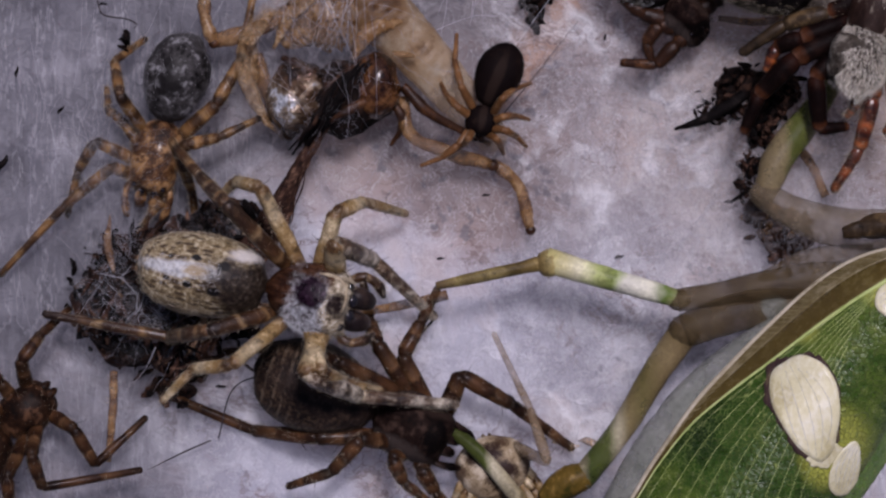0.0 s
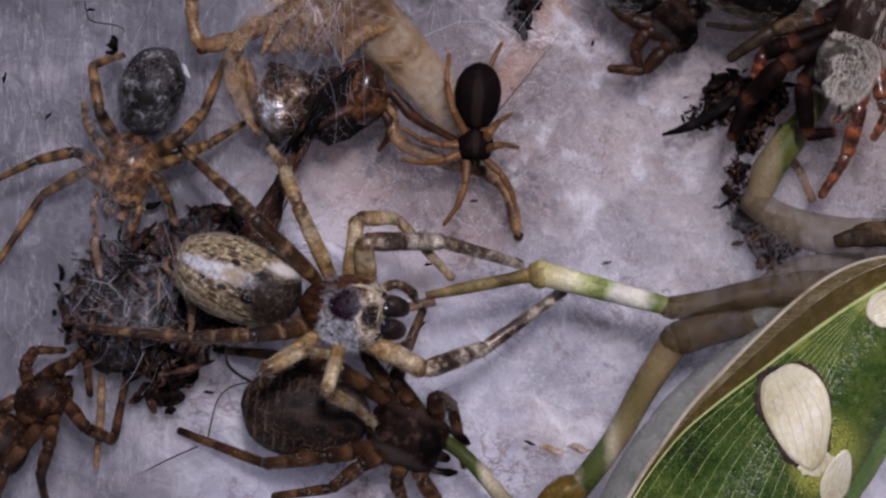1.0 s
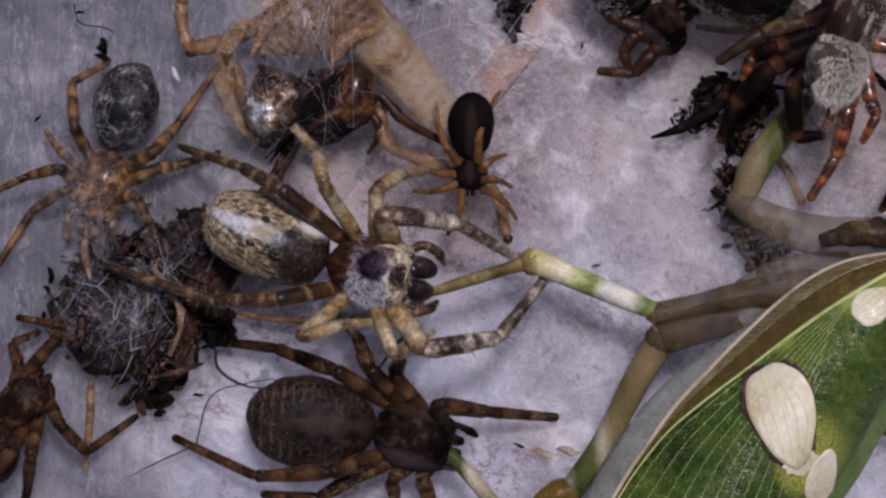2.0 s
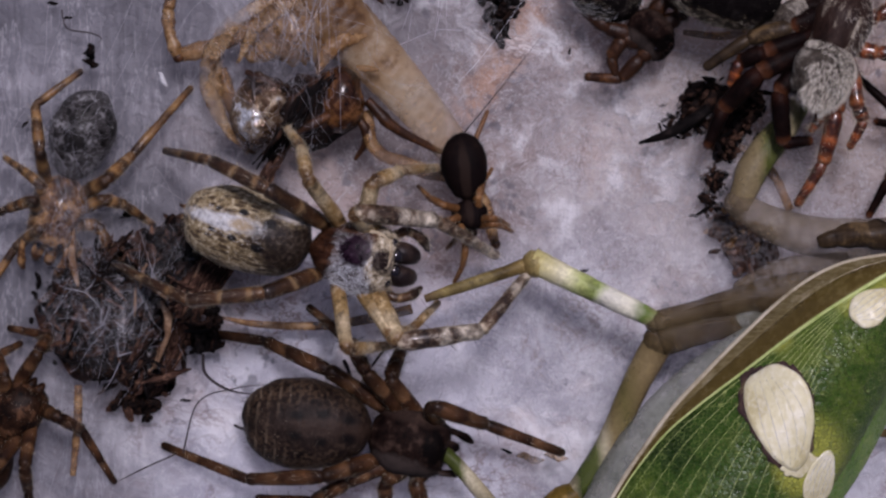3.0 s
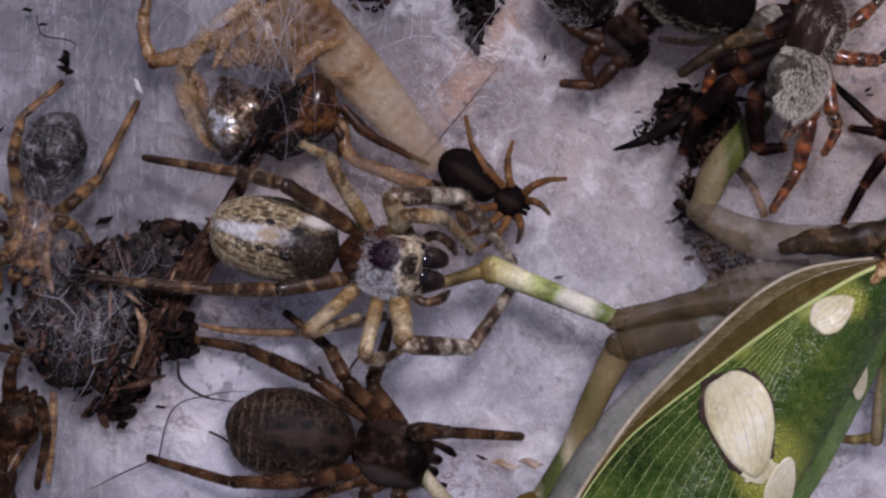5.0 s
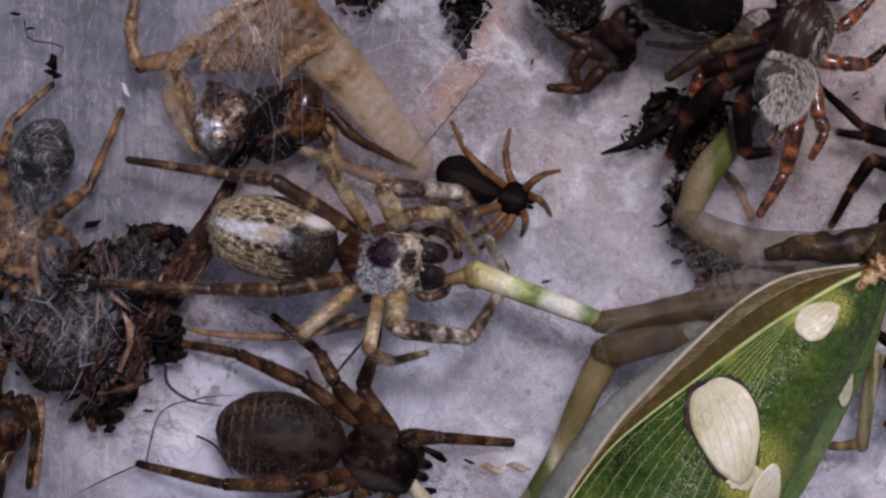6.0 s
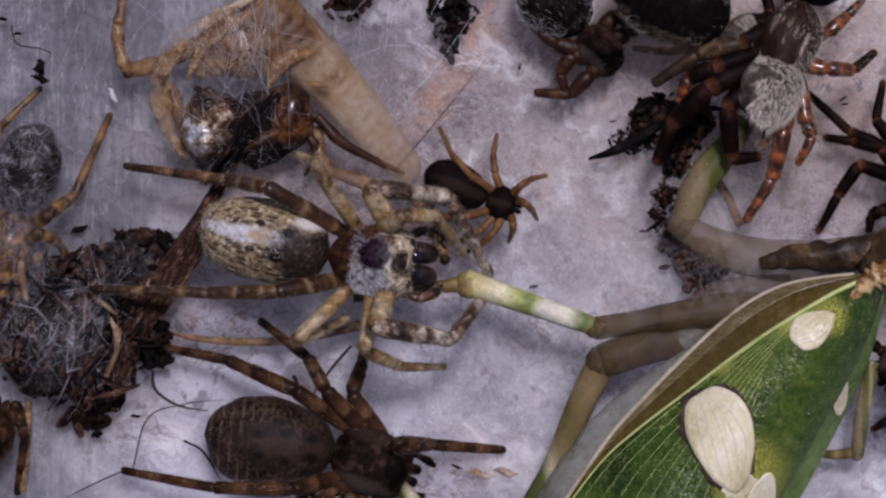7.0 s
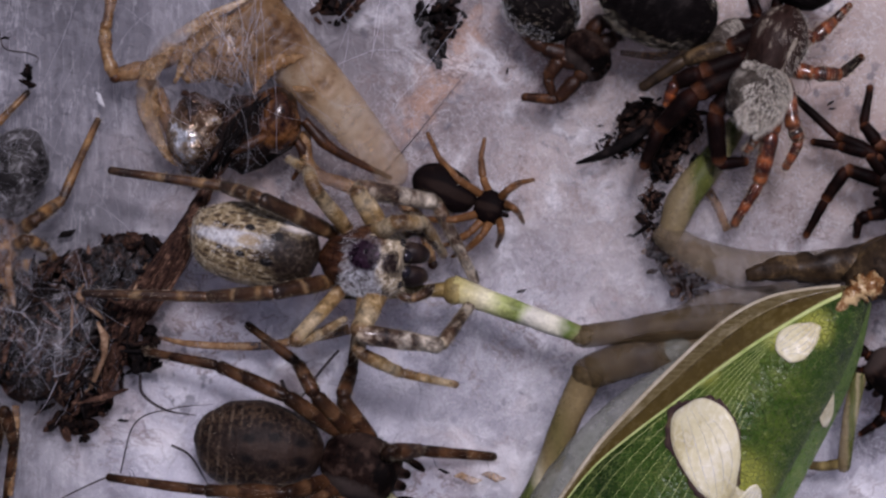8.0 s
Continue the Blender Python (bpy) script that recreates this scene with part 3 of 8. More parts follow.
M["pale_carapace"] = skin("pale_carapace", (0.07, 0.042, 0.022), (0.25, 0.19, 0.115), (0.46, 0.39, 0.29), rough=0.45, contrast=0.03,
                          patches=[(0.72, 0.60, 0.19, 0.26, (0.020, 0.010, 0.008), 1.0), (0.38, 0.40, 0.20, 0.24, (0.024, 0.013, 0.010), 1.0), (0.55, 0.02, 0.60, 0.12, (0.030, 0.014, 0.009), 0.9), (0.55, 0.98, 0.60, 0.12, (0.05, 0.028, 0.018), 0.8)])
# mantis
M["wing"] = wing_material("mantis_wing", (0.012, 0.034, 0.003), (0.036, 0.080, 0.007), (0.11, 0.16, 0.018),
                          blush=[((13.4, -6.5, 6), 1.5), ((15.9, -1.21, 6), 0.75), ((13.01, -7.26, 6), 0.9), ((12.31, -2.72, 6), 0.6), ((14.67, -1.4, 6), 0.7)])
M["underwing"] = wing_material("mantis_underwing", (0.06, 0.14, 0.02), (0.12, 0.22, 0.035), (0.22, 0.32, 0.07))
M["rim"] = skin("mantis_rim", (0.055, 0.036, 0.008), (0.105, 0.072, 0.017), (0.18, 0.135, 0.04), scale=0.4, fine=3, rough=0.26, coat=0.3, glow_through=0.3, gloss=0.6, clear=0.08)
M["cream"] = patch_material()
M["dark_edge"] = skin("dark_edge", (0.018, 0.012, 0.012), (0.05, 0.03, 0.028), (0.12, 0.09, 0.05), rough=0.4)
M["lime"] = skin("lime_vein", (0.28, 0.36, 0.10), (0.42, 0.48, 0.18), (0.55, 0.58, 0.30), rough=0.35)
M["mantis_thigh"] = skin("mantis_thigh", (0.060, 0.040, 0.019), (0.110, 0.078, 0.038), (0.19, 0.145, 0.078), scale=0.7, fine=4, rough=0.42, glow_through=0.35, clear=(0.22, 0.5), gloss=0.2)
M["mantis_far"] = skin("pale_thigh", (0.115, 0.085, 0.052), (0.195, 0.15, 0.095), (0.30, 0.245, 0.165), scale=0.7, fine=4, rough=0.42, glow_through=0.4, clear=(0.40, 0.70), gloss=0.2)
M["mantis_thorax"] = skin("mantis_thorax", (0.008, 0.005, 0.003), (0.030, 0.019, 0.010), (0.10, 0.065, 0.03), scale=1.0, fine=6, rough=0.4, gloss=0.3, contrast=0.04)
M["mantis_banded"] = skin("mantis_banded", (0.30, 0.28, 0.14), (0.50, 0.48, 0.26), (0.62, 0.60, 0.40), scale=0.9, fine=8, rough=0.32, glow_through=0.22, cover=0.95,
                          bands=[(0.0, (0.30, 0.26, 0.14)), (0.12, (0.10, 0.16, 0.025)), (0.24, (0.62, 0.60, 0.48)), (0.42, (0.70, 0.68, 0.58)), (0.5, (0.30, 0.38, 0.10)), (0.62, (0.45, 0.50, 0.18)), (0.76, (0.66, 0.62, 0.42)), (0.95, (0.50, 0.44, 0.18))])
M["mantis_shank"] = skin("mantis_shank", (0.17, 0.14, 0.065), (0.29, 0.245, 0.125), (0.42, 0.37, 0.22), scale=0.9, fine=8, rough=0.38, glow_through=0.25, clear=(0.12, 0.4), cover=0.95,
                         bands=[(0.0, (0.17, 0.125, 0.065)), (0.3, (0.27, 0.215, 0.11)), (0.42, (0.085, 0.105, 0.018)), (0.55, (0.11, 0.13, 0.025)), (0.64, (0.42, 0.36, 0.21)), (0.78, (0.11, 0.13, 0.03)), (0.92, (0.40, 0.33, 0.17))])
M["hind_shank"] = skin("hind_shank", (0.12, 0.10, 0.04), (0.22, 0.18, 0.08), (0.36, 0.31, 0.17), scale=0.9, fine=8, waver=0.06, rough=0.36, glow_through=0.25, clear=(0.10, 0.35), cover=0.92,
                       bands=[(0.0, (0.34, 0.28, 0.15)), (0.09, (0.42, 0.37, 0.23)), (0.15, (0.055, 0.085, 0.012)), (0.29, (0.075, 0.10, 0.018)), (0.37, (0.50, 0.45, 0.30)), (0.45, (0.24, 0.185, 0.08)), (0.56, (0.15, 0.125, 0.040)), (0.72, (0.23, 0.17, 0.075)), (1.0, (0.27, 0.195, 0.10))])
M["banded_foot"] = skin("banded_foot", (0.12, 0.10, 0.04), (0.22, 0.18, 0.08), (0.36, 0.31, 0.17), scale=0.9, fine=8, waver=0.06, rough=0.36, glow_through=0.2, cover=0.92,
                        bands=[(0.0, (0.030, 0.042, 0.008)), (0.18, (0.036, 0.052, 0.009)), (0.38, (0.045, 0.065, 0.010)), (0.45, (0.40, 0.36, 0.25)), (0.66, (0.34, 0.29, 0.17)), (0.74, (0.20, 0.12, 0.03)), (0.84, (0.33, 0.28, 0.15)), (1.0, (0.28, 0.22, 0.11))])
M["mantis_foot"] = skin("mantis_foot", (0.10, 0.07, 0.025), (0.24, 0.18, 0.065), (0.40, 0.33, 0.14), rough=0.4, glow_through=0.15,
                        bands=[(0.0, (0.52, 0.44, 0.18)), (0.18, (0.16, 0.105, 0.036)), (0.42, (0.045, 0.031, 0.012)), (0.56, (0.28, 0.22, 0.09)), (0.72, (0.06, 0.043, 0.017)), (0.84, (0.20, 0.155, 0.06)), (0.97, (0.08, 0.05, 0.03))])
M["mantis_body"] = skin("mantis_body", (0.15, 0.165, 0.13), (0.27, 0.28, 0.235), (0.44, 0.44, 0.40), scale=0.8, fine=5, rough=0.34, gloss=0.4, glow_through=0.3, clear=(0.25, 0.6))
M["rim_pale"] = skin("pale_rim", (0.085, 0.060, 0.018), (0.20, 0.155, 0.065), (0.38, 0.32, 0.19), scale=1.0, fine=5, rough=0.26, coat=0.4, glow_through=0.35, gloss=0.6, clear=0.12)
M["rim_cream"] = skin("cream_rim", (0.30, 0.25, 0.16), (0.50, 0.44, 0.32), (0.66, 0.60, 0.48), scale=1.0, fine=6, rough=0.35, glow_through=0.3)
M["rim_vein"] = skin("rim_vein", (0.14, 0.105, 0.045), (0.26, 0.21, 0.10), (0.40, 0.33, 0.18), rough=0.4)
M["pale_leg"] = skin("pale_leg", (0.15, 0.10, 0.06), (0.27, 0.195, 0.12), (0.42, 0.33, 0.22), rough=0.5, glow_through=0.3, clear=(0.35, 0.7))
M["knee"] = skin("olive_knee", (0.036, 0.034, 0.006), (0.105, 0.066, 0.012), (0.26, 0.165, 0.04), scale=1.0, fine=5, rough=0.36, glow_through=0.15, contrast=0.04)
M["orange_joint"] = skin("orange_joint", (0.035, 0.012, 0.004), (0.20, 0.085, 0.024), (0.58, 0.42, 0.21), scale=1.8, fine=6, rough=0.32, glow_through=0.25, contrast=0.05, coat=0.4, bump=0.7)

# dead things and litter
M["husk"] = husk_material()
M["husk_thin"] = skin("thin_husk", (0.10, 0.050, 0.018), (0.42, 0.265, 0.125), (0.70, 0.55, 0.37), scale=1.5, fine=6, rough=0.3, bump=0.7, glow_through=0.45, clear=(0.30, 0.95), contrast=0.05, coat=0.3)
M["husk_leg"] = skin("husk_leg", (0.09, 0.040, 0.013), (0.27, 0.145, 0.055), (0.48, 0.31, 0.15), scale=1.6, fine=7, rough=0.36, bump=0.5, glow_through=0.35, clear=(0.18, 0.6), contrast=0.04, gloss=0.35, coat=0.25)
M["amber_shell"] = skin("amber_shell", (0.006, 0.002, 0.0015), (0.036, 0.013, 0.005), (0.16, 0.068, 0.022), scale=1.3, fine=5, rough=0.25, gloss=0.5, glow_through=0.25, contrast=0.05, coat=0.4)
M["russet"] = skin("russet_shell", (0.006, 0.0025, 0.0015), (0.028, 0.011, 0.005), (0.12, 0.050, 0.018), rough=0.4, gloss=0.4, glow_through=0.1)
M["bark"] = skin("bark", (0.006, 0.003, 0.0025), (0.032, 0.015, 0.010), (0.14, 0.078, 0.050), scale=2.2, fine=9, rough=0.75, stretch=(0.6, 1.4, 1.4), bump=0.6, contrast=0.03)
M["splinter"] = skin("pale_splinter", (0.05, 0.026, 0.014), (0.16, 0.095, 0.055), (0.36, 0.25, 0.16), scale=2.0, fine=9, rough=0.6, stretch=(0.7, 1.5, 1.5), bump=0.6)
M["litter"] = skin("dark_litter", (0.002, 0.0013, 0.0013), (0.007, 0.0045, 0.004), (0.050, 0.025, 0.016), scale=1.8, fine=8, rough=0.7, bump=0.6, gloss=0.1)
M["soot"] = skin("black_crumb", (0.0012, 0.001, 0.001), (0.004, 0.003, 0.003), (0.016, 0.012, 0.011), scale=3, rough=0.7, bump=0.5, gloss=0.1)
M["thread_dark"] = skin("dark_bristle", (0.015, 0.012, 0.014), (0.03, 0.024, 0.026), (0.06, 0.05, 0.05), rough=0.4)
M["flake"] = skin("white_flake", (0.42, 0.42, 0.44), (0.55, 0.55, 0.57), (0.68, 0.68, 0.70), rough=0.5, clear=(0.1, 0.7), scale=4.0)


# ---- mesh tools (millimetres) ----
def smooth_line(points, count):
    """Even Catmull-Rom points through the given ones."""
    p = np.array(points, float)
    if len(p) == 2:
        f = np.linspace(0, 1, count)[:, None]
        return p[0] * (1 - f) + p[1] * f
    q = np.vstack([2 * p[0] - p[1], p, 2 * p[-1] - p[-2]])
    u = np.linspace(0, len(p) - 1 - 1e-9, count)
    i = u.astype(int)
    f = (u - i)[:, None]
    a, b, c, d = q[i], q[i + 1], q[i + 2], q[i + 3]
    return 0.5 * (2 * b + (c - a) * f + (2 * a - 5 * b + 4 * c - d) * f ** 2 + (3 * b - a - 3 * c + d) * f ** 3)


def even(values, count):
    v = np.array(values, float)
    return np.interp(np.linspace(0, 1, count), np.linspace(0, 1, len(v)), v)


def tube(bm, points, radii, sides=8, count=None, flat=1.0, rough=0.0, seed=0, twist=0.0):
    """A round stalk along a line, closed at both ends. flat squeezes its height."""
    count = count or max(4, 4 * len(points))
    line = smooth_line(points, count)
    rad = even(radii, count)
    rnd = random.Random(seed)
    ph = [rnd.uniform(0, 100) for _ in range(3)]
    side = None
    rings = []
    for i in range(count):
        d = Vector(line[min(i + 1, count - 1)] - line[max(i - 1, 0)]).normalized()
        if side is None:
            side = d.cross(Vector((0, 0, 1)))
            if side.length < 0.1:
                side = d.cross(Vector((0, 1, 0)))
        side = (side - d * side.dot(d)).normalized()
        up = side.cross(d)
        ring = []
        for k in range(sides):
            a = 2 * math.pi * k / sides + twist * i
            off = side * math.cos(a) + up * math.sin(a) * flat
            r = rad[i]
            if rough:
                r *= 1 + rough * noise.noise(Vector((i * 0.45 + ph[0], math.cos(a) * 1.6 + ph[1], math.sin(a) * 1.6 + ph[2])))
            ring.append(bm.verts.new(Vector(line[i]) + off * r))
        rings.append(ring)
    for a, b in zip(rings, rings[1:]):
        for k in range(sides):
            bm.faces.new((a[k], b[k], b[(k + 1) % sides], a[(k + 1) % sides]))
    bm.faces.new(rings[0])
    bm.faces.new(rings[-1][::-1])


def loft(bm, length, profile, sides=24, rings=26, lumps=0.0, seed=0):
    """A body along +x from 0 to length. profile rows: place 0 to 1, half width, half height, lift."""
    pr = np.array(profile, float)
    s = 0.5 - 0.5 * np.cos(np.linspace(0, math.pi, rings))
    u = np.interp(s, pr[:, 0], np.arange(len(pr)))
    i = np.clip(u.astype(int), 0, len(pr) - 2)
    q = np.vstack([2 * pr[0] - pr[1], pr, 2 * pr[-1] - pr[-2]])
    f = (u - i)[:, None]
    a, b, c, d = q[i], q[i + 1], q[i + 2], q[i + 3]
    val = 0.5 * (2 * b + (c - a) * f + (2 * a - 5 * b + 4 * c - d) * f ** 2 + (3 * b - a - 3 * c + d) * f ** 3)
    rows = []
    for k in range(rings):
        w, h, lift = max(val[k, 1], 0.01), max(val[k, 2], 0.01), val[k, 3]
        row = []
        for j in range(sides):
            t = 2 * math.pi * j / sides
            p = Vector((s[k] * length, w * math.cos(t), h * math.sin(t) + lift))
            if lumps:
                p *= 1 + lumps * noise.noise(p * 1.3 + Vector((seed * 7.3, 0, 0)))
            row.append(bm.verts.new(p))
        rows.append(row)
    for a, b in zip(rows, rows[1:]):
        for j in range(sides):
            bm.faces.new((a[j], a[(j + 1) % sides], b[(j + 1) % sides], b[j]))
    bm.faces.new(rows[0][::-1])
    bm.faces.new(rows[-1])


def bristles(skin_bm, count, length, lean=(0.4, 0, 0), width=0.012, seed=1, keep=None, curl=0.3):
    """A new mesh of fine hairs that stand on the faces of another."""
    rnd = random.Random(seed)
    skin_bm.faces.ensure_lookup_table()
    skin_bm.normal_update()
    faces = [f for f in skin_bm.faces if len(f.verts) == 4]
    areas = np.cumsum([f.calc_area() for f in faces])
    bm = bmesh.new()
    made = tries = 0
    while made < count and tries < count * 6:
        tries += 1
        f = faces[int(np.searchsorted(areas, rnd.random() * areas[-1]))]
        a, b = rnd.random(), rnd.random()
        v = [x.co for x in f.verts]
        p = (v[0] * (1 - a) + v[1] * a) * (1 - b) + (v[3] * (1 - a) + v[2] * a) * b
        if keep and not keep(p, f.normal):
            continue
        d = (f.normal + Vector(lean) + Vector((rnd.uniform(-1, 1), rnd.uniform(-1, 1), rnd.uniform(-1, 1))) * curl).normalized()
        spike(bm, p, d * length * rnd.uniform(0.55, 1.25), width)
        made += 1
    return bm


def spike(bm, p, d, width):
    side = d.cross(Vector((0.3, 0.2, 1))).normalized() * width
    up = d.cross(side).normalized() * width
    a, b, c = (bm.verts.new(p + side), bm.verts.new(p - side * 0.5 + up * 0.87), bm.verts.new(p - side * 0.5 - up * 0.87))
    e = bm.verts.new(p + d)
    bm.faces.new((a, b, e)), bm.faces.new((b, c, e)), bm.faces.new((c, a, e))


def chip(bm, centre, size, rnd):
    """A broken irregular crumb."""
    base = bmesh.ops.create_icosphere(bm, subdivisions=1, radius=1.0)["verts"]
    turn = Euler([rnd.uniform(0, 6.3) for _ in range(3)]).to_matrix()
    sx = Vector([rnd.uniform(0.45, 1.2) for _ in range(3)])
    for v in base:
        k = rnd.uniform(0.7, 1.25)
        v.co = Vector(centre) + turn @ Vector((v.co.x * sx.x * k, v.co.y * sx.y * k, v.co.z * sx.z * k)) * size


def finish(bm, name, material, smooth=True):
    for v in bm.verts:
        v.co *= MM
    me = bpy.data.meshes.new(name)
    bm.to_mesh(me)
    bm.free()
    me.materials.append(material)
    if smooth:
        me.shade_smooth()
    return me


def part(name, bm, material, parent=None, label="", m=None, smooth=True):
    ob = new(name, finish(bm, name, material, smooth))
    ob.parent = parent
    if m is not None:
        ob.matrix_basis = m
    if label:
        tagged(ob, label)
    return ob


def thing(name, label, category, place=(0, 0, 0), group="", kind=""):
    """An empty at the thing's base, which its parts hang on."""
    ob = new(name)
    ob.empty_display_size = 0.001
    ob.location = Vector(place) * MM
    return tagged(ob, label, category, group, kind)


def solid(name, bm, material, label, category, group="", kind="", smooth=True, place=(0, 0, 0)):
    ob = part(name, bm, material, None, label, None, smooth)
    ob.location = Vector(place) * MM
    return tagged(ob, label, category, group, kind)


def along(p, q):
    """The pose whose x axis points from p to q (millimetres)."""
    x = (Vector(q) - Vector(p)).normalized()
    y = Vector((0, 0, 1)).cross(x)
    y = y.normalized() if y.length > 1e-4 else Vector((0, 1, 0))
    z = x.cross(y)
    m = Matrix((x, y, z)).transposed().to_4x4()
    m.translation = Vector(p) * MM
    return m


# ---- joints and movement ----
KEYED = []


def at_time(rows, t):
    """Values of a table (time, point, point, ...) at t."""
    ts = [r[0] for r in rows]
    vals = np.array([[list(p) for p in r[1:]] for r in rows], float)
    out = np.empty(vals.shape[1:])
    for i in range(out.shape[0]):
        for j in range(out.shape[1]):
            out[i, j] = np.interp(t, ts, vals[:, i, j])
    return out


def spread(rows, hips):
    """The lengths of three leg pieces that reach every row."""
    best = np.zeros(3)
    for r in rows:
        pts = [np.array(hips(r[0])[:2])] + [np.array(p[:2]) for p in r[1:]]
        best = np.maximum(best, [np.linalg.norm(b - a) for a, b in zip(pts, pts[1:])])
    return best * 1.02


def bend(hip, knees, lengths, low=0.25, rise=0.8):
    """Joints in space of a leg whose joints stand over the given plan points."""
    pts = [Vector(hip)]
    for i, (target, reach) in enumerate(zip(knees, lengths)):
        a = pts[-1]
        d = Vector((target[0] - a.x, target[1] - a.y, 0))
        flat = min(d.length, reach * 0.999)
        h = math.sqrt(max(reach ** 2 - flat ** 2, 0))
        h = min(h, rise * reach) if i == 0 else -min(h, max(a.z - low, 0.0))
        if i and a.z + h < low:
            h = low - a.z
        d = (d.normalized() * max(flat, 0.05) + Vector((0, 0, h))).normalized()
        pts.append(a + d * reach)
    return pts


def leg_piece(length, r0, r1, bulge, sides=10, seed=0, flat=0.9):
    """One leg joint: a slightly swollen stalk with rounded ends that overlap the next joint."""
    bm = bmesh.new()
    x0, x1 = -0.35 * r0, length + 0.45 * r1
    turn = np.linspace(0, math.pi / 2, 5)[:-1]
    x = np.concatenate([x0 + r0 * (1 - np.cos(turn)), np.linspace(x0 + r0, x1 - r1, 11) if x1 - r1 > x0 + r0 else np.array([0.5 * (x0 + x1)]), (x1 - r1 * (1 - np.cos(turn)))[::-1]])
    f = np.clip(x / length, 0, 1)
    rad = (r0 * (1 - f) + r1 * f) * (1 + bulge * np.sin(math.pi * np.clip(f * 1.15, 0, 1)) + 0.10 * np.exp(-((f - 0.93) / 0.07) ** 2) - 0.10 * np.exp(-((f - 0.06) / 0.05) ** 2))
    cap = np.concatenate([np.sin(turn), np.ones(len(x) - 2 * len(turn)), np.sin(turn)[::-1]])
    rad = np.maximum(rad * cap, 0.01)
    pts = [(a, 0, 0.03 * length * math.sin(math.pi * b)) for a, b in zip(x, f)]
    tube(bm, pts, rad, sides, count=len(pts), flat=flat, rough=0.10, seed=seed)
    return bm


class Spider:
    """Cephalothorax, abdomen and eight jointed legs. body rows: time, tail, waist, brow."""

    def __init__(self, name, label, group, body, size, mats, category="spider", hair=None):
        self.body = body
        self.mats = mats
        self.fur = hair
        self.moves = len(body) > 1
        self.times = [round(0.2 * i, 2) for i in range(41)] if self.moves else [0]
        self.root = thing(name, label, category, self.waist(0), group)
        self.al, self.aw, self.ah, self.cl, self.cw, self.ch = size
        if self.moves:
            KEYED.append((self.root, [(t, Matrix.Translation(Vector(self.waist(t)) * MM)) for t in self.times]))

    def waist(self, t):
        return at_time(self.body, t)[1]

    def axis(self, t, front=True):
        tail, waist, brow = at_time(self.body, t)
        return (waist, brow) if front else (waist, tail)

    def local(self, t, m):
        return Matrix.Translation(-Vector(self.waist(t)) * MM) @ m

    def carry(self, ob, pose_at):
        """Keys a part whose pose in the world is pose_at(t)."""
        ob.matrix_basis = self.local(0, pose_at(0))
        if self.moves:
            KEYED.append((ob, [(t, self.local(t, pose_at(t))) for t in self.times]))

    def abdomen(self, profile, label="", lumps=0.03, hair=None, extra=None):
        bm = bmesh.new()
        loft(bm, self.al, profile, 28, 30, lumps, 3)
        fur = [(h[0], bristles(bm, *h[1:])) for h in hair or []]
        ob = part("abdomen", bm, M[self.mats[0]], self.root, label)
        self.carry(ob, lambda t: along(*self.axis(t, False)))
        for mat, f in fur:
            tagged(part("abdomen_hair", f, M[mat], ob, smooth=False), kind="stuff")
        if extra:
            extra(ob)
        return ob

    def carapace(self, profile, label="", lumps=0.03, hair=None, extra=None):
        bm = bmesh.new()
        loft(bm, self.cl, profile, 28, 26, lumps, 5)
        fur = [(h[0], bristles(bm, *h[1:])) for h in hair or []]
        ob = part("carapace", bm, M[self.mats[1]], self.root, label)
        self.carry(ob, lambda t: along(*self.axis(t)))
        for mat, f in fur:
            tagged(part("carapace_hair", f, M[mat], ob, smooth=False), kind="stuff")
        if extra:
            extra(ob)
        return ob

    def hip(self, place, side):
        """World place of a leg's root: place along the carapace, side -1 right or 1 left."""
        def where(t):
            m = along(*self.axis(t))
            v = m @ (Vector((place * self.cl, side * self.cw * 0.62, -self.ch * 0.25)) * MM)
            return Vector(v) / MM
        return where

    def leg(self, place, side, rows, thick=0.3, mats=None, hairs=40, label="", low=0.25, rise=0.8, hair_len=0.2, fur="buff_hair"):
        mats = mats or [self.mats[2]] * 3
        fur = self.fur or fur
        hips = self.hip(place, side)
        rows = [full_row(r, hips, side) for r in rows]
        lens = spread(rows, hips)
        seed = int(place * 100) + (side + 2) * 31
        shapes = [(thick * 0.95, thick * 0.90, 0.14), (thick * 0.92, thick * 0.74, 0.10), (thick * 0.72, thick * 0.46, 0.0)]
        obs = []
        for i, (name, (r0, r1, bu)) in enumerate(zip(("femur", "tibia", "tarsus"), shapes)):
            bm = leg_piece(lens[i], r0, r1, bu, seed=seed + i)
            fuzz = bristles(bm, hairs * 3, hair_len, (0.9, 0, 0), 0.0035, seed + i + 5)
            spines = bristles(bm, hairs // 8, hair_len * 2.2, (0.5, 0, 0.1), 0.012, seed + i + 9)
            obs.append(part(name, bm, M[mats[i]], self.root, label if i == 0 else ""))
            tagged(part("leg_hair", fuzz, M[fur], obs[-1], smooth=False), kind="stuff")
            tagged(part("spine_hair", spines, M["dark_hair"], obs[-1], smooth=False), kind="stuff")

        def poses(t):
            pts = bend(hips(t), at_time(rows, t), lens, low, rise)
            return [self.local(t, along(a, b)) for a, b in zip(pts, pts[1:])]

        table = [(t, poses(t)) for t in self.times]
        for i, ob in enumerate(obs):
            ob.matrix_basis = table[0][1][i]
            if self.moves:
                KEYED.append((ob, [(t, p[i]) for t, p in table]))
        return obs


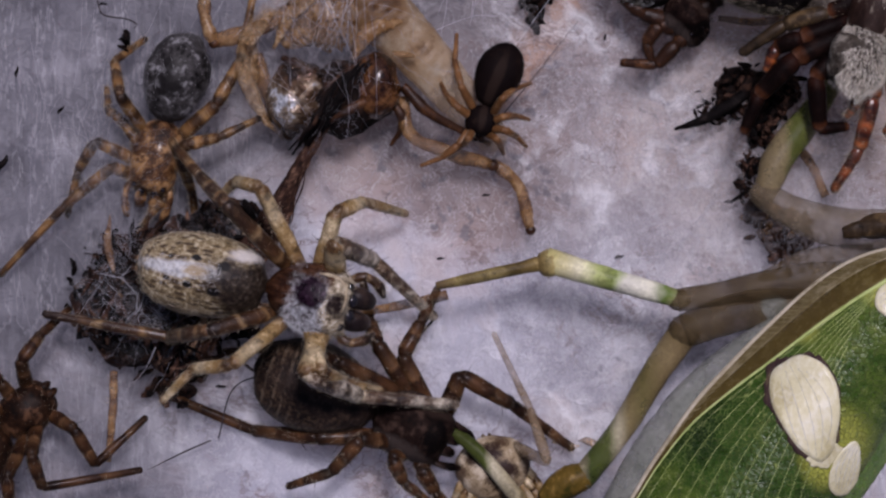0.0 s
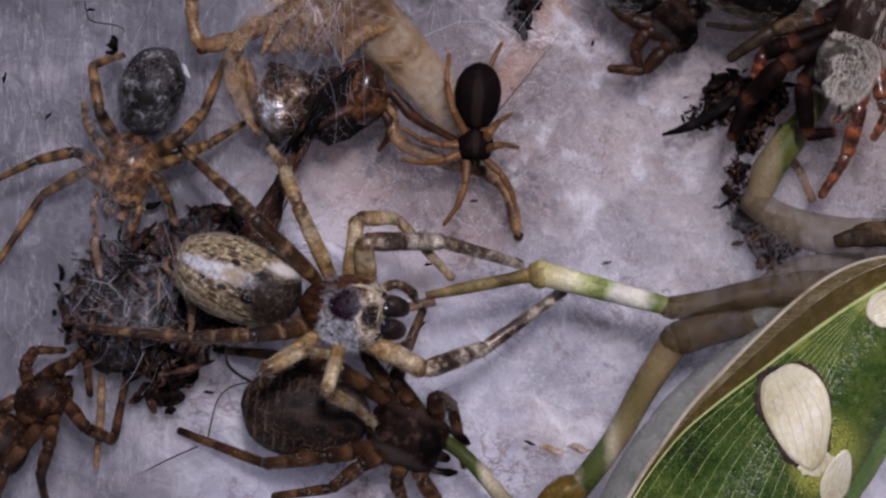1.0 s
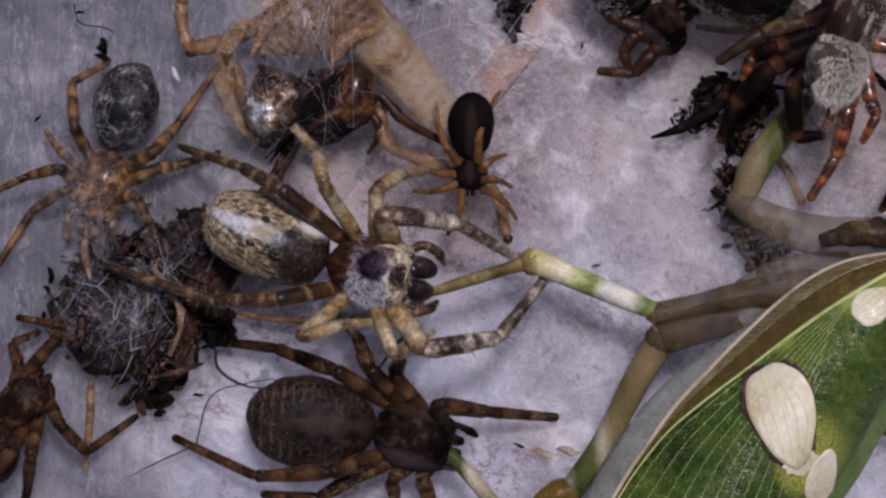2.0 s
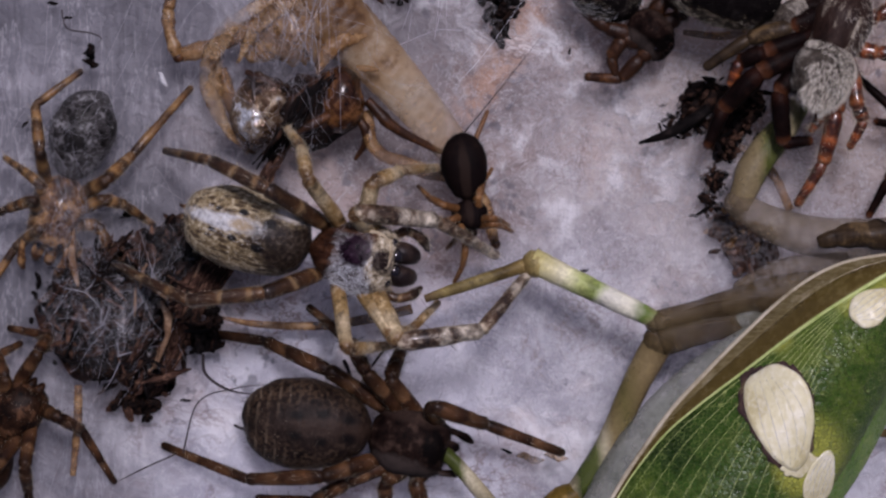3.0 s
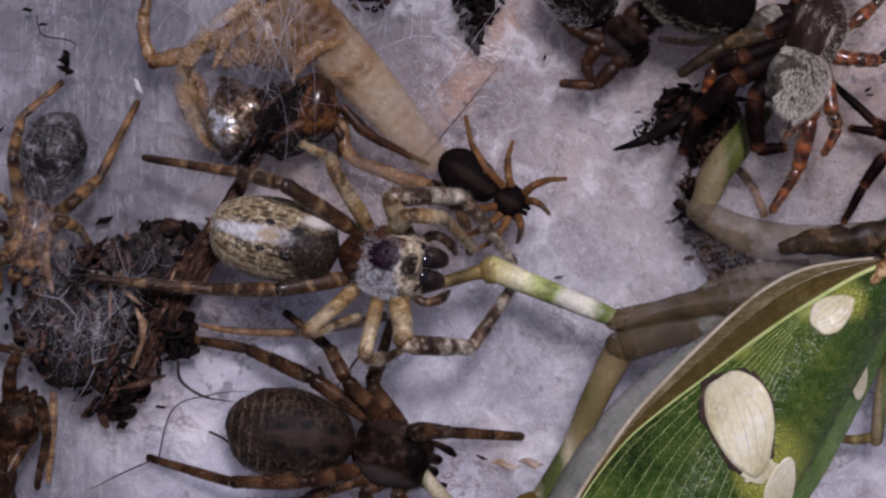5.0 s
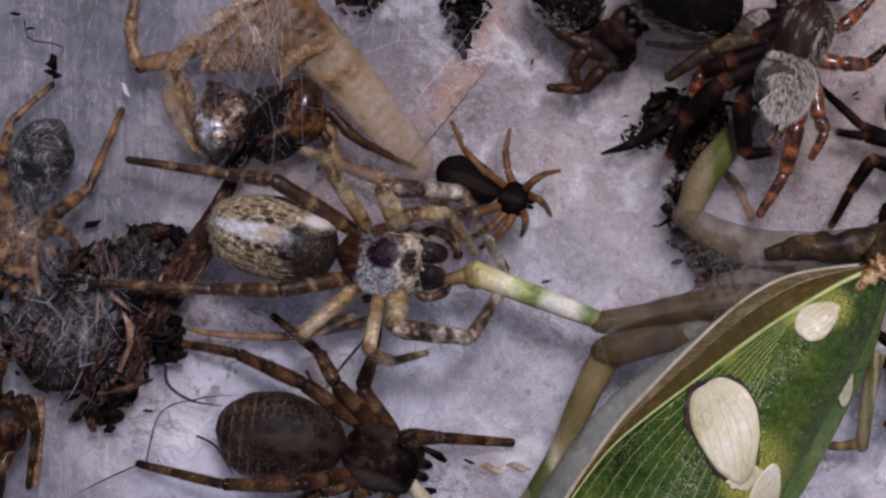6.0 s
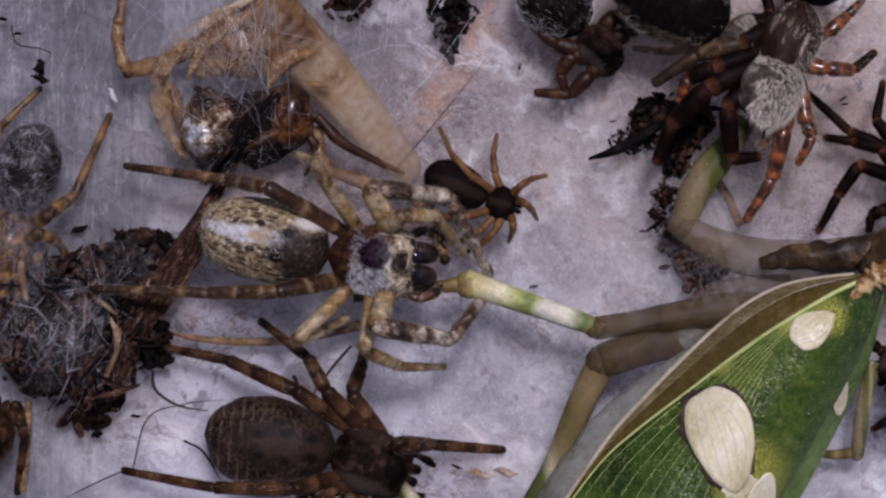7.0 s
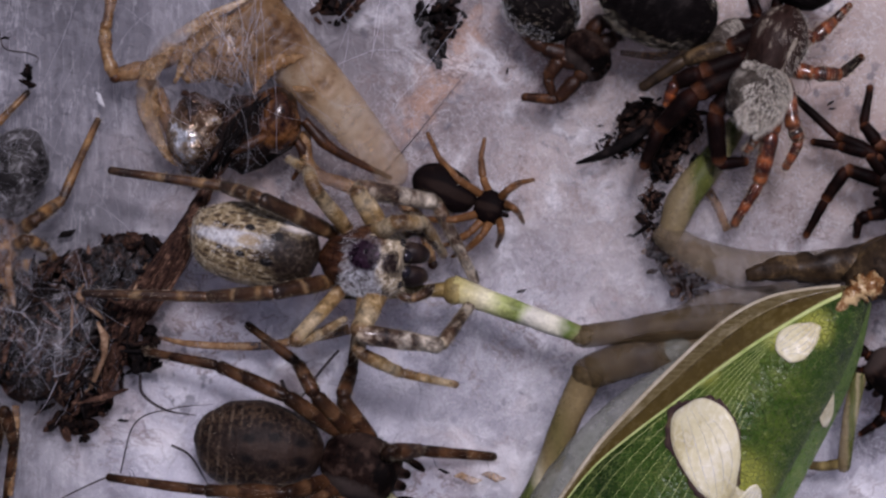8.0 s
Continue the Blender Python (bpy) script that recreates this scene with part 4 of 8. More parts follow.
def full_row(row, hips, side):
    """Fills in the two middle joints where a row only names the foot."""
    if len(row) > 2:
        return row
    t, tip = row
    h, f = np.array(hips(t)), np.array(tip)
    d = f - h
    n = np.array([-d[1], d[0], 0]) * 0.10
    return (t, h + d * 0.36 + n, h + d * 0.68 + n, f)


def ball(bm, centre, radius, squash=(1, 1, 1), fine=2):
    for v in bmesh.ops.create_icosphere(bm, subdivisions=fine, radius=radius)["verts"]:
        v.co = Vector((v.co.x * squash[0], v.co.y * squash[1], v.co.z * squash[2])) + Vector(centre)



# ---- the silk sheet ----
def sheet_height(x, y):
    p = Vector((x * 0.16, y * 0.16, 0.3))
    z = 0.38 * noise.noise(p) + 0.16 * noise.noise(p * 3.1)
    ridge = 1 - abs(noise.noise(Vector((x * 0.26 + 0.25 * y * 0.26, y * 0.42, 4.0))) * 2.2)
    ridge2 = 1 - abs(noise.noise(Vector((x * 0.7, y * 0.9 - 0.2 * x, 9.0))) * 2.4)
    z += 0.20 * max(ridge, 0) ** 3 + 0.09 * max(ridge2, 0) ** 3
    return 0.75 * z - 0.40


def silk_ground():
    xs = np.concatenate([np.linspace(-420, -30, 14)[:-1], np.linspace(-30, 36, 331), np.linspace(36, 420, 14)[1:]])
    ys = np.concatenate([np.linspace(-420, -20, 14)[:-1], np.linspace(-20, 22, 211), np.linspace(22, 420, 14)[1:]])
    verts = [(x * MM, y * MM, sheet_height(x, y) * MM) for y in ys for x in xs]
    w = len(xs)
    faces = [(j * w + i, j * w + i + 1, (j + 1) * w + i + 1, (j + 1) * w + i) for j in range(len(ys) - 1) for i in range(w - 1)]
    me = bpy.data.meshes.new("ground")
    me.from_pydata(verts, [], faces)
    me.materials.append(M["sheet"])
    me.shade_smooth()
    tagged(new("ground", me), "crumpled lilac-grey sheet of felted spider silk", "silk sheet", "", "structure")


silk_ground()


def strands(name, count, area, low, high, length, lean, thick, seed, label, mat="silk", sag=0.3, curl=0.2):
    """Loose silk threads over a stretch of the nest: area is x0, y0, x1, y1."""
    rnd = random.Random(seed)
    bm = bmesh.new()
    for _ in range(count):
        x, y, z = rnd.uniform(area[0], area[2]), rnd.uniform(area[1], area[3]), rnd.uniform(low, high)
        a = radians(rnd.gauss(lean[0], lean[1]))
        n = length * rnd.uniform(0.4, 1.3)
        p = [Vector((x, y, z))]
        for k in range(3):
            a += rnd.gauss(0, curl)
            p.append(p[-1] + Vector((math.cos(a), math.sin(a), rnd.gauss(0, 0.15) * sag)) * n / 3)
        for q in p:
            q.z = max(q.z, 0.12)
        tube(bm, p, [thick * rnd.uniform(0.6, 1.3)] * 2, 3, 9)
    return solid(name, bm, M[mat], label, "silk", kind="stuff")


# ---- the jumping spider ----
jumper = Spider(
    "jumping_spider", "pale mottled jumping spider with a white-haired head, gripping the mantis foot", "spiders in the nest",
    [(0, (-10.65, -0.46, 3.6), (-6.03, -1.24, 3.8), (-2.88, -2.1, 3.9)),
     (0.5, (-9.74, -0.36, 3.6), (-5.26, -1.71, 3.8), (-2.11, -2.23, 3.9)),
     (1, (-8.71, -0.06, 3.6), (-4.48, -1.61, 3.8), (-0.71, -2.25, 3.9)),
     (1.5, (-7.25, 1.56, 3.6), (-3.1, -0.49, 3.8), (0.3, -1.11, 3.9)),
     (3, (-7.75, 1.79, 3.6), (-3.29, 0.55, 3.8), (-0.03, -0.07, 3.9)),
     (3.5, (-6.75, 1.8, 3.6), (-2.25, 0.83, 3.8), (1.09, 0.1, 3.9)),
     (4, (-6.42, 1.3, 3.6), (-2.11, 0.5, 3.8), (1.33, -0.5, 3.9)),
     (5.5, (-5.56, 1.64, 3.6), (-1.12, 0.67, 3.8), (2.32, 0.23, 3.9)),
     (6.5, (-5.31, 1.86, 3.6), (-0.97, 0.81, 3.8), (2.41, 0.42, 3.9)),
     (8, (-5.08, 1.77, 3.6), (-0.78, 0.94, 3.8), (2.66, 0.65, 3.9))],
    (4.5, 1.4, 1.25, 3.05, 1.3, 1.15), ["jumper_abdomen", "jumper_carapace", "jumper_leg"])


def spinnerets(ob):
    for y in (-0.16, 0.16):
        bm = bmesh.new()
        tube(bm, [(4.3, y, -0.15), (4.75, y * 1.3, -0.2)], [0.14, 0.10, 0.04], 7)
        part("spinneret", bm, M["jumper_leg"], ob)


jumper.abdomen([(0, 0.22, 0.25, 0), (0.05, 0.86, 0.78, 0.02), (0.18, 1.24, 1.08, 0.08), (0.42, 1.42, 1.25, 0.10), (0.65, 1.38, 1.18, 0.05),
                (0.84, 1.14, 0.95, -0.02), (0.94, 0.80, 0.66, -0.06), (0.985, 0.42, 0.36, -0.08), (1, 0.12, 0.12, -0.1)],
               hair=[("buff_hair", 1500, 0.13, (1.6, 0, 0), 0.0032, 11, lambda p, n: p.x > 1.8 and (n.z < 0.75 or p.x > 2.9)), ("dark_hair", 900, 0.14, (1.4, 0, 0), 0.003, 13), ("white_hair", 700, 0.14, (1.2, 0, 0), 0.004, 12,
                     lambda p, n: n.z > 0.5 and abs(p.y) < 0.5 and 1.4 < p.x < 3.6)], extra=spinnerets)


def jumper_face(ob):
    for x, y, z, r in ((2.72, 0.27, 0.35, 0.27), (2.72, -0.27, 0.35, 0.27), (2.55, 0.70, 0.42, 0.16), (2.55, -0.70, 0.42, 0.16), (1.75, -0.92, 0.66, 0.12), (1.95, 0.30, 1.02, 0.10)):
        bm = bmesh.new()
        ball(bm, (x, y, z), r)
        part("eye", bm, M["eye"], ob)
    for k, (pts, r) in enumerate(([[(1.45, 0.85, 0.86), (1.9, 0.92, 0.88), (2.35, 0.78, 0.78)], 0.10], [[(2.40, 0.80, 0.72), (2.52, 0.2, 0.86), (2.40, -0.35, 0.84), (2.15, -0.8, 0.72)], 0.085],
                                   [[(1.68, 0.12, 1.16), (1.9, -0.18, 1.15), (2.2, -0.5, 0.98)], 0.075], [[(2.1, 0.55, 1.02), (2.3, 0.3, 0.98), (2.45, 0.15, 0.9)], 0.06], [[(2.3, -0.6, 0.75), (2.6, -0.8, 0.45), (2.75, -0.95, 0.15)], 0.08])):
        bm = bmesh.new()
        tube(bm, [(x, y, z - 0.05) for x, y, z in pts], [r * 0.4, r * 0.75, r * 0.65, r * 0.25], 8, 14, 0.5, 0.7, k)
        h = bristles(bm, 70, 0.13, (0.5, 0, 0.3), 0.005, 30 + k)
        stripe = part("face_stripe", bm, M["face_cream"], ob, "cream hair stripe on the face")
        tagged(part("stripe_hair", h, M["buff_hair"], stripe, smooth=False), kind="stuff")
    for y in (0.34, -0.34):
        bm = bmesh.new()
        tube(bm, [(2.5, y * 0.9, 0.0), (2.85, y * 1.15, 0.08), (3.2, y * 1.1, -0.2), (3.28, y, -0.75)], [0.25, 0.40, 0.38, 0.30, 0.16], 14, 18)
        part("jaw", bm, M["jaw"], ob, "glossy black jaw")
        bm = bmesh.new()
        tube(bm, [(3.2, y * 0.9, -0.7), (3.28, y * 0.6, -0.95), (3.2, y * 0.3, -1.15)], [0.09, 0.06, 0.015], 6)
        part("fang", bm, M["jaw"], ob)
    for y in (1, -1):
        bm = bmesh.new()
        tube(bm, [(2.3, y * 0.75, -0.4), (2.85, y * 1.15, -0.25), (3.4, y * 1.0, -0.45), (3.7, y * 0.65, -0.9)], [0.12, 0.18, 0.16, 0.20, 0.08], 8, 18, rough=0.12)
        h = bristles(bm, 90, 0.20, (0.6, 0, 0), 0.008, 31)
        palp = part("palp", bm, M["jumper_leg"], ob)
        tagged(part("palp_hair", h, M["buff_hair"], palp, smooth=False), kind="stuff")
    for piece in ob.children:
        if not piece.name.startswith("carapace_hair"):
            piece.location.x += 0.25 * MM


jumper.carapace([(0, 0.20, 0.30, -0.1), (0.08, 0.62, 0.55, -0.1), (0.22, 0.88, 0.78, -0.05), (0.38, 1.14, 0.95, 0.02), (0.58, 1.27, 1.06, 0.08), (0.78, 1.20, 1.04, 0.08), (0.92, 0.96, 0.82, 0.0), (0.98, 0.68, 0.55, -0.08), (1, 0.42, 0.36, -0.1)],
                hair=[("white_hair", 1700, 0.15, (0.5, -0.3, 0), 0.0045, 21, lambda p, n: p.x > 0.85 + 0.25 * noise.noise(p * 2) and p.x < 2.25 and (p.x - 1.60) ** 2 + (p.y - 0.15) ** 2 > 0.30 and p.y < 0.15 + 0.3 * noise.noise(p * 3)),
                      ("white_hair", 260, 0.26, (-0.7, 0, 0.2), 0.0035, 22, lambda p, n: 0.80 < p.x < 1.3 and n.z > 0.0),
                      ("buff_hair", 756, 0.18, (0.7, 0, 0), 0.0035, 23, lambda p, n: p.x > 2.25 and n.z > -0.2),
                      ("dark_hair", 300, 0.24, (0.3, 0, 0.2), 0.0025, 24)], extra=jumper_face)

PALE, GREY, TAN = ["jumper_leg_pale"] * 3, ["jumper_leg_pale", "jumper_leg_grey", "jumper_leg_grey"], ["jumper_leg"] * 3
jumper.leg(0.72, 1, [
    (0, (-3.65, 0.17), (-2.4, -0.39), (-1.21, -1.53)), (0.5, (-4.3, -0.44), (-1.85, -0.6), (-0.98, -1.42)),
    (1, (-2.26, 0.46), (0.44, 0.46), (3.19, -0.35)), (1.5, (-1.05, 1.4), (1.5, 1.04), (3.37, -0.08)),
    (3, (-1.69, 1.7), (1.01, 1.47), (3.12, 0.26)), (3.5, (0.44, 2.12), (3.4, 1.18), (5.84, -0.28)),
    (4, (0.03, 1.65), (2.02, 2.14), (4.21, 0.53)), (5.5, (0.47, 2.95), (3.23, 2.73), (4.78, 0.07)),
    (6.5, (0.48, 3.07), (3.24, 2.87), (4.73, 0.07)), (8, (0.49, 3.29), (3.22, 2.82), (4.52, 0.2))],
    0.36, GREY, 90, low=1.6)
jumper.leg(0.52, 1, [
    (0, (-3.65, 1.21), (-2.72, 1.62), (-1.29, 1.23)), (0.5, (-3.11, 0.91), (-1.85, 0.84), (0.4, -0.53)),
    (1, (-2.5, 1.25), (-1.17, 1.26), (0.76, -0.83)), (1.5, (-1.61, 2.15), (-0.83, 2.73), (0.29, 2.99)),
    (3, (-1.13, 2.73), (-0.19, 3.16), (1.09, 3.34)), (3.5, (0.28, 2.36), (1.79, 2.54), (2.6, 1.99)),
    (4, (-0.13, 1.73), (1.22, 1.34), (2.51, 0.69)), (5.5, (1.4, 1.83), (2.67, 2), (3.56, 0.64)),
    (6.5, (1.44, 2.15), (2.79, 2.16), (3.84, 0.8)), (8, (1.87, 2.09), (2.82, 2.1), (3.5, 0.98))],
    0.29, PALE, 70, low=0.8)
jumper.leg(0.34, 1, [
    (0, (-6.19, 2.08), (-7.13, 2.34), (-7.85, 1.71)), (0.5, (-5.49, 1.79), (-6.35, 2.13), (-7.22, 2.23)),
    (1, (-4.49, 1.73), (-5.02, 3.03), (-5.55, 3.7)), (1.5, (-3.04, 2.07), (-3.4, 3.37), (-4.41, 4.37)),
    (3, (-3.04, 2.5), (-3.56, 3.96), (-4.09, 4.64)), (3.5, (-2.11, 3.16), (-2.78, 4.15), (-3.23, 4.66)),
    (4, (-1.64, 2.6), (-2.15, 3.74), (-3.16, 4.42)), (5.5, (-1.2, 3.26), (-1.5, 3.85), (-2.51, 4.28)),
    (6.5, (-1, 3.42), (-1.38, 4.01), (-2.07, 4.28)), (8, (-0.59, 2.89), (-1.11, 3.87), (-1.88, 4.3))],
    0.26, PALE, 70, low=1.2, rise=0.6)
jumper.leg(0.16, 1, [
    (0, (-7.31, 1.52), (-8.34, 2.5), (-9.39, 3.66)), (0.5, (-6.92, 1.63), (-7.79, 2.45), (-8.84, 3.44)),
    (1, (-5.92, 1.25), (-6.94, 2.23), (-8.47, 3.54)), (1.5, (-4.63, 2.23), (-5.8, 2.89), (-7.48, 3.56)),
    (3, (-4.63, 2.5), (-6.61, 3.48), (-8.38, 3.91)), (3.5, (-3.94, 3.24), (-6.31, 3.86), (-8.38, 3.89)),
    (4, (-3.23, 2.44), (-4.88, 3.26), (-8.42, 3.85)), (5.5, (-3.3, 3.18), (-4.87, 3.37), (-8.15, 3.93)),
    (6.5, (-3.09, 3.27), (-4.59, 3.45), (-8.11, 3.96)), (8, (-2.66, 2.89), (-4.08, 3.35), (-8.04, 3.92))],
    0.28, TAN, 60, low=1.6)
jumper.leg(0.72, -1, [
    (0, (-4.6, -4.2), (-2.88, -5.04), (0.5, -5.41)), (0.25, (-3.54, -4.15), (-1.32, -4.83), (1.26, -5.36)),
    (0.5, (-0.88, -3.78), (0.72, -3.17), (3.64, -1.1)),
    (1, (-0.2, -3.92), (1.88, -3.23), (4.65, -1.24)), (1.5, (0.38, -3.34), (2.78, -2.97), (4.83, -0.41)),
    (3, (-0.26, -2.67), (2.54, -2.3), (4.5, 0.02)), (3.5, (0.12, -2.52), (2.75, -2.28), (4.63, -0.03)),
    (4, (0.27, -3.44), (1.86, -3.32), (3.97, -1.01)), (5.5, (1.08, -2.02), (3.71, -2.33), (5.1, -0.01)),
    (6.5, (0.8, -1.43), (3.27, -2.01), (4.73, -0.17)), (8, (0.6, -1.64), (3.38, -2.07), (4.76, -0.24))],
    0.36, GREY, 90, low=1.6)
jumper.leg(0.54, -1, [
    (0, (-4.28, -3.56), (-3.36, -4.56), (-2.1, -4.93)), (0.5, (-3.42, -4.73), (-1.53, -5.18), (0.56, -5.31)),
    (1, (-3.38, -4.15), (-2.61, -5.16), (-1.83, -6.02)), (1.5, (-1.21, -3.34), (-0.35, -3.37), (0.13, -3.24)),
    (3, (-0.49, -2.43), (0.13, -2.3), (1.09, -1.36)), (3.5, (-0.44, -2.25), (0.35, -2.11), (1.47, -1.33)),
    (4, (-1.32, -2.96), (-0.54, -3.32), (1.06, -2.06)), (5.5, (-0.19, -2.91), (0.26, -3.05), (1.38, -2.68)),
    (6.5, (0.25, -2.3), (1.35, -2.97), (2.63, -2.85)), (8, (0.6, -2.2), (2.02, -3.03), (3.95, -3.48))],
    0.25, PALE, 80, low=1.0, rise=0.5)
jumper.leg(0.34, -1, [
    (0, (-6.91, -3.72), (-8.5, -4.08), (-9.63, -5.25)), (0.5, (-6.29, -3.46), (-7.63, -3.97), (-9.32, -4.33)),
    (1, (-5.29, -3.68), (-4.21, -3.23), (-3.29, -3.42)), (1.5, (-4.47, -2.23), (-3.24, -1.93), (-1.81, -1.87)),
    (3, (-2.05, -2.59), (-1.15, -2.86), (-0.2, -2.81)), (3.5, (-1.55, -2.25), (-0.78, -2.84), (0.09, -2.62)),
    (4, (-2.67, -2.17), (-1.99, -2.11), (-1.21, -1.98)), (5.5, (-2.5, -2.14), (-1.5, -1.77), (-0.57, -1.39)),
    (6.5, (-2.22, -2.14), (-1.38, -1.77), (-0.45, -1.39)), (8, (-1.63, -1.96), (-0.71, -1.67), (0.06, -1.21))],
    0.25, PALE, 70, low=1.0, rise=0.5)
jumper.leg(0.16, -1, [
    (0, (-7.94, -2.77), (-9.46, -3.04), (-12.87, -2.42)), (0.5, (-6.76, -2.82), (-9.08, -2.93), (-13.05, -2.31)),
    (1, (-6.08, -2.72), (-8.07, -2.83), (-11.06, -2.61)), (1.5, (-4.79, -1.59), (-6.77, -1.61), (-10.24, -0.65)),
    (3, (-4.79, -1), (-7.41, -1.26), (-9.44, -0.38)), (3.5, (-4.1, -0.61), (-5.59, -0.75), (-8.74, -0.6)),
    (4, (-4.18, -0.82), (-6.32, -0.91), (-9.47, -0.44)), (5.5, (-3.22, -0.58), (-5.51, -0.56), (-9.07, -0.33)),
    (6.5, (-2.78, -0.47), (-5.24, -0.48), (-8.95, -0.34)), (8, (-2.26, -0.26), (-4.56, -0.43), (-8.93, -0.32))],
    0.29, TAN, 60, low=2.4)

# ---- the brown spider ----
ABDOMEN = [(0, 0.30, 0.30, 0), (0.06, 0.78, 0.7, 0.03), (0.25, 1.25, 1.08, 0.08), (0.5, 1.5, 1.25, 0.10), (0.75, 1.36, 1.1, 0.05), (0.91, 0.92, 0.75, 0), (0.98, 0.45, 0.4, -0.03), (1, 0.12, 0.12, -0.05)]
CARAPACE = [(0, 0.40, 0.35, -0.05), (0.1, 0.80, 0.6, -0.05), (0.35, 1.12, 0.8, 0), (0.6, 1.06, 0.85, 0.05), (0.85, 0.95, 0.78, 0.02), (0.96, 0.80, 0.6, -0.03), (1, 0.55, 0.4, -0.1)]


def scaled(profile, w, h):
    return [(s, a * w, b * h, c * h) for s, a, b, c in profile]


def plain_face(r, front, wide, mat="brown_carapace", palps=True):
    """Eyes, jaws and short palps of a common spider."""
    def build(ob):
        for x, y, z in ((0.97, 0.25, 0.42), (0.97, -0.25, 0.42), (0.9, 0.6, 0.5), (0.9, -0.6, 0.5)):
            bm = bmesh.new()
            ball(bm, (front * x, wide * y, wide * z), r)
            part("eye", bm, M["eye"], ob)
        for y in (0.28, -0.28):
            bm = bmesh.new()
            tube(bm, [(front * 0.92, wide * y, -0.05), (front * 1.12, wide * y, -wide * 0.2), (front * 1.2, wide * y, -wide * 0.6)], [wide * 0.2, wide * 0.27, wide * 0.22, wide * 0.08], 9, 10)
            part("jaw", bm, M[mat], ob)
        for y in (0.8, -0.8) if palps else ():
            bm = bmesh.new()
            tube(bm, [(front * 0.75, wide * y * 0.7, -0.1), (front * 1.0, wide * y * 1.15, 0.05), (front * 1.22, wide * y * 1.05, -0.1), (front * 1.36, wide * y * 0.85, -wide * 0.4)], [wide * 0.1, wide * 0.15, wide * 0.15, wide * 0.2, wide * 0.1], 8, 16)
            part("palp", bm, M[mat], ob)
    return build


brown = Spider(
    "brown_spider", "large dark brown spider with banded legs crouching on the silk", "spiders in the nest",
    [(0, (-6.62, -4.12, 1.6), (-2.28, -5.53, 1.7), (0.08, -6.78, 1.6)), (0.5, (-6.72, -4.8, 1.6), (-2.22, -5.65, 1.7), (0.24, -6.83, 1.6)),
     (1, (-6.55, -5.25, 1.6), (-2.11, -5.72, 1.7), (0.55, -6.87, 1.6)),
     (1.5, (-6.27, -5.67, 1.6), (-1.68, -5.9, 1.7), (0.92, -6.56, 1.6)), (3, (-5.83, -5.36, 1.6), (-1.26, -5.83, 1.7), (1.36, -6.58, 1.6)),
     (3.5, (-5.81, -5.47, 1.6), (-1.18, -5.92, 1.7), (1.44, -6.62, 1.6)), (5.5, (-5.49, -5.44, 1.6), (-0.89, -5.99, 1.7), (1.71, -6.84, 1.6)),
     (8, (-5.3, -5.44, 1.6), (-0.72, -5.9, 1.7), (1.8, -6.78, 1.6))],
    (4.55, 1.5, 1.3, 2.75, 1.25, 0.9), ["brown_abdomen", "brown_carapace", "brown_leg"])
brown.abdomen(scaled(ABDOMEN, 1.07, 1.0), hair=[("buff_hair", 420, 0.12, (1.4, 0, 0), 0.002, 41), ("dark_hair", 1260, 0.2, (0.9, 0, 0), 0.004, 42)])
brown.carapace(scaled(CARAPACE, 1.08, 1.1), hair=[("dark_hair", 900, 0.2, (0.5, 0, 0.2), 0.004, 43)], extra=plain_face(0.11, 2.6, 0.8))
brown.leg(0.25, 1, [(0, (-3.61, -3.91, 2), (-5.23, -3.35, 1), (-7.08, -3.58, 0)), (1, (-3.18, -3.9, 2), (-5.2, -3.54, 1), (-7.25, -3.37, 0)), (1.5, (-3.01, -3.98, 2), (-5.02, -3.42, 1), (-7.31, -3.19, 0)),
                    (3, (-2.76, -3.71, 2), (-4.98, -2.76, 1), (-7.19, -2.43, 0)), (8, (-1.93, -3.88, 2), (-4.36, -2.84, 1), (-6.99, -2.33, 0))], 0.29)
brown.leg(0.42, 1, [(0, (-2.28, -3.32, 2), (-2.56, -2.56, 1), (-2.68, -1.98, 0)), (1, (-2.1, -3.7, 2), (-2.42, -2.75, 1), (-2.85, -2.17, 0)), (1.5, (-1.87, -3.88, 2), (-2.25, -2.73, 1), (-2.83, -2.05, 0)),
                    (3, (-1.39, -3.81, 2), (-2, -2.66, 1), (-3.47, -1.53, 0)), (8, (-0.95, -3.88, 2), (-1.58, -2.74, 1), (-3.39, -1.41, 0))], 0.29)
brown.leg(0.6, 1, [(0, (-1.41, -3.71, 2), (-0.77, -2.56, 1), (-0.18, -1.38, 0)), (1, (-1.22, -4.29, 2), (-0.84, -3.34, 1), (-0.25, -1.87, 0)), (1.5, (-1.04, -4.08, 2), (-0.82, -3.52, 1), (-0.17, -2.75, 0)),
                   (3, (-0.6, -4, 2), (-0.22, -3.05, 1), (0.13, -2.29, 0)), (8, (-0.06, -3.98, 2), (0.3, -2.94, 1), (0.37, -1.73, 0))], 0.29)
brown.leg(0.8, 1, [(0, (0.61, -4.4, 2), (2.4, -5.43, 1), (4.48, -6.98, 0)), (0.6, (-0.01, -4.86, 2), (0.58, -5.3, 1), (0.69, -5.95, 0)), (1, (0.16, -4.88, 2), (0.75, -5.32, 1), (0.91, -6.07, 0)), (1.5, (0.53, -5.21, 2), (2.11, -5.26, 1), (4.33, -5.15, 0)),
                   (3, (0.87, -4.99, 2), (2.75, -5.59, 1), (5.45, -6.63, 0)), (3.5, (0.89, -5.45, 2), (2.17, -5.6, 1), (4.18, -5.76, 0)), (8, (1.61, -5.79, 2), (2.68, -5.85, 1), (4.57, -6.07, 0))], 0.32)
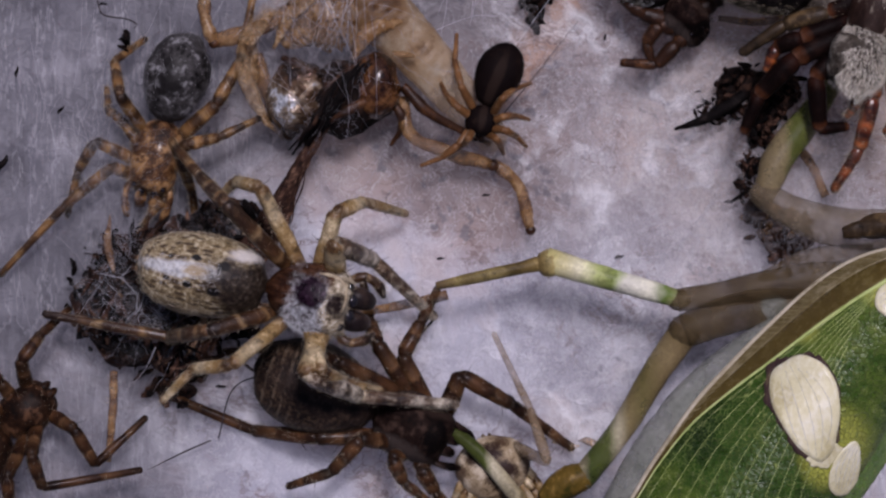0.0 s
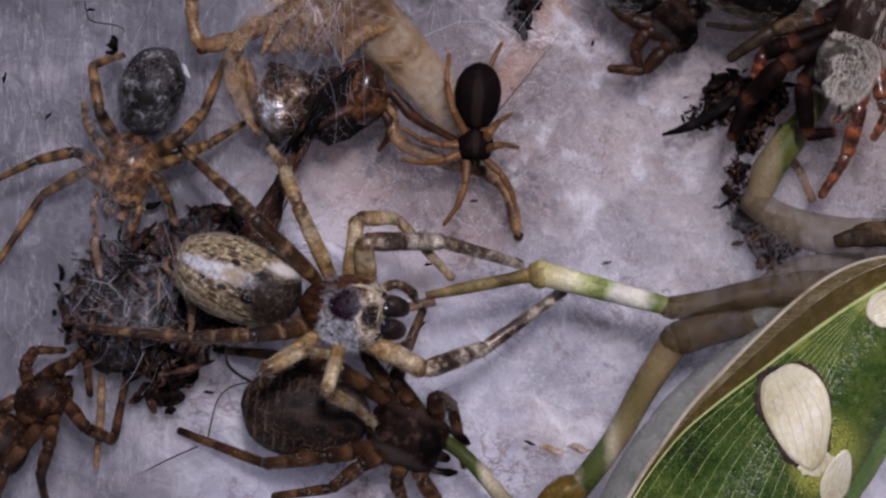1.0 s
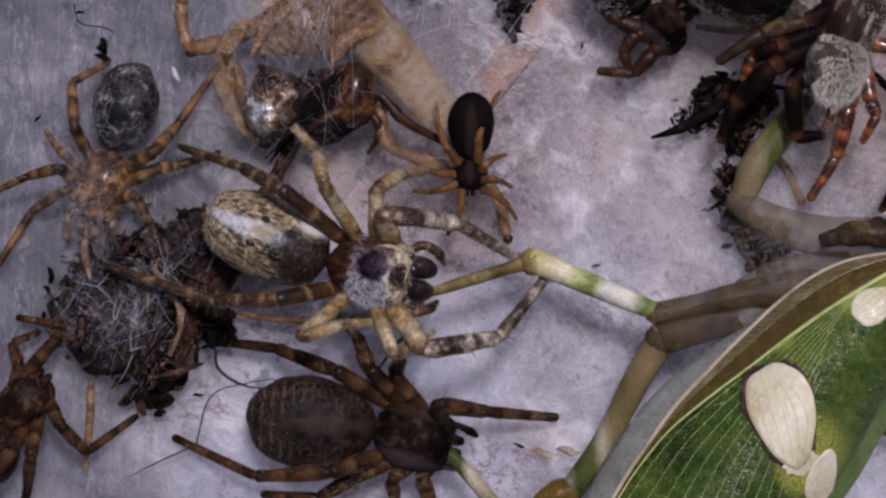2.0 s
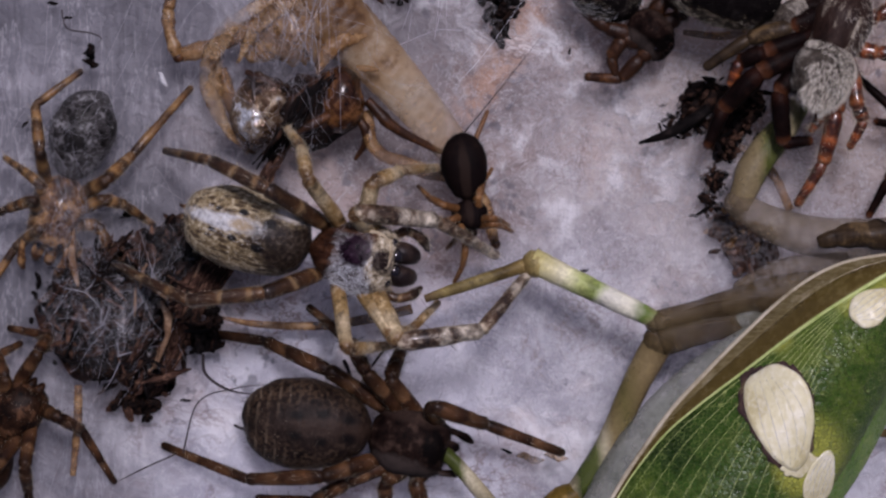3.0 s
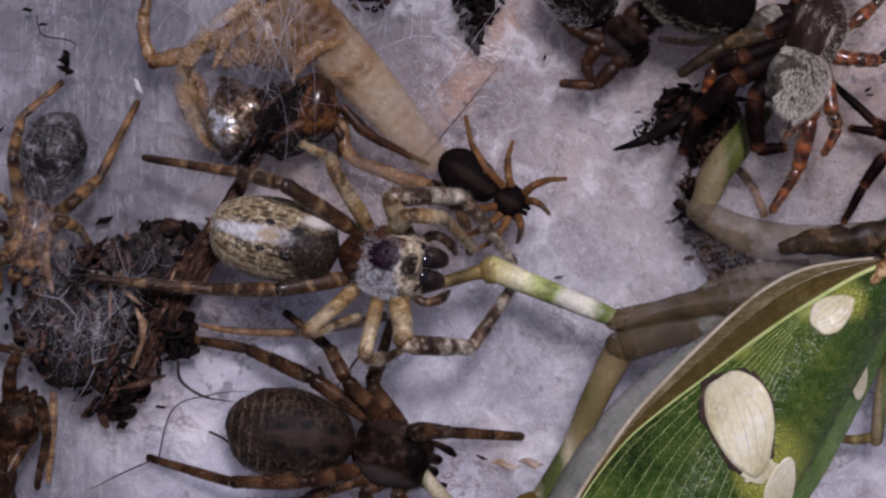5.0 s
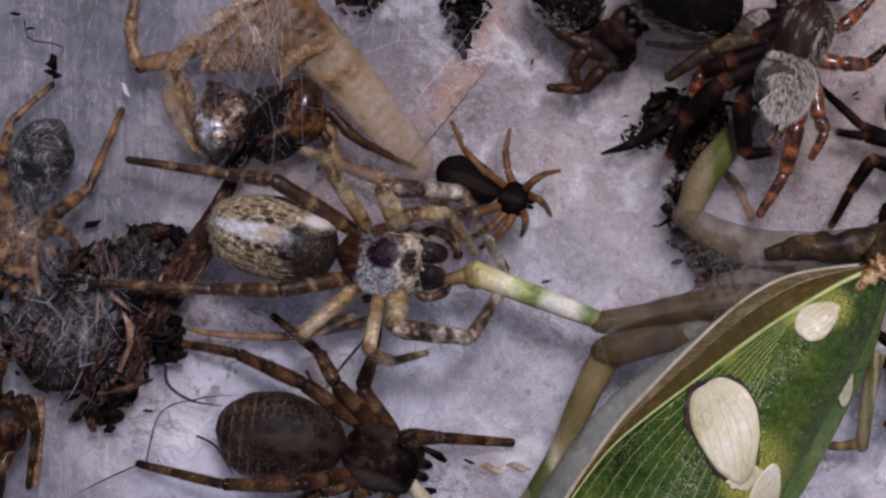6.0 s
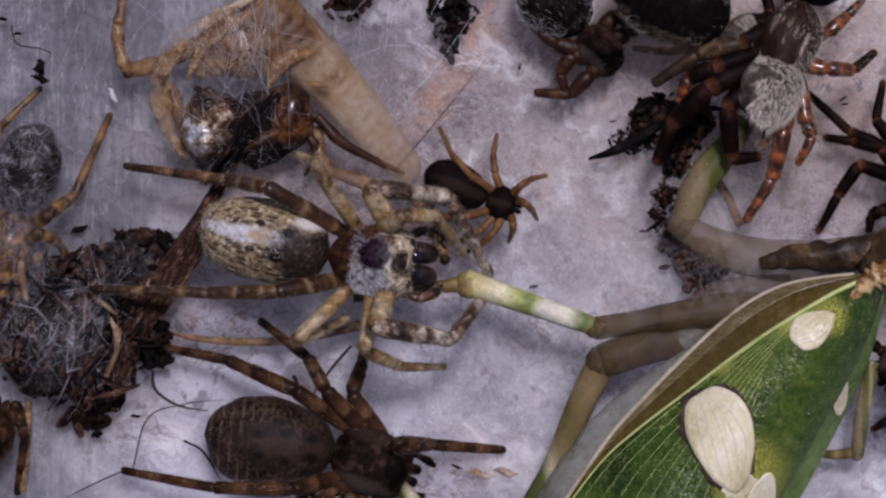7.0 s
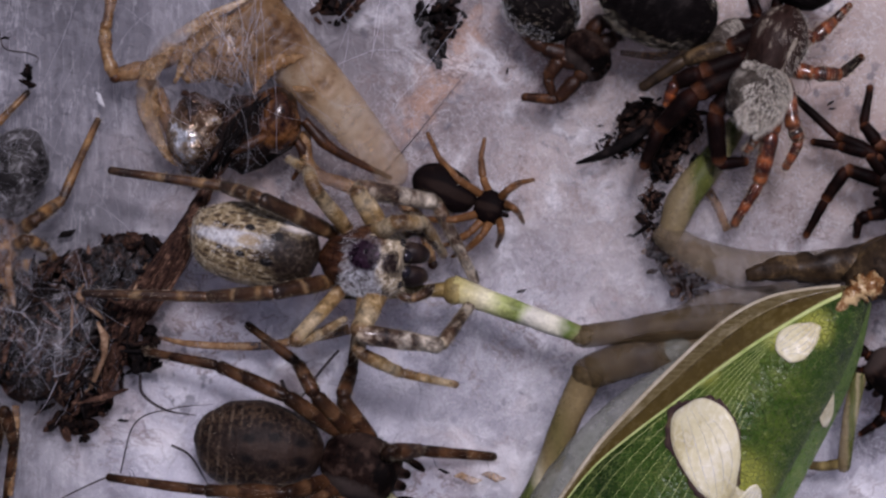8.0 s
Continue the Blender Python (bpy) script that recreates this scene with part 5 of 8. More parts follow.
brown.leg(0.25, -1, [(0, (-4.4, -6.56, 2), (-6.62, -6.42, 1), (-9.08, -5.42, 0)), (1, (-3.58, -6.94, 2), (-5.79, -7.31, 1), (-8.21, -6.47, 0)), (1.5, (-3.2, -7.45, 2), (-5.82, -7.68, 1), (-8.17, -6.59, 0)), (8, (-1.93, -7.18, 2), (-4.75, -7.14, 1), (-8.23, -6.73, 0))], 0.29)
brown.leg(0.42, -1, [(0, (-2.83, -6.56, 2), (-3.85, -7.71, 1), (-5.44, -8.32, 0)), (1, (-2.4, -7.24, 2), (-3.42, -8.1, 1), (-5.51, -8.43, 0)), (1.5, (-2.42, -7.71, 2), (-3.64, -8.48, 1), (-5.67, -8.39, 0)), (8, (-1.34, -7.51, 2), (-2.18, -7.99, 1), (-3.43, -8.07, 0))], 0.29)
brown.leg(0.6, -1, [(0, (-1.75, -7.25, 2), (-1.37, -8.11, 1), (-0.38, -8.88, 0)), (1, (-1.22, -7.83, 2), (-1, -8.5, 1), (-0.45, -9.37, 0)), (8, (-0.36, -7.71, 2), (-0.19, -8.39, 1), (0.27, -9.17, 0))], 0.29)
brown.leg(0.8, -1, [(0, (-0.77, -7.64, 2), (-0.28, -8.5, 1), (0.32, -9.28, 0)), (1, (-0.34, -7.83, 2), (0.25, -8.69, 1), (0.95, -9.57, 0)), (8, (0.82, -7.81, 2), (1.39, -8.49, 1), (2.17, -9.27, 0))], 0.32)

# ---- the small dark spider ----
small = Spider(
    "small_spider", "small black-brown spider with thin amber legs walking on silk", "spiders in the nest",
    [(0, (2.4, 7.19, 1.9), (1.47, 4.98, 1.9), (1.27, 3.98, 1.9)), (0.5, (1.93, 6.9, 1.9), (1.43, 4.59, 1.9), (1.43, 3.5, 1.9)), (1, (1.7, 6.61, 1.9), (1.58, 4.35, 1.9), (1.54, 3.26, 1.9)),
     (1.5, (1.78, 6.33, 1.9), (1.56, 4.01, 1.9), (1.48, 2.98, 1.9)), (3, (1.86, 4.48, 1.9), (2.12, 2.2, 1.9), (2.24, 1.21, 1.9)),
     (3.5, (1.78, 4.54, 1.9), (2.63, 2.42, 1.9), (3.01, 1.43, 1.9)), (4, (1.58, 4.29, 1.9), (2.96, 2.36, 1.9), (3.64, 1.65, 1.9)),
     (5.5, (2.46, 3.62, 1.9), (4.5, 2.75, 1.9), (5.23, 2.53, 1.9)), (8, (2.54, 3.72, 1.9), (4.56, 2.81, 1.9), (5.3, 2.59, 1.9))],
    (2.35, 0.75, 0.6, 1.05, 0.45, 0.35), ["small_abdomen", "small_abdomen", "small_leg"])
small.abdomen(scaled(ABDOMEN, 0.54, 0.5), hair=[("dark_hair", 756, 0.10, (0.9, 0, 0), 0.004, 51)])
small.carapace(scaled(CARAPACE, 0.56, 0.5), extra=plain_face(0.05, 1.05, 0.36, "small_abdomen", False))
small.leg(0.3, 1, [(0, (3.08, 5.82, 0)), (1, (2.49, 7.39, 0)), (1.5, (2.79, 6.05, 0)), (3, (2.81, 5.31, 0)), (4, (3.01, 5.42, 0)), (5.5, (2.86, 5.35, 0)), (8, (2.91, 5.27, 0))], 0.145, hairs=14, hair_len=0.1)
small.leg(0.5, 1, [(0, (3.02, 4.52, 0)), (1, (2.85, 4.93, 0)), (1.5, (3.03, 3.75, 0)), (3, (2.97, 3.31, 0)), (4, (3.91, 3.42, 0)), (5.5, (4.9, 5.05, 0)), (8, (4.91, 5.07, 0))], 0.145, hairs=14, hair_len=0.1)
small.leg(0.7, 1, [(0, (2.92, 3.58, 0)), (1, (3.07, 3.75, 0)), (1.5, (3.03, 3.05, 0)), (3, (3.57, 1.31, 0)), (4, (6.01, 2.32, 0)), (5.5, (6.66, 3.61, 0)), (8, (6.63, 3.63, 0))], 0.145, hairs=14, hair_len=0.1)
small.leg(0.9, 1, [(0, (2.12, 3.32, 0)), (1, (2.99, 1.53, 0)), (1.5, (3.23, 1.45, 0)), (3, (3.67, 1.11, 0)), (4, (4.81, 1.82, 0)), (5.5, (6.36, 2.01, 0)), (8, (6.27, 2.13, 0))], 0.14, hairs=14, hair_len=0.1)
small.leg(0.3, -1, [(0, (0.48, 7.52, 0)), (1, (0.65, 7.03, 0)), (1.5, (0.67, 6.89, 0)), (3, (0.37, 2.71, 0)), (4, (1.21, 2.82, 0)), (5.5, (2.06, 2.31, 0)), (8, (2.07, 2.53, 0))], 0.145, hairs=14, hair_len=0.1)
small.leg(0.5, -1, [(0, (-0.16, 5.98, 0)), (1, (-1.01, 4.43, 0)), (1.5, (-0.97, 4.35, 0)), (3, (0.97, 1.51, 0)), (4, (1.81, 1.22, 0)), (5.5, (2.96, 1.11, 0)), (8, (3.07, 1.23, 0))], 0.145, hairs=14, hair_len=0.1)
small.leg(0.7, -1, [(0, (-0.78, 2.9, 0)), (1, (-1.01, 3.33, 0)), (1.5, (-1.03, 3.25, 0)), (3, (1.37, 0.51, 0)), (4, (2.41, 0.42, 0)), (5.5, (3.66, 0.77, 0)), (8, (3.77, 0.93, 0))], 0.145, hairs=14, hair_len=0.1)
small.leg(0.9, -1, [(0, (0.52, 3.52, 0)), (1, (0.45, 1.03, 0)), (1.5, (0.63, 1.55, 0)), (3, (1.63, -0.69, 0)), (4, (3.61, 0.22, 0)), (5.5, (5.3, 1.31, 0)), (8, (5.33, 1.29, 0))], 0.145, hairs=14, hair_len=0.1)

# ---- the grey silk-bound spider ----
grey = Spider(
    "bound_spider", "amber spider with a grey mottled abdomen, tangled in silk", "spiders in the nest",
    [(0, (-8.88, 7.5, 1.2), (-9.77, 4.47, 1.2), (-10.34, 1.9, 1.1)), (0.5, (-9.15, 7.35, 1.2), (-10.04, 4.18, 1.2), (-10.75, 1.71, 1.1)), (1, (-9.34, 7.27, 1.2), (-10.23, 4.18, 1.2), (-10.98, 1.71, 1.1)),
     (1.5, (-9.33, 7.25, 1.2), (-10.22, 4.1, 1.2), (-10.96, 1.67, 1.1)), (3, (-10.9, 5.95, 1.2), (-11.89, 2.99, 1.2), (-12.7, 0.51, 1.1)), (3.5, (-11.08, 5.68, 1.2), (-12.01, 2.72, 1.2), (-12.72, 0.24, 1.1)),
     (5.5, (-11.09, 5.4, 1.2), (-11.98, 2.35, 1.2), (-12.59, -0.09, 1.1)), (8, (-11.11, 5.34, 1.2), (-11.98, 2.31, 1.2), (-12.55, -0.12, 1.1))],
    (3.2, 1.35, 1.1, 2.6, 0.95, 0.7), ["grey_abdomen", "amber", "amber_leg"])
grey.abdomen(scaled(ABDOMEN, 0.76, 0.8), lumps=0.05, hair=[("white_hair", 300, 0.12, (1.3, 0, 0), 0.003, 61), ("dark_hair", 720, 0.2, (0.9, 0, 0), 0.004, 62)])
grey.carapace(scaled(CARAPACE, 0.85, 0.8), lumps=0.06, hair=[("buff_hair", 540, 0.16, (0.5, 0, 0.2), 0.004, 63)], extra=plain_face(0.1, 2.6, 0.85, "amber"))
grey.leg(0.2, 1, [(0, (-7.94, 5.03, 2), (-7.12, 6.56, 1), (-6.78, 8.52, 0)), (1, (-8.68, 4.06, 2), (-7.97, 4.98, 1), (-7.61, 6.03, 0)), (1.5, (-8.61, 4.08, 2), (-8, 5, 1), (-7.57, 5.99, 0)),
                  (3, (-10.42, 2.87, 2), (-9.64, 3.78, 1), (-7.73, 6.11, 0)), (3.5, (-10.6, 2.7, 2), (-9.82, 3.51, 1), (-7.72, 5.94, 0)), (4, (-10.76, 2.58, 2), (-10.08, 3.59, 1), (-8.89, 5.42, 0)), (5.5, (-10.7, 2.18, 2), (-9.83, 2.99, 1), (-8.98, 5.31, 0)), (8, (-10.67, 2.21, 2), (-9.91, 2.91, 1), (-8.93, 5.33, 0))], 0.25)
grey.leg(0.4, 1, [(0, (-8.92, 3.59, 2), (-7.81, 3.88, 1), (-6.38, 4.58, 0)), (1, (-8.68, 3.47, 2), (-7.78, 3.89, 1), (-6.69, 4.59, 0)), (1.5, (-8.61, 3.49, 2), (-7.8, 3.85, 1), (-6.67, 4.53, 0)),
                  (3.5, (-11.19, 1.82, 2), (-10.61, 1.43, 1), (-10.26, 0.64, 0)), (8, (-11.06, 1.52, 2), (-10.4, 1.23, 1), (-10.03, 0.53, 0))], 0.24)
grey.leg(0.6, 1, [(0, (-9.11, 2.97, 2), (-8.8, 2, 1), (-8.68, 0.62, 0)), (1, (-9.57, 2.78, 2), (-9.16, 1.81, 1), (-8.85, 0.23, 0)), (1.5, (-9.59, 2.6, 2), (-9.09, 1.63, 1), (-8.47, -0.75, 0)),
                  (3.5, (-10.99, 0.93, 2), (-10.61, -0.25, 1), (-9.32, -2.66, 0)), (8, (-10.86, 0.64, 2), (-10.5, -0.36, 1), (-9.43, -2.77, 0))], 0.22)
grey.leg(0.85, 1, [(0, (-9.7, 1.79, 2), (-10.29, 1.21, 1), (-10.78, 0.42, 0)), (1, (-10.25, 1.5, 2), (-10.45, 1.02, 1), (-10.65, 0.43, 0)), (3.5, (-11.88, 0.34, 2), (-11.9, -0.45, 1), (-12.22, -1.46, 0)), (8, (-11.75, 0.05, 2), (-11.79, -0.76, 1), (-12.13, -1.77, 0))], 0.2)
grey.leg(0.2, -1, [(0, (-11.18, 5.32, 2), (-11.48, 6.56, 1), (-10.78, 7.22, 0)), (1, (-11.43, 4.94, 2), (-11.74, 6.57, 1), (-10.81, 7.03, 0)), (1.5, (-11.55, 4.86, 2), (-11.7, 6.39, 1), (-10.77, 6.95, 0)),
                   (3, (-12.68, 3.85, 2), (-12.91, 5.47, 1), (-11.33, 6.71, 0)), (3.5, (-12.96, 3.98, 2), (-12.79, 5.3, 1), (-11.36, 6.64, 0)), (5.5, (-12.82, 3.95, 2), (-12.64, 5.36, 1), (-11.3, 6.61, 0)), (8, (-12.83, 3.98, 2), (-12.58, 5.29, 1), (-11.27, 6.67, 0))], 0.22)
grey.leg(0.4, -1, [(0, (-11.18, 4.44, 2), (-11.77, 4.88, 1), (-11.88, 5.72, 0)), (1, (-11.73, 4.15, 2), (-12.14, 4.69, 1), (-12.25, 5.23, 0)), (3.5, (-13.06, 2.41, 2), (-13.78, 2.92, 1), (-14.62, 3.34, 0)), (8, (-13.03, 2.01, 2), (-13.67, 2.61, 1), (-14.43, 3.03, 0))], 0.2)
grey.leg(0.6, -1, [(0, (-12.16, 3.75, 2), (-12.86, 2.79, 1), (-13.18, 1.52, 0)), (1, (-12.32, 3.6, 2), (-13.72, 3.3, 1), (-15.21, 2.63, 0)), (1.5, (-12.24, 3.58, 2), (-13.55, 3.32, 1), (-15.07, 2.61, 0)), (3.5, (-13.15, 1.62, 2), (-14.08, 1.43, 1), (-15.42, 0.94, 0)), (8, (-13.12, 1.23, 2), (-14.07, 1.03, 1), (-15.43, 0.43, 0))], 0.22)
grey.leg(0.8, -1, [(0, (-11.57, 2.87, 2), (-13.26, 1.51, 1), (-15.64, -0.94, 0)), (1, (-12.02, 2.98, 2), (-13.72, 2.11, 1), (-14.95, 0.23, 0)), (1.5, (-12.04, 3, 2), (-13.65, 2.13, 1), (-14.83, 0.25, 0)), (3.5, (-13.15, 0.54, 2), (-13.78, 0.14, 1), (-14.12, -0.26, 0)), (8, (-13.32, 0.05, 2), (-14.07, -0.36, 1), (-14.83, -1.17, 0))], 0.22)

# ---- the rust-brown spider at the lower edge of the litter ----
rust = Spider(
    "rust_spider", "rust-brown spider half hidden under silk beside the litter", "spiders in the nest",
    [(0, (-16.7, -7.89, 1.2), (-15.31, -6.41, 1.2), (-14.03, -5.12, 1.2)), (0.5, (-15.68, -7.59, 1.2), (-14.1, -6.11, 1.2), (-12.62, -4.62, 1.2)), (1, (-15.67, -7.29, 1.2), (-14.29, -5.81, 1.2), (-12.81, -4.23, 1.2)),
     (1.5, (-15.7, -7.47, 1.2), (-14.41, -5.79, 1.2), (-13.12, -3.91, 1.2)), (2.8, (-15.54, -7.83, 1.2), (-14.35, -6.05, 1.2), (-13.16, -4.27, 1.2)), (3.5, (-15.04, -7.57, 1.2), (-13.75, -5.99, 1.2), (-12.67, -4.41, 1.2)),
     (4, (-14.4, -7.8, 1.2), (-13.2, -6.2, 1.2), (-12.4, -4.6, 1.2)), (5.5, (-14.2, -7.9, 1.2), (-13.2, -6.3, 1.2), (-12.6, -4.7, 1.2)), (8, (-14.1, -8.0, 1.2), (-13.2, -6.4, 1.2), (-12.6, -4.8, 1.2))],
    (2.3, 1.1, 0.9, 2.0, 0.9, 0.7), ["rust_abdomen", "rust_abdomen", "brown_leg"])
rust.abdomen(scaled(ABDOMEN, 0.72, 0.7), hair=[("buff_hair", 200, 0.10, (0.9, 0, 0), 0.004, 71)])
rust.carapace(scaled(CARAPACE, 0.82, 0.8), lumps=0.1, hair=[("buff_hair", 300, 0.12, (0.6, 0, 0.2), 0.003, 72)], extra=plain_face(0.08, 1.9, 0.6, "rust_abdomen", False))
for place, side, rows in (
        (0.75, -1, [(0, (-12.85, -6.27, 2), (-12.17, -7.55, 1), (-10.44, -5.92, 0)), (0.5, (-11.93, -6.26, 2), (-11.65, -7.56, 1), (-10.46, -5.93, 0)), (1, (-12.02, -6.06, 2), (-11.2, -6.55, 1), (-10.91, -5.17, 0)),
                    (1.5, (-12.63, -6.14, 2), (-11.76, -7.44, 1), (-10.73, -5.67, 0)), (2.8, (-12.27, -5.41, 2), (-11.6, -5.86, 1), (-10.98, -7.02, 0)), (3.5, (-11.78, -5.16, 2), (-11.11, -5.8, 1), (-10.52, -6.76, 0)),
                    (4, (-11.84, -5.17, 2), (-11.76, -6.32, 1), (-12.39, -7.94, 0)), (5.5, (-11.88, -4.3, 2), (-11.71, -5.54, 1), (-12.02, -6.99, 0)), (8, (-11.75, -4.37, 2), (-11.59, -5.61, 1), (-11.91, -7.07, 0))]),
        (0.5, -1, [(0, (-14.22, -7.05, 2), (-13.95, -8.3, 1), (-10.56, -7.74, 0)), (0.5, (-12.62, -6.75, 2), (-12.34, -8.2, 1), (-12.66, -9.07, 0)), (1, (-13.2, -6.65, 2), (-13.62, -7.7, 1), (-13.65, -8.37, 0)),
                   (1.5, (-13.61, -6.83, 2), (-13.94, -7.88, 1), (-14.27, -8.75, 0)), (3.5, (-13.15, -7.12, 2), (-13.09, -7.98, 1), (-13.02, -8.86, 0)), (8, (-13.12, -7.42, 2), (-13.08, -8.29, 1), (-13.03, -9.17, 0))]),
        (0.3, -1, [(0, (-15.01, -7.84, 2), (-14.94, -8.9, 1), (-14.48, -9.78, 0)), (1, (-14.77, -7.43, 2), (-15.11, -8.5, 1), (-15.45, -9.57, 0)), (8, (-14.3, -7.81, 2), (-14.27, -8.88, 1), (-14.23, -9.77, 0))]),
        (0.8, 1, [(0, (-14.61, -3.91, 2), (-13.95, -2.95, 1), (-13.08, -2.08, 0)), (0.5, (-12.23, -3.8, 2), (-11.67, -4.04, 1), (-11.96, -5.17, 0)), (1, (-12.42, -3.7, 2), (-12.12, -3.3, 1), (-11.97, -4.97, 0)),
                  (1.5, (-12.83, -2.9, 2), (-12.55, -2.33, 1), (-13.57, -2.15, 0)), (8, (-12.93, -3.88, 2), (-12.88, -3.33, 1), (-13.83, -3.17, 0))]),
        (0.5, 1, [(0, (-15.4, -4.69, 2), (-16.13, -3.94, 1), (-16.88, -3.18, 0)), (1, (-14.18, -3.9, 2), (-13.92, -3.34, 1), (-12.85, -3.37, 0)), (1.5, (-14.01, -3.68, 2), (-14.34, -2.93, 1), (-13.47, -2.55, 0)), (8, (-14.11, -5.06, 2), (-14.66, -4.32, 1), (-14.23, -3.77, 0))]),
        (0.3, 1, [(0, (-16.18, -5.87, 2), (-17.13, -5.53, 1), (-18.08, -5.18, 0)), (8, (-15.09, -5.85, 2), (-16.05, -5.51, 1), (-17.03, -5.17, 0))])):
    rust.leg(place, side, rows, 0.25, hairs=24, hair_len=0.14)

# ---- the pale striped spider that slips away below ----
pale = Spider(
    "pale_spider", "cream spider with dark brown head patches, leaving over the silk", "spiders in the nest",
    [(0, (2.5, -11.2, 0.8), (1.95, -8.75, 0.8), (1.5, -6.45, 0.8)), (0.4, (3.0, -11.5, 0.8), (2.45, -9.0, 0.8), (2.0, -6.75, 0.8)), (0.6, (3.1, -12.1, 0.8), (2.6, -9.7, 0.8), (2.2, -7.4, 0.8)),
     (0.8, (3.1, -12.6, 0.8), (2.65, -10.2, 0.8), (2.3, -7.9, 0.8)), (1, (2.9, -14.5, 0.8), (2.6, -12.1, 0.8), (2.4, -9.9, 0.8)), (8, (2.8, -14.7, 0.8), (2.5, -12.3, 0.8), (2.3, -10.1, 0.8))],
    (2.6, 1.1, 0.9, 2.2, 1.3, 0.8), ["pale_carapace", "pale_carapace", "jumper_leg_pale"])
pale.abdomen(scaled(ABDOMEN, 0.75, 0.7), hair=[("buff_hair", 160, 0.12, (0.9, 0, 0), 0.003, 81)])
pale.carapace(scaled(ABDOMEN, 0.90, 0.60), hair=[("buff_hair", 160, 0.12, (0.5, 0, 0), 0.003, 82)], extra=plain_face(0.06, 1.9, 0.4, "pale_carapace", False))
for k in range(4):
    for side in (1, -1):
        if k < 3 or side > 0:
            pale.leg(0.2 + 0.2 * k, side, [(t, tuple(Vector(pale.waist(t)) + Vector((-side * 1.5 - 0.2 * k * side, -1.6 + 0.3 * k, -0.7)))) for t in (0, 1, 8)], 0.16, hairs=10)
pale.leg(0.8, -1, [(0, (3.5, -7.3, 0.6), (3.0, -5.5, 0.5), (1.75, -2.9, 0.2)), (0.4, (3.6, -7.4, 0.6), (3.1, -5.6, 0.5), (1.9, -3.0, 0.2)), (0.6, (3.8, -8.2, 0.6), (3.3, -6.6, 0.5), (2.1, -4.2, 0.2)),
                   (0.8, (3.9, -8.9, 0.6), (3.6, -7.6, 0.5), (2.8, -5.4, 0.2)), (1, (4.0, -12.8, 0.6), (4.4, -13.6, 0.5), (4.2, -15.6, 0.2)), (8, (3.9, -13.0, 0.6), (4.3, -13.8, 0.5), (4.1, -15.8, 0.2))], 0.2, ["pale_leg"] * 3, 10)


# ---- still spiders at the upper edge ----
red = Spider(
    "red_legged_spider", "hairy grey-headed spider with glossy rust-red banded legs", "spiders in the nest",
    [(0, (16.6, 12.0, 3.2), (15.45, 9.5, 3.4), (13.75, 5.4, 3.6))], (2.6, 1.3, 1.0, 4.0, 1.05, 0.95), ["black_abdomen", "streaked_thorax", "red_leg"])
red.abdomen(scaled(ABDOMEN, 0.85, 0.8), hair=[("dark_hair", 720, 0.25, (0.9, 0, 0), 0.004, 91)])


def hairy_head(ob):
    bm = bmesh.new()
    loft(bm, 2.2, [(0, 0.65, 0.55, 0), (0.25, 1.02, 0.85, 0.05), (0.55, 1.08, 0.92, 0.06), (0.85, 0.84, 0.72, 0), (1, 0.4, 0.35, -0.05)], 24, 20, 0.14, 8)
    fur = bristles(bm, 2800, 0.22, (1.0, 0, 0.0), 0.0060, 92, lambda p, n: n.z > -0.4 and p.y > -0.45 + 0.9 * noise.noise(p * 1.6))
    dark = bristles(bm, 450, 0.22, (0.9, 0, 0.1), 0.005, 93, lambda p, n: n.z > -0.4)
    head = part("head", bm, M["hairy_head"], ob, "grey head furred with pale hairs", Matrix.Translation((2.25 * MM, 0, 0.15 * MM)))
    tagged(part("head_hair", fur, M["cream_hair"], head, smooth=False), kind="stuff")
    tagged(part("head_hair", dark, M["dark_hair"], head, smooth=False), kind="stuff")
    for y in (0.45, -0.45, 0.75, -0.75):
        bm = bmesh.new()
        ball(bm, (3.75 if abs(y) < 0.5 else 3.45, y, 0.55), 0.09)
        part("eye", bm, M["eye"], ob)


red.carapace([(0, 0.3, 0.3, -0.1), (0.1, 0.75, 0.6, -0.05), (0.3, 1.05, 0.85, 0), (0.5, 0.9, 0.75, 0), (0.8, 0.6, 0.6, -0.05), (1, 0.3, 0.3, -0.1)], "brown thorax streaked with cream",
             hair=[("cream_hair", 900, 0.24, (0.8, 0, 0.1), 0.004, 94, lambda p, n: p.y > 0.2 + 0.5 * noise.noise(p * 2)), ("dark_hair", 700, 0.25, (0.6, 0, 0.1), 0.004, 194)], extra=hairy_head)
REDS, BLACKS = ["red_leg"] * 3, ["black_leg", "black_leg", "red_leg"]
red.leg(0.72, 1, [(0, (14.71, 5.20, 4), (14.32, 3.45, 3), (13.45, 2.0, 2))], 0.33, REDS, 70, rise=0.5, low=1.0)
red.leg(0.58, 1, [(0, (15.45, 5.35, 4), (15.68, 4.9, 3), (15.19, 3.95, 2))], 0.29, REDS, 60, rise=0.5, low=1.0)
red.leg(0.90, 1, [(0, (14.32, 5.45, 4), (14.16, 4.9, 3), (13.87, 4.55, 2))], 0.27, REDS, 40, rise=0.4, low=1.6)
red.leg(0.50, 1, [(0, (16.16, 7.23, 4), (17.13, 7.2, 3), (17.9, 7.85, 2))], 0.29, ["red_leg", "red_leg", "black_leg"], 60, rise=0.5, low=1.0)
red.leg(0.20, 1, [(0, (16.2, 8.45, 4), (16.93, 9.07, 3), (17.5, 9.65, 2))], 0.27, REDS, 60, rise=0.5, low=1.0)
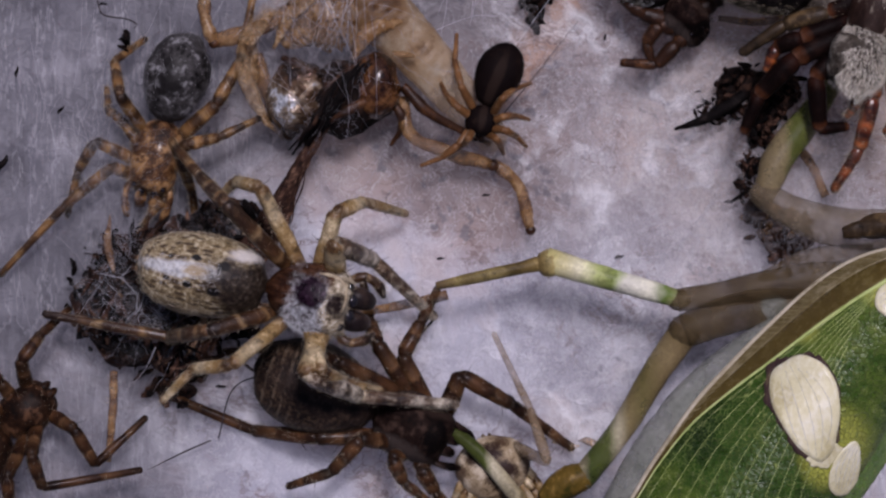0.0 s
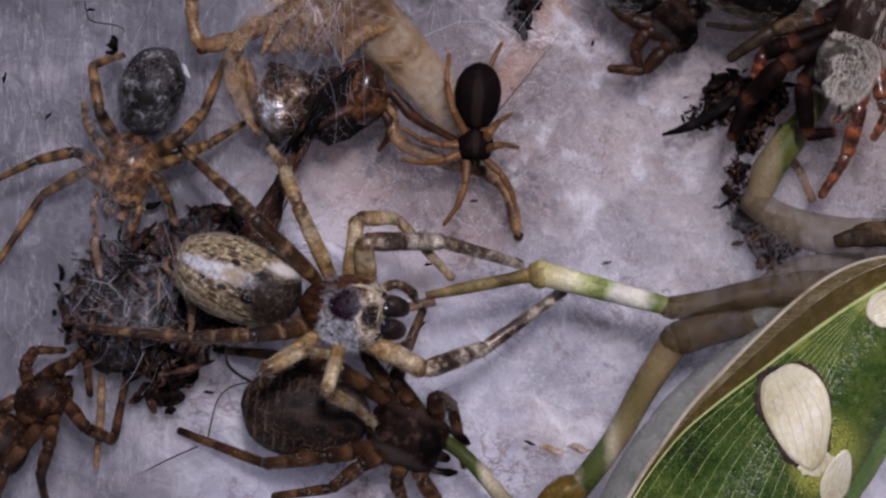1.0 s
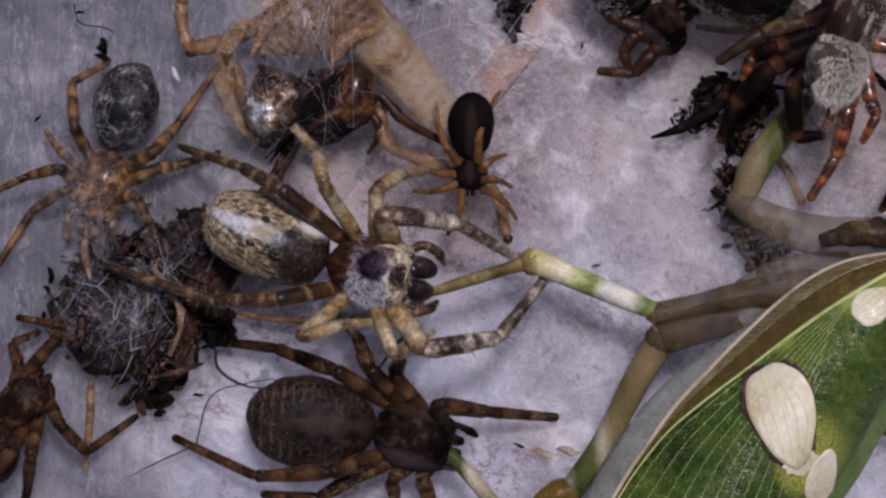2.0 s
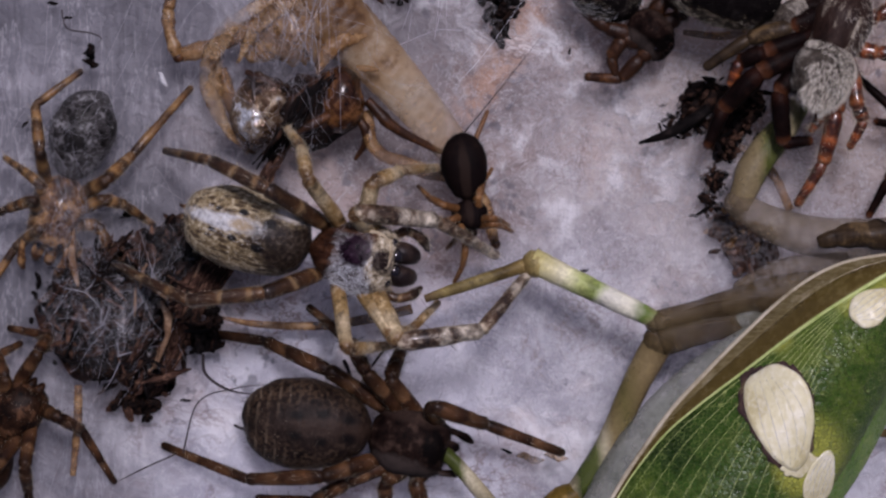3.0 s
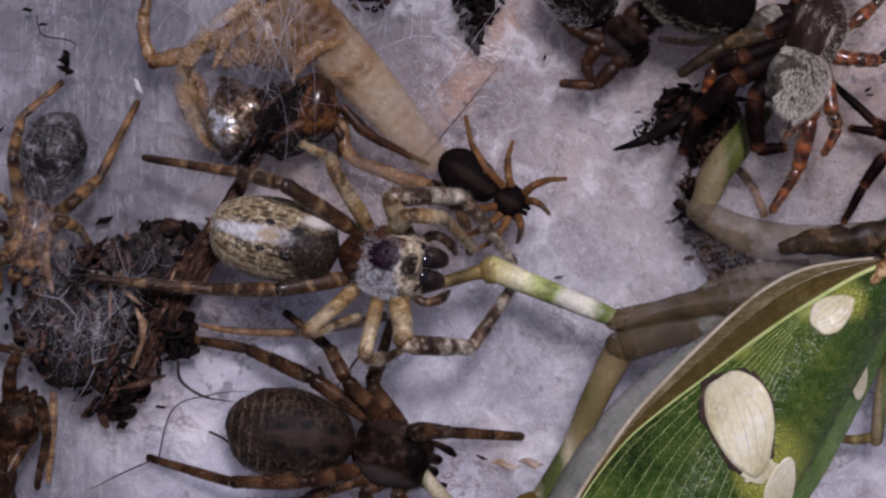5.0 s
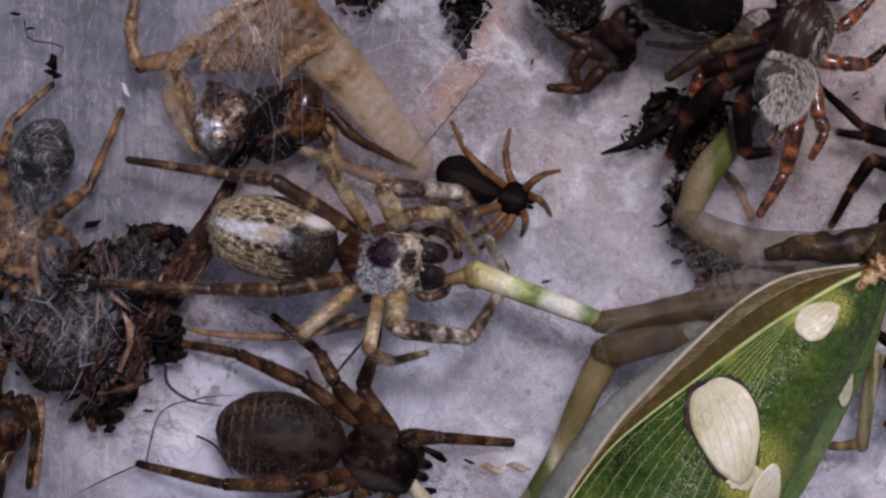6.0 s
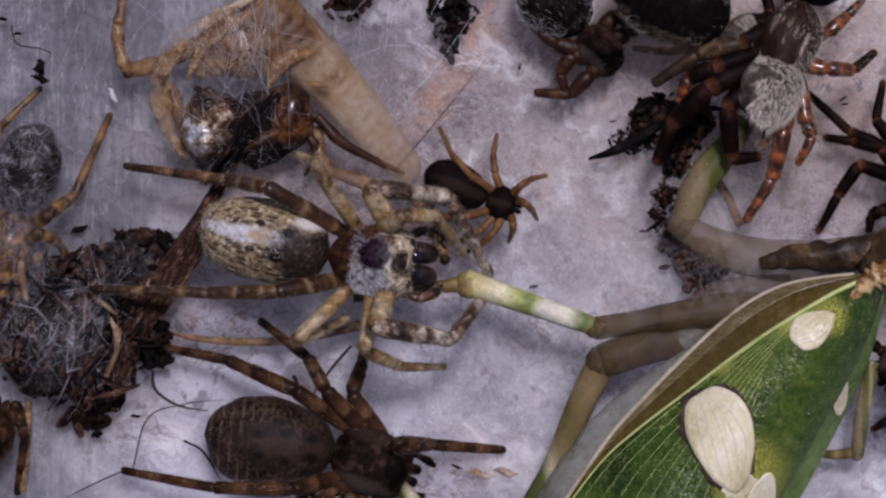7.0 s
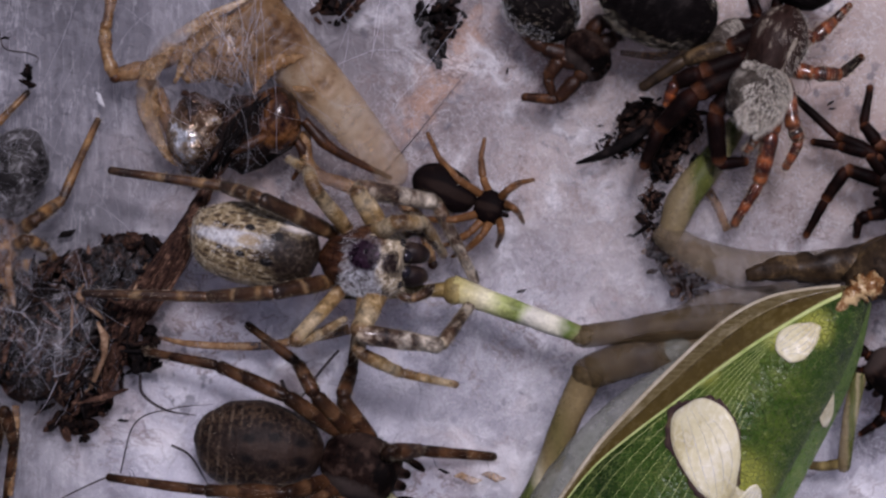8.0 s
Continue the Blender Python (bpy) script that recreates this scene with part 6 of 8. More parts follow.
red.leg(0.78, -1, [(0, (12.75, 5.87, 4), (12.96, 4.13, 3), (13.93, 4.22, 1))], 0.35, ["black_leg"] * 3, 40, fur="dark_hair", rise=0.5, low=0.6)
red.leg(0.62, -1, [(0, (12.09, 6.55, 4), (10.85, 5.3, 3), (10.35, 4.0, 2))], 0.40, ["black_leg"] * 3, 40, fur="dark_hair", rise=0.5, low=1.2)
red.leg(0.50, -1, [(0, (12.29, 7.23, 4), (11.41, 6.92, 3), (11.12, 6.1, 2))], 0.35, BLACKS, 40, fur="dark_hair", rise=0.5, low=1.2)
red.leg(0.30, -1, [(0, (13.2, 8.1, 4), (11.76, 7.73, 3), (10.29, 6.75, 2))], 0.37, ["black_leg", "mantis_thorax", "mantis_thorax"], 40, fur="dark_hair", rise=0.5, low=1.2)

black = Spider(
    "black_spider", "big black furry spider lying still above the red-legged one", "spiders in the nest",
    [(0, (9.3, 10.75, 3), (12.7, 8.65, 3.2), (13.5, 8.0, 3))], (4.3, 1.75, 1.3, 1.4, 0.8, 0.6), ["black_abdomen", "hairy_head", "black_leg"], hair="dark_hair")
black.abdomen(scaled(ABDOMEN, 1.1, 1.0), hair=[("dark_hair", 2160, 0.28, (0.9, 0, 0), 0.004, 95), ("buff_hair", 1500, 0.20, (1.6, 0, 0), 0.0035, 96, lambda p, n: n.z < 0.7), ("cream_hair", 500, 0.24, (1.4, 0, 0), 0.0035, 196, lambda p, n: n.z < 0.55)])
black.carapace(scaled(CARAPACE, 0.9, 0.7), hair=[("buff_hair", 360, 0.2, (0.5, 0, 0), 0.004, 97)])
for place, side, rows in ((0.2, 1, [(0, (14.51, 8.78, 4), (14.91, 9.43, 3), (15.11, 10.49, 2))]), (0.5, 1, [(0, (13.93, 8.39, 4), (14.32, 9.24, 3), (13.93, 10.49, 2))])):
    black.leg(place, side, rows, 0.3, hairs=50)

fringed = Spider(
    "fringed_spider", "dark spider with a white-fringed abdomen and curled brown legs", "spiders in the nest",
    [(0, (5.99, 10.81, 1.8), (7.85, 8.63, 1.9), (8.94, 7.6, 1.8))], (2.9, 1.25, 1.0, 1.6, 0.8, 0.6), ["black_abdomen", "brown_carapace", "russet"], hair="dark_hair")
fringed.abdomen(scaled(ABDOMEN, 0.85, 0.8), hair=[("white_hair", 1000, 0.24, (0.9, 0, 0), 0.005, 98, lambda p, n: abs(p.y) > 0.3 and n.z < 0.75), ("buff_hair", 600, 0.2, (1.2, 0, 0), 0.0035, 198), ("dark_hair", 756, 0.25, (0.9, 0, 0), 0.004, 99)])
fringed.carapace(scaled(CARAPACE, 0.66, 0.7), lumps=0.34, hair=[("dark_hair", 700, 0.2, (0.5, 0, 0.1), 0.004, 100)], extra=plain_face(0.07, 1.5, 0.5, palps=False))
for place, side, rows in ((0.3, -1, [(0, (6.96, 8.18, 2), (6.19, 8.86, 1.5), (5.61, 9.99, 1))]), (0.55, -1, [(0, (7.55, 7.84, 2), (7.08, 7.18, 1.5), (7.3, 6.52, 1))]),
                          (0.8, -1, [(0, (8.14, 7.15, 2), (7.47, 6.43, 1.5), (6.24, 6.52, 1))]), (0.3, 1, [(0, (9.02, 9.22, 2), (9.64, 8.96, 1.5), (9.83, 8.7, 1))]),
                          (0.6, 1, [(0, (9.42, 8.53, 2), (9.74, 8.96, 1.5), (9.87, 9.59, 1))])):
    fringed.leg(place, side, rows, 0.30, hairs=40, rise=0.5, low=0.6)

edge = Spider(
    "dark_spider", "dark brown spider with bent legs at the nest's rim", "spiders in the nest",
    [(0, (22.3, 3.6, 1.6), (20.3, 3.3, 1.7), (18.7, 3.0, 1.6))], (2.3, 1.1, 0.9, 1.6, 0.85, 0.7), ["brown_abdomen", "brown_carapace", "black_leg"], hair="dark_hair")
edge.abdomen(scaled(ABDOMEN, 0.8, 0.8))
edge.carapace(scaled(CARAPACE, 0.85, 0.8), hair=[("dark_hair", 468, 0.22, (0.5, 0, 0.1), 0.004, 101)], extra=plain_face(0.09, 1.5, 0.6, palps=False))
for place, side, rows in ((0.9, -1, [(0, (17.5, 3.98, 2.4), (16.8, 2.9, 1.5), (16.14, 1.62, 0.5))]), (0.72, -1, [(0, (18.3, 4.56, 2), (17.3, 4.8, 1.5), (16.34, 4.96, 1))]),
                          (0.5, -1, [(0, (18.6, 4.47, 3), (17.22, 5.15, 4), (15.6, 6.7, 4))]), (0.3, -1, [(0, (18.6, 4.9, 2), (18.1, 5.55, 1.5), (18.4, 6.92, 1))]),
                          (0.3, 1, [(0, (20.5, 1.6, 2), (21.3, 1.0, 1.5), (22.0, 0.5, 1))]), (0.55, 1, [(0, (19.4, 1.5, 2), (19.4, 0.4, 1.5), (20.1, -0.5, 1))]), (0.9, 1, [(0, (18.3, 2.4, 2), (17.95, 2.2, 1.5), (17.9, 1.6, 0.6))])):
    edge.leg(place, side, rows, 0.26, hairs=40, rise=0.5)

hidden = Spider(
    "crouched_spider", "dark crouched spider half under the mantis wing", "spiders in the nest",
    [(0, (21.07, -1.3, 1.6), (19.58, -2.48, 1.7), (18.51, -3.67, 1.6))], (2.0, 1.0, 0.8, 1.6, 0.8, 0.7), ["brown_abdomen", "brown_carapace", "black_leg"], hair="dark_hair")
hidden.abdomen(scaled(ABDOMEN, 0.7, 0.7))
hidden.carapace(scaled(CARAPACE, 0.8, 0.8), extra=plain_face(0.09, 1.5, 0.6, palps=False))
for place, side, rows in ((0.8, -1, [(0, (18.06, -3.06, 2), (17.54, -3.24, 1.5), (16.61, -3.1, 1))]), (0.5, -1, [(0, (18.26, -2.47, 2), (17.73, -2.09, 1.5), (17.21, -1.71, 1))]),
                          (0.8, 1, [(0, (18.85, -4.63, 2), (18.52, -4.95, 1.5), (18, -5.28, 1))]), (0.5, 1, [(0, (19.43, -4.43, 2), (20.1, -5.25, 1.5), (20.38, -6.07, 1))])):
    hidden.leg(place, side, rows, 0.22, hairs=30)

# ---- the mantis ----
SWAY = [
    (0, -0.16, 0.01),
    (0.5, -0.12, 0.01),
    (1, -0.03, -0.08),
    (1.5, -0.29, -0.03),
    (3, 0.22, 0.19),
    (3.5, -0.08, 0.23),
    (4, -0.01, 0.24),
    (5.5, -0.3, 0.16),
    (6, -0.28, 0.12),
    (6.5, -0.22, 0.11),
    (7, 0, 0),
    (7.5, -0.05, 0),
    (8, -0.03, -0.24)]
mantis = thing("mantis", "green jewelled mantis with cream-spotted wings and banded legs", "mantis", (0, 0, 0))
mantis_at = lambda t: Vector((np.interp(t, [r[0] for r in SWAY], [r[1] for r in SWAY]), np.interp(t, [r[0] for r in SWAY], [r[2] for r in SWAY]), 0))
KEYED.append((mantis, [(r[0], Matrix.Translation(Vector((r[1], r[2], 0)) * MM)) for r in SWAY]))
W_BASE, W_TIP = Vector((17.65, -0.08, 5)), Vector((3.9, -17.87, 3.8))
W_AXIS = (W_TIP - W_BASE)
W_LONG = W_AXIS.length
W_AXIS.normalize()
W_LEFT = Vector((0, 0, 1)).cross(W_AXIS).normalized() * -1


def wing_width(s, rows):
    return float(np.interp(s, [r[0] for r in rows], [r[1] for r in rows]))


def smooth_rows(rows):
    """The same outline with its corners rounded off."""
    xs = np.linspace(0, 1, 61)
    y = np.interp(xs, [r[0] for r in rows], [r[1] for r in rows])
    for _ in range(3):
        y[1:-1] = (y[:-2] + 2 * y[1:-1] + y[2:]) / 4
    return list(zip(xs, y))


OUTER = smooth_rows([(0, 0.5), (0.024, 1.1), (0.08, 2.35), (0.14, 2.98), (0.2, 3.3), (0.3, 3.63), (0.42, 3.9), (0.54, 3.75), (0.7, 3.25), (0.85, 2.4), (0.95, 1.5), (1, 0.2)])
SEAM = smooth_rows([(0, 0.3), (0.044, 0.92), (0.1425, 1.82), (0.22, 2.35), (0.3, 2.78), (0.36, 3.15), (0.45, 3.6), (0.54, 3.6), (0.7, 3.15), (0.85, 2.3), (0.95, 1.4), (1, 0.1)])
INNER = smooth_rows([(0, 0.35), (0.075, 0.95), (0.14, 1.26), (0.22, 1.5), (0.315, 1.88), (0.4, 2.05), (0.6, 2.1), (0.8, 1.7), (0.93, 1.0), (1, 0.1)])


def wing_point(s, v, lift=0.0):
    """A place on the wing: s along it, v millimetres to the leading side."""
    lead, trail = wing_width(s, OUTER), wing_width(s, INNER)
    mid = (lead - trail) * 0.35
    span = lead + trail
    arch = 1.7 * (1 - (2 * (v - mid) / span) ** 2) * min(1, span / 4)
    p = W_BASE + W_AXIS * (s * W_LONG) + W_LEFT * v
    p.z = W_BASE.z + (W_TIP.z - W_BASE.z) * s + arch + lift + 0.05 * noise.noise(p * 0.5)
    return p


def wing_strip(low, high, lift, rows=70, cols=22, thick=0.06):
    bm = bmesh.new()
    grid = []
    for i in range(rows + 1):
        s = i / rows
        a, b = low(s), high(s)
        grid.append([wing_point(s, a + (b - a) * j / cols, lift) for j in range(cols + 1)])
    top = [[bm.verts.new(p) for p in row] for row in grid]
    bot = [[bm.verts.new(p - Vector((0, 0, thick))) for p in row] for row in grid]
    for i in range(rows):
        for j in range(cols):
            bm.faces.new((top[i][j], top[i + 1][j], top[i + 1][j + 1], top[i][j + 1]))
            bm.faces.new((bot[i][j], bot[i][j + 1], bot[i + 1][j + 1], bot[i + 1][j]))
    for i in range(rows):
        for j in (0, cols):
            bm.faces.new((top[i][j], bot[i][j], bot[i + 1][j], top[i + 1][j]))
    bmesh.ops.recalc_face_normals(bm, faces=bm.faces)
    return bm


def wing_disc(s0, v0, turn, a, b, lift, egg=0.15, ring=None, wob=0.05, seed=0, jag=0.0):
    """An egg-shaped patch on the wing, or a ring round it."""
    bm = bmesh.new()
    n, rows = 96, []
    levels = np.linspace(0.0, 1.0, 9) if ring is None else ring
    for r in levels:
        row = []
        for k in range(n):
            t = 2 * math.pi * k / n
            w = 1 + wob * noise.noise(Vector((math.cos(t) * 2 + seed, math.sin(t) * 2, seed)))
            if ring is not None:
                u = Vector((math.cos(t), math.sin(t), 0))
                gate = min(1.0, max(0.0, 0.65 + 1.6 * noise.noise(u * 1.3 + Vector((seed, 2, 0)))))
                w = (1 + wob * noise.noise(Vector((math.cos(t) * 2 + seed - 3, math.sin(t) * 2, seed - 3)))) * (1 + jag * (r - levels[0]) / (levels[-1] - levels[0]) * gate * (0.8 + 0.9 * noise.noise(u * 9 + Vector((0, seed, 0)))))
            x = a * r * math.cos(t) * w
            y = b * r * math.sin(t) * w * (1 - egg * math.cos(t))
            du, dv = x * math.cos(turn) - y * math.sin(turn), x * math.sin(turn) + y * math.cos(turn)
            row.append(bm.verts.new(wing_point(s0 + du / W_LONG, v0 + dv, lift)))
        rows.append(row)
    for p, q in zip(rows, rows[1:]):
        for k in range(n):
            bm.faces.new((p[k], q[k], q[(k + 1) % n], p[(k + 1) % n]))
    bmesh.ops.remove_doubles(bm, verts=bm.verts, dist=1e-5)
    bmesh.ops.recalc_face_normals(bm, faces=bm.faces)
    for f in bm.faces:
        if f.normal.z < 0:
            f.normal_flip()
    ext = bmesh.ops.extrude_face_region(bm, geom=list(bm.faces))
    for v in [g for g in ext["geom"] if isinstance(g, bmesh.types.BMVert)]:
        v.co.z += 0.02
    return bm


def build_wings():
    seam = lambda s: wing_width(s, SEAM)
    under = part("hind_wing", wing_strip(lambda s: -wing_width(s, INNER) - 0.75 * math.sin(math.pi * min(1, s * 1.6 + 0.05)) ** 0.7, lambda s: 0.2, -0.45), M["underwing"], mantis, "pale green wing folded beneath")
    patch = wing_disc(0.165, -1.42, 2.5, 0.75, 0.28, -0.36, seed=5)
    part("cream_patch", patch, M["cream"], under)
    wing = part("wing", wing_strip(lambda s: -wing_width(s, INNER), seam, 0.0), M["wing"], mantis, "leaf-green netted wing")
    split = lambda s: seam(s) + 0.62 * (wing_width(s, OUTER) - seam(s))
    part("wing_margin", wing_strip(seam, split, -0.03, cols=6), M["rim"], mantis, "brown translucent inner margin")
    rim = part("wing_rim", wing_strip(split, lambda s: wing_width(s, OUTER), -0.035, cols=6), M["rim_pale"], mantis, "pale translucent wing margin")
    bm = bmesh.new()
    tube(bm, [wing_point(s, wing_width(s, OUTER), -0.02) for s in np.linspace(0.01, 0.99, 30)], [0.06, 0.085, 0.075, 0.05], 10, 90)
    part("rim_edge", bm, M["rim_cream"], rim, "pale raised edge")
    bm = bmesh.new()
    tube(bm, [wing_point(s, wing_width(s, SEAM), 0.03) for s in np.linspace(0.01, 0.97, 30)], [0.08, 0.045, 0.018, 0.012], 8, 90)
    part("vein", bm, M["lime"], wing)
    vein_rnd = random.Random(12)
    for k in range(78):
        s = 0.05 + 0.006 * k + vein_rnd.uniform(-0.002, 0.002)
        a, b = wing_width(s, SEAM), wing_width(s + 0.016, OUTER)
        start = vein_rnd.uniform(0.42, 0.7)
        bm = bmesh.new()
        tube(bm, [wing_point(s + 0.016 * f, a + (b - a) * (start + (0.97 - start) * f), -0.012) for f in (0, 0.5, 1)], [0.003, 0.010 * vein_rnd.uniform(0.5, 1.5), 0.010], 4, 7)
        part("cross_vein", bm, M["rim_vein"], rim)
    for k in range(11):
        f = 0.05 + 0.09 * k
        bm = bmesh.new()
        pts = []
        for s in np.linspace(0.06 + 0.02 * (10 - k), 0.93, 22):
            a, b = -wing_width(s, INNER), wing_width(s, SEAM)
            lean = min(1.0, (s - 0.02) * 1.9)
            pts.append(wing_point(s, a + (b - a) * (1 - (1 - f) * lean), 0.012))
        tube(bm, pts, [0.010, 0.007, 0.005], 5, 60)
        part("vein", bm, M["lime"], wing)
    for s0, v0, turn, a, b, egg, seed in ((0.33, 0.92, -0.93, 1.82, 1.05, 0.34, 1.0), (0.115, 0.88, 0.30, 0.84, 0.56, -0.35, 2.0), (0.364, -1.38, 2.75, 0.98, 0.52, 0.3, 3.0)):
        if seed == 1.0:
            part("dark_outline", wing_disc(s0, v0, turn, a, b, 0.026, egg, np.array([0.9, 0.95, 1.0]), 0.05, seed + 3, 0.17 / b ** 0.5), M["dark_edge"], wing)
        spot = part("cream_patch", wing_disc(s0, v0, turn, a, b, 0.044, egg, seed=seed), M["cream"], wing, "cream oval patch" + (" with a ragged dark outline" if seed == 1.0 else " without an outline"))
        for k in range(-2, 3):
            bm = bmesh.new()
            pts = []
            for f in np.linspace(-0.85, 0.85, 8):
                x, y = a * f * (1 - 0.08 * abs(k)), b * 0.34 * k * (1 - f * f * 0.6) + 0.12 * a * f * f
                pts.append(wing_point(s0 + (x * math.cos(turn) - y * math.sin(turn)) / W_LONG, v0 + x * math.sin(turn) + y * math.cos(turn), 0.066))
            tube(bm, pts, [0.006, 0.011, 0.006], 4, 16)
            part("patch_vein", bm, M["flake"], spot)
    part("cream_patch", wing_disc(0.368, -0.52, 0.6, 0.62, 0.40, 0.036, 0.0, wob=0.3, seed=8), M["cream"], wing, "narrow cream bridge between two spots")
    bm = bmesh.new()
    tube(bm, [wing_point(-0.030, -0.25, -0.3), wing_point(-0.012, 0.10, -0.05), wing_point(0.012, 0.25, 0.0), wing_point(0.045, 0.45, 0.0)], [0.25, 0.46, 0.40, 0.26, 0.08], 16, 34, 0.7, 0.9, 4)
    part("wing_joint", bm, M["orange_joint"], mantis, "orange-brown wing hinge")


build_wings()


def mantis_body():
    bm = bmesh.new()
    pts = []
    for s in np.linspace(0.14, 0.95, 10):
        p = W_BASE + W_AXIS * (s * W_LONG) + W_LEFT * (wing_width(s, OUTER) - 1.6 + 1.1 * math.sin(math.pi * s))
        p.z = 2.9
        pts.append(p)
    tube(bm, pts, [0.25, 0.8, 1.15, 1.3, 1.35, 1.3, 1.1, 0.7, 0.2], 20, 60, 0.7, 0.06, 3)
    part("belly", bm, M["mantis_body"], mantis, "grey-green translucent abdomen")
    bm = bmesh.new()
    tube(bm, [(17.37, 0.06, 3.9), (18.54, 0.78, 4.1), (19.84, 1.45, 4.4), (22.5, 2.6, 4.6)], [0.5, 1.0, 1.1, 1.0, 0.9], 14, 24, 0.8, 0.12, 6)
    part("thorax", bm, M["mantis_thorax"], mantis, "dark brown thorax")
    bm = bmesh.new()
    tube(bm, [(13.9, 0.55, 3.2), (15.2, 0.78, 3.4), (17.0, 0.85, 3.6), (19.8, 1.6, 3.9)], [0.20, 0.40, 0.50, 0.62, 0.7], 14, 30, 0.8, 0.35, 9)
    part("coxa", bm, M["mantis_thorax"], mantis, "dark brown rough base of the leg")
    bm = bmesh.new()
    ball(bm, (11.51, -2.01, 2.9), 0.55, (1.2, 0.9, 0.7))
    part("hip_joint", bm, M["mantis_body"], mantis, "pale grey joint")


mantis_body()


def mantis_leg(points, radii, material, name="leg", label="", parent=None, knob=0.0, seed=0):
    bm = bmesh.new()
    tube(bm, points, radii, 14, 30, 0.9, 0.05, seed)
    if name == "leg":
        ball(bm, points[-1], radii[-1] * 0.97, (1, 1, 0.9))
    return part(name, bm, M[material], parent or mantis, label)


thigh = mantis_leg([(19.88, 1.36, 2.9), (17.38, 0.83, 2.7), (15.05, 0.64, 2.6), (12.91, 0.97, 2.5), (11.16, 1.89, 2.4)], [0.50, 0.70, 0.72, 0.66, 0.44], "mantis_far", "leg", "pale olive translucent thigh", seed=1)
mantis_leg([(11.23, 1.75, 2.4), (11.86, 3.22, 2.2), (12.95, 4.64, 2), (14.05, 6.28, 1.8)], [0.38, 0.55, 0.56, 0.42, 0.32], "mantis_shank", "shank", "banded green shank", thigh, seed=2)
hind_thigh = mantis_leg([(13.09, -1.86, 2.6), (10.55, -2.16, 2.6), (8.5, -2.84, 2.6)], [0.5, 0.66, 0.66, 0.60], "mantis_thigh", "leg", "olive translucent thigh", seed=3)
hind_shank = mantis_leg([(8.57, -2.81, 2.5), (7.44, -4.26, 2.3), (6.23, -6.1, 2.1), (4.67, -7.88, 1.9)], [0.54, 0.50, 0.46, 0.43, 0.44], "hind_shank", "shank", "banded green shank", hind_thigh, seed=4)
hind_knee = mantis_leg([(4.9, -7.68, 1.9), (4.08, -7.98, 1.9), (3.33, -8.48, 1.8)], [0.46, 0.58, 0.50, 0.3], "knee", "knee", "olive-brown knee", hind_thigh, seed=5)
mantis_leg([(15.09, -0.11, 2.2), (12.93, -0.4, 2.2), (11.28, -0.99, 2.1)], [0.3, 0.42, 0.38, 0.2], "mantis_far", "leg", "pale thigh", seed=6)
mantis_leg([(0.16, -6.16, 1.3), (1.35, -7.05, 1.7), (2.74, -8.65, 1.8), (3.93, -10.23, 1.8)], [0.22, 0.26, 0.28, 0.3], "banded_foot", "foot", "green and tan banded foot", seed=7)
back = mantis_leg([(18.02, -2.88, 1.6), (17.69, -4.46, 1.5), (17.5, -6.15, 1.3)], [0.28, 0.27, 0.24], "mantis_shank", "leg", "thin green hind leg", seed=8)
mantis_leg([(17.5, -6.05, 1.3), (16.71, -6.17, 1), (15.8, -6.04, 0.8)], [0.20, 0.17, 0.12], "mantis_foot", "foot", "", back, seed=9)

SWING = [(0, 3.0), (1.5, 5.5), (3, 9.5), (5.5, 10.5), (8, 12.5)]
BEND = Matrix.Translation(Vector((8.5, -2.85, 0)) * MM)
for ob in (hind_shank, hind_knee):
    KEYED.append((ob, [(t, BEND @ Matrix.Rotation(radians(a), 4, "Z") @ BEND.inverted()) for t, a in SWING]))

# the front leg that the jumping spider pulls: hip, knee, ankle, toe over time
PULLED = [
    (0, (8.14, -1.77, 3), (3.33, -0.33, 3), (-2.51, -1.77, 3)), (0.5, (8.2, -1.74, 3), (3.51, -0.11, 3), (-1.41, -1.43, 3)), (1, (8.37, -1.82, 3), (3.66, -0.59, 3), (-0.72, -1.53, 3)),
    (1.5, (8.31, -1.84, 3), (4.07, -0.34, 3), (0.24, -1.21, 3)), (3, (8.52, -2.06, 3), (3.85, 0.32, 3), (-0.29, -1.53, 3)), (3.5, (8.41, -1.95, 3), (3.81, 0.11, 3), (0.21, -1.11, 3)),
    (4, (8.39, -1.91, 3), (4.05, 0.04, 3), (0.25, -1.33, 3)), (5.5, (8.2, -1.65, 3), (3.97, -0.07, 3), (1.09, -0.56, 3)), (6.5, (8.23, -1.64, 3), (3.97, -0.12, 3), (1.15, -0.59, 3)), (8, (8.32, -1.81, 3), (3.77, -0.14, 3), (1.04, -0.33, 3))]
HIP = (13.95, -0.88, 2.8)


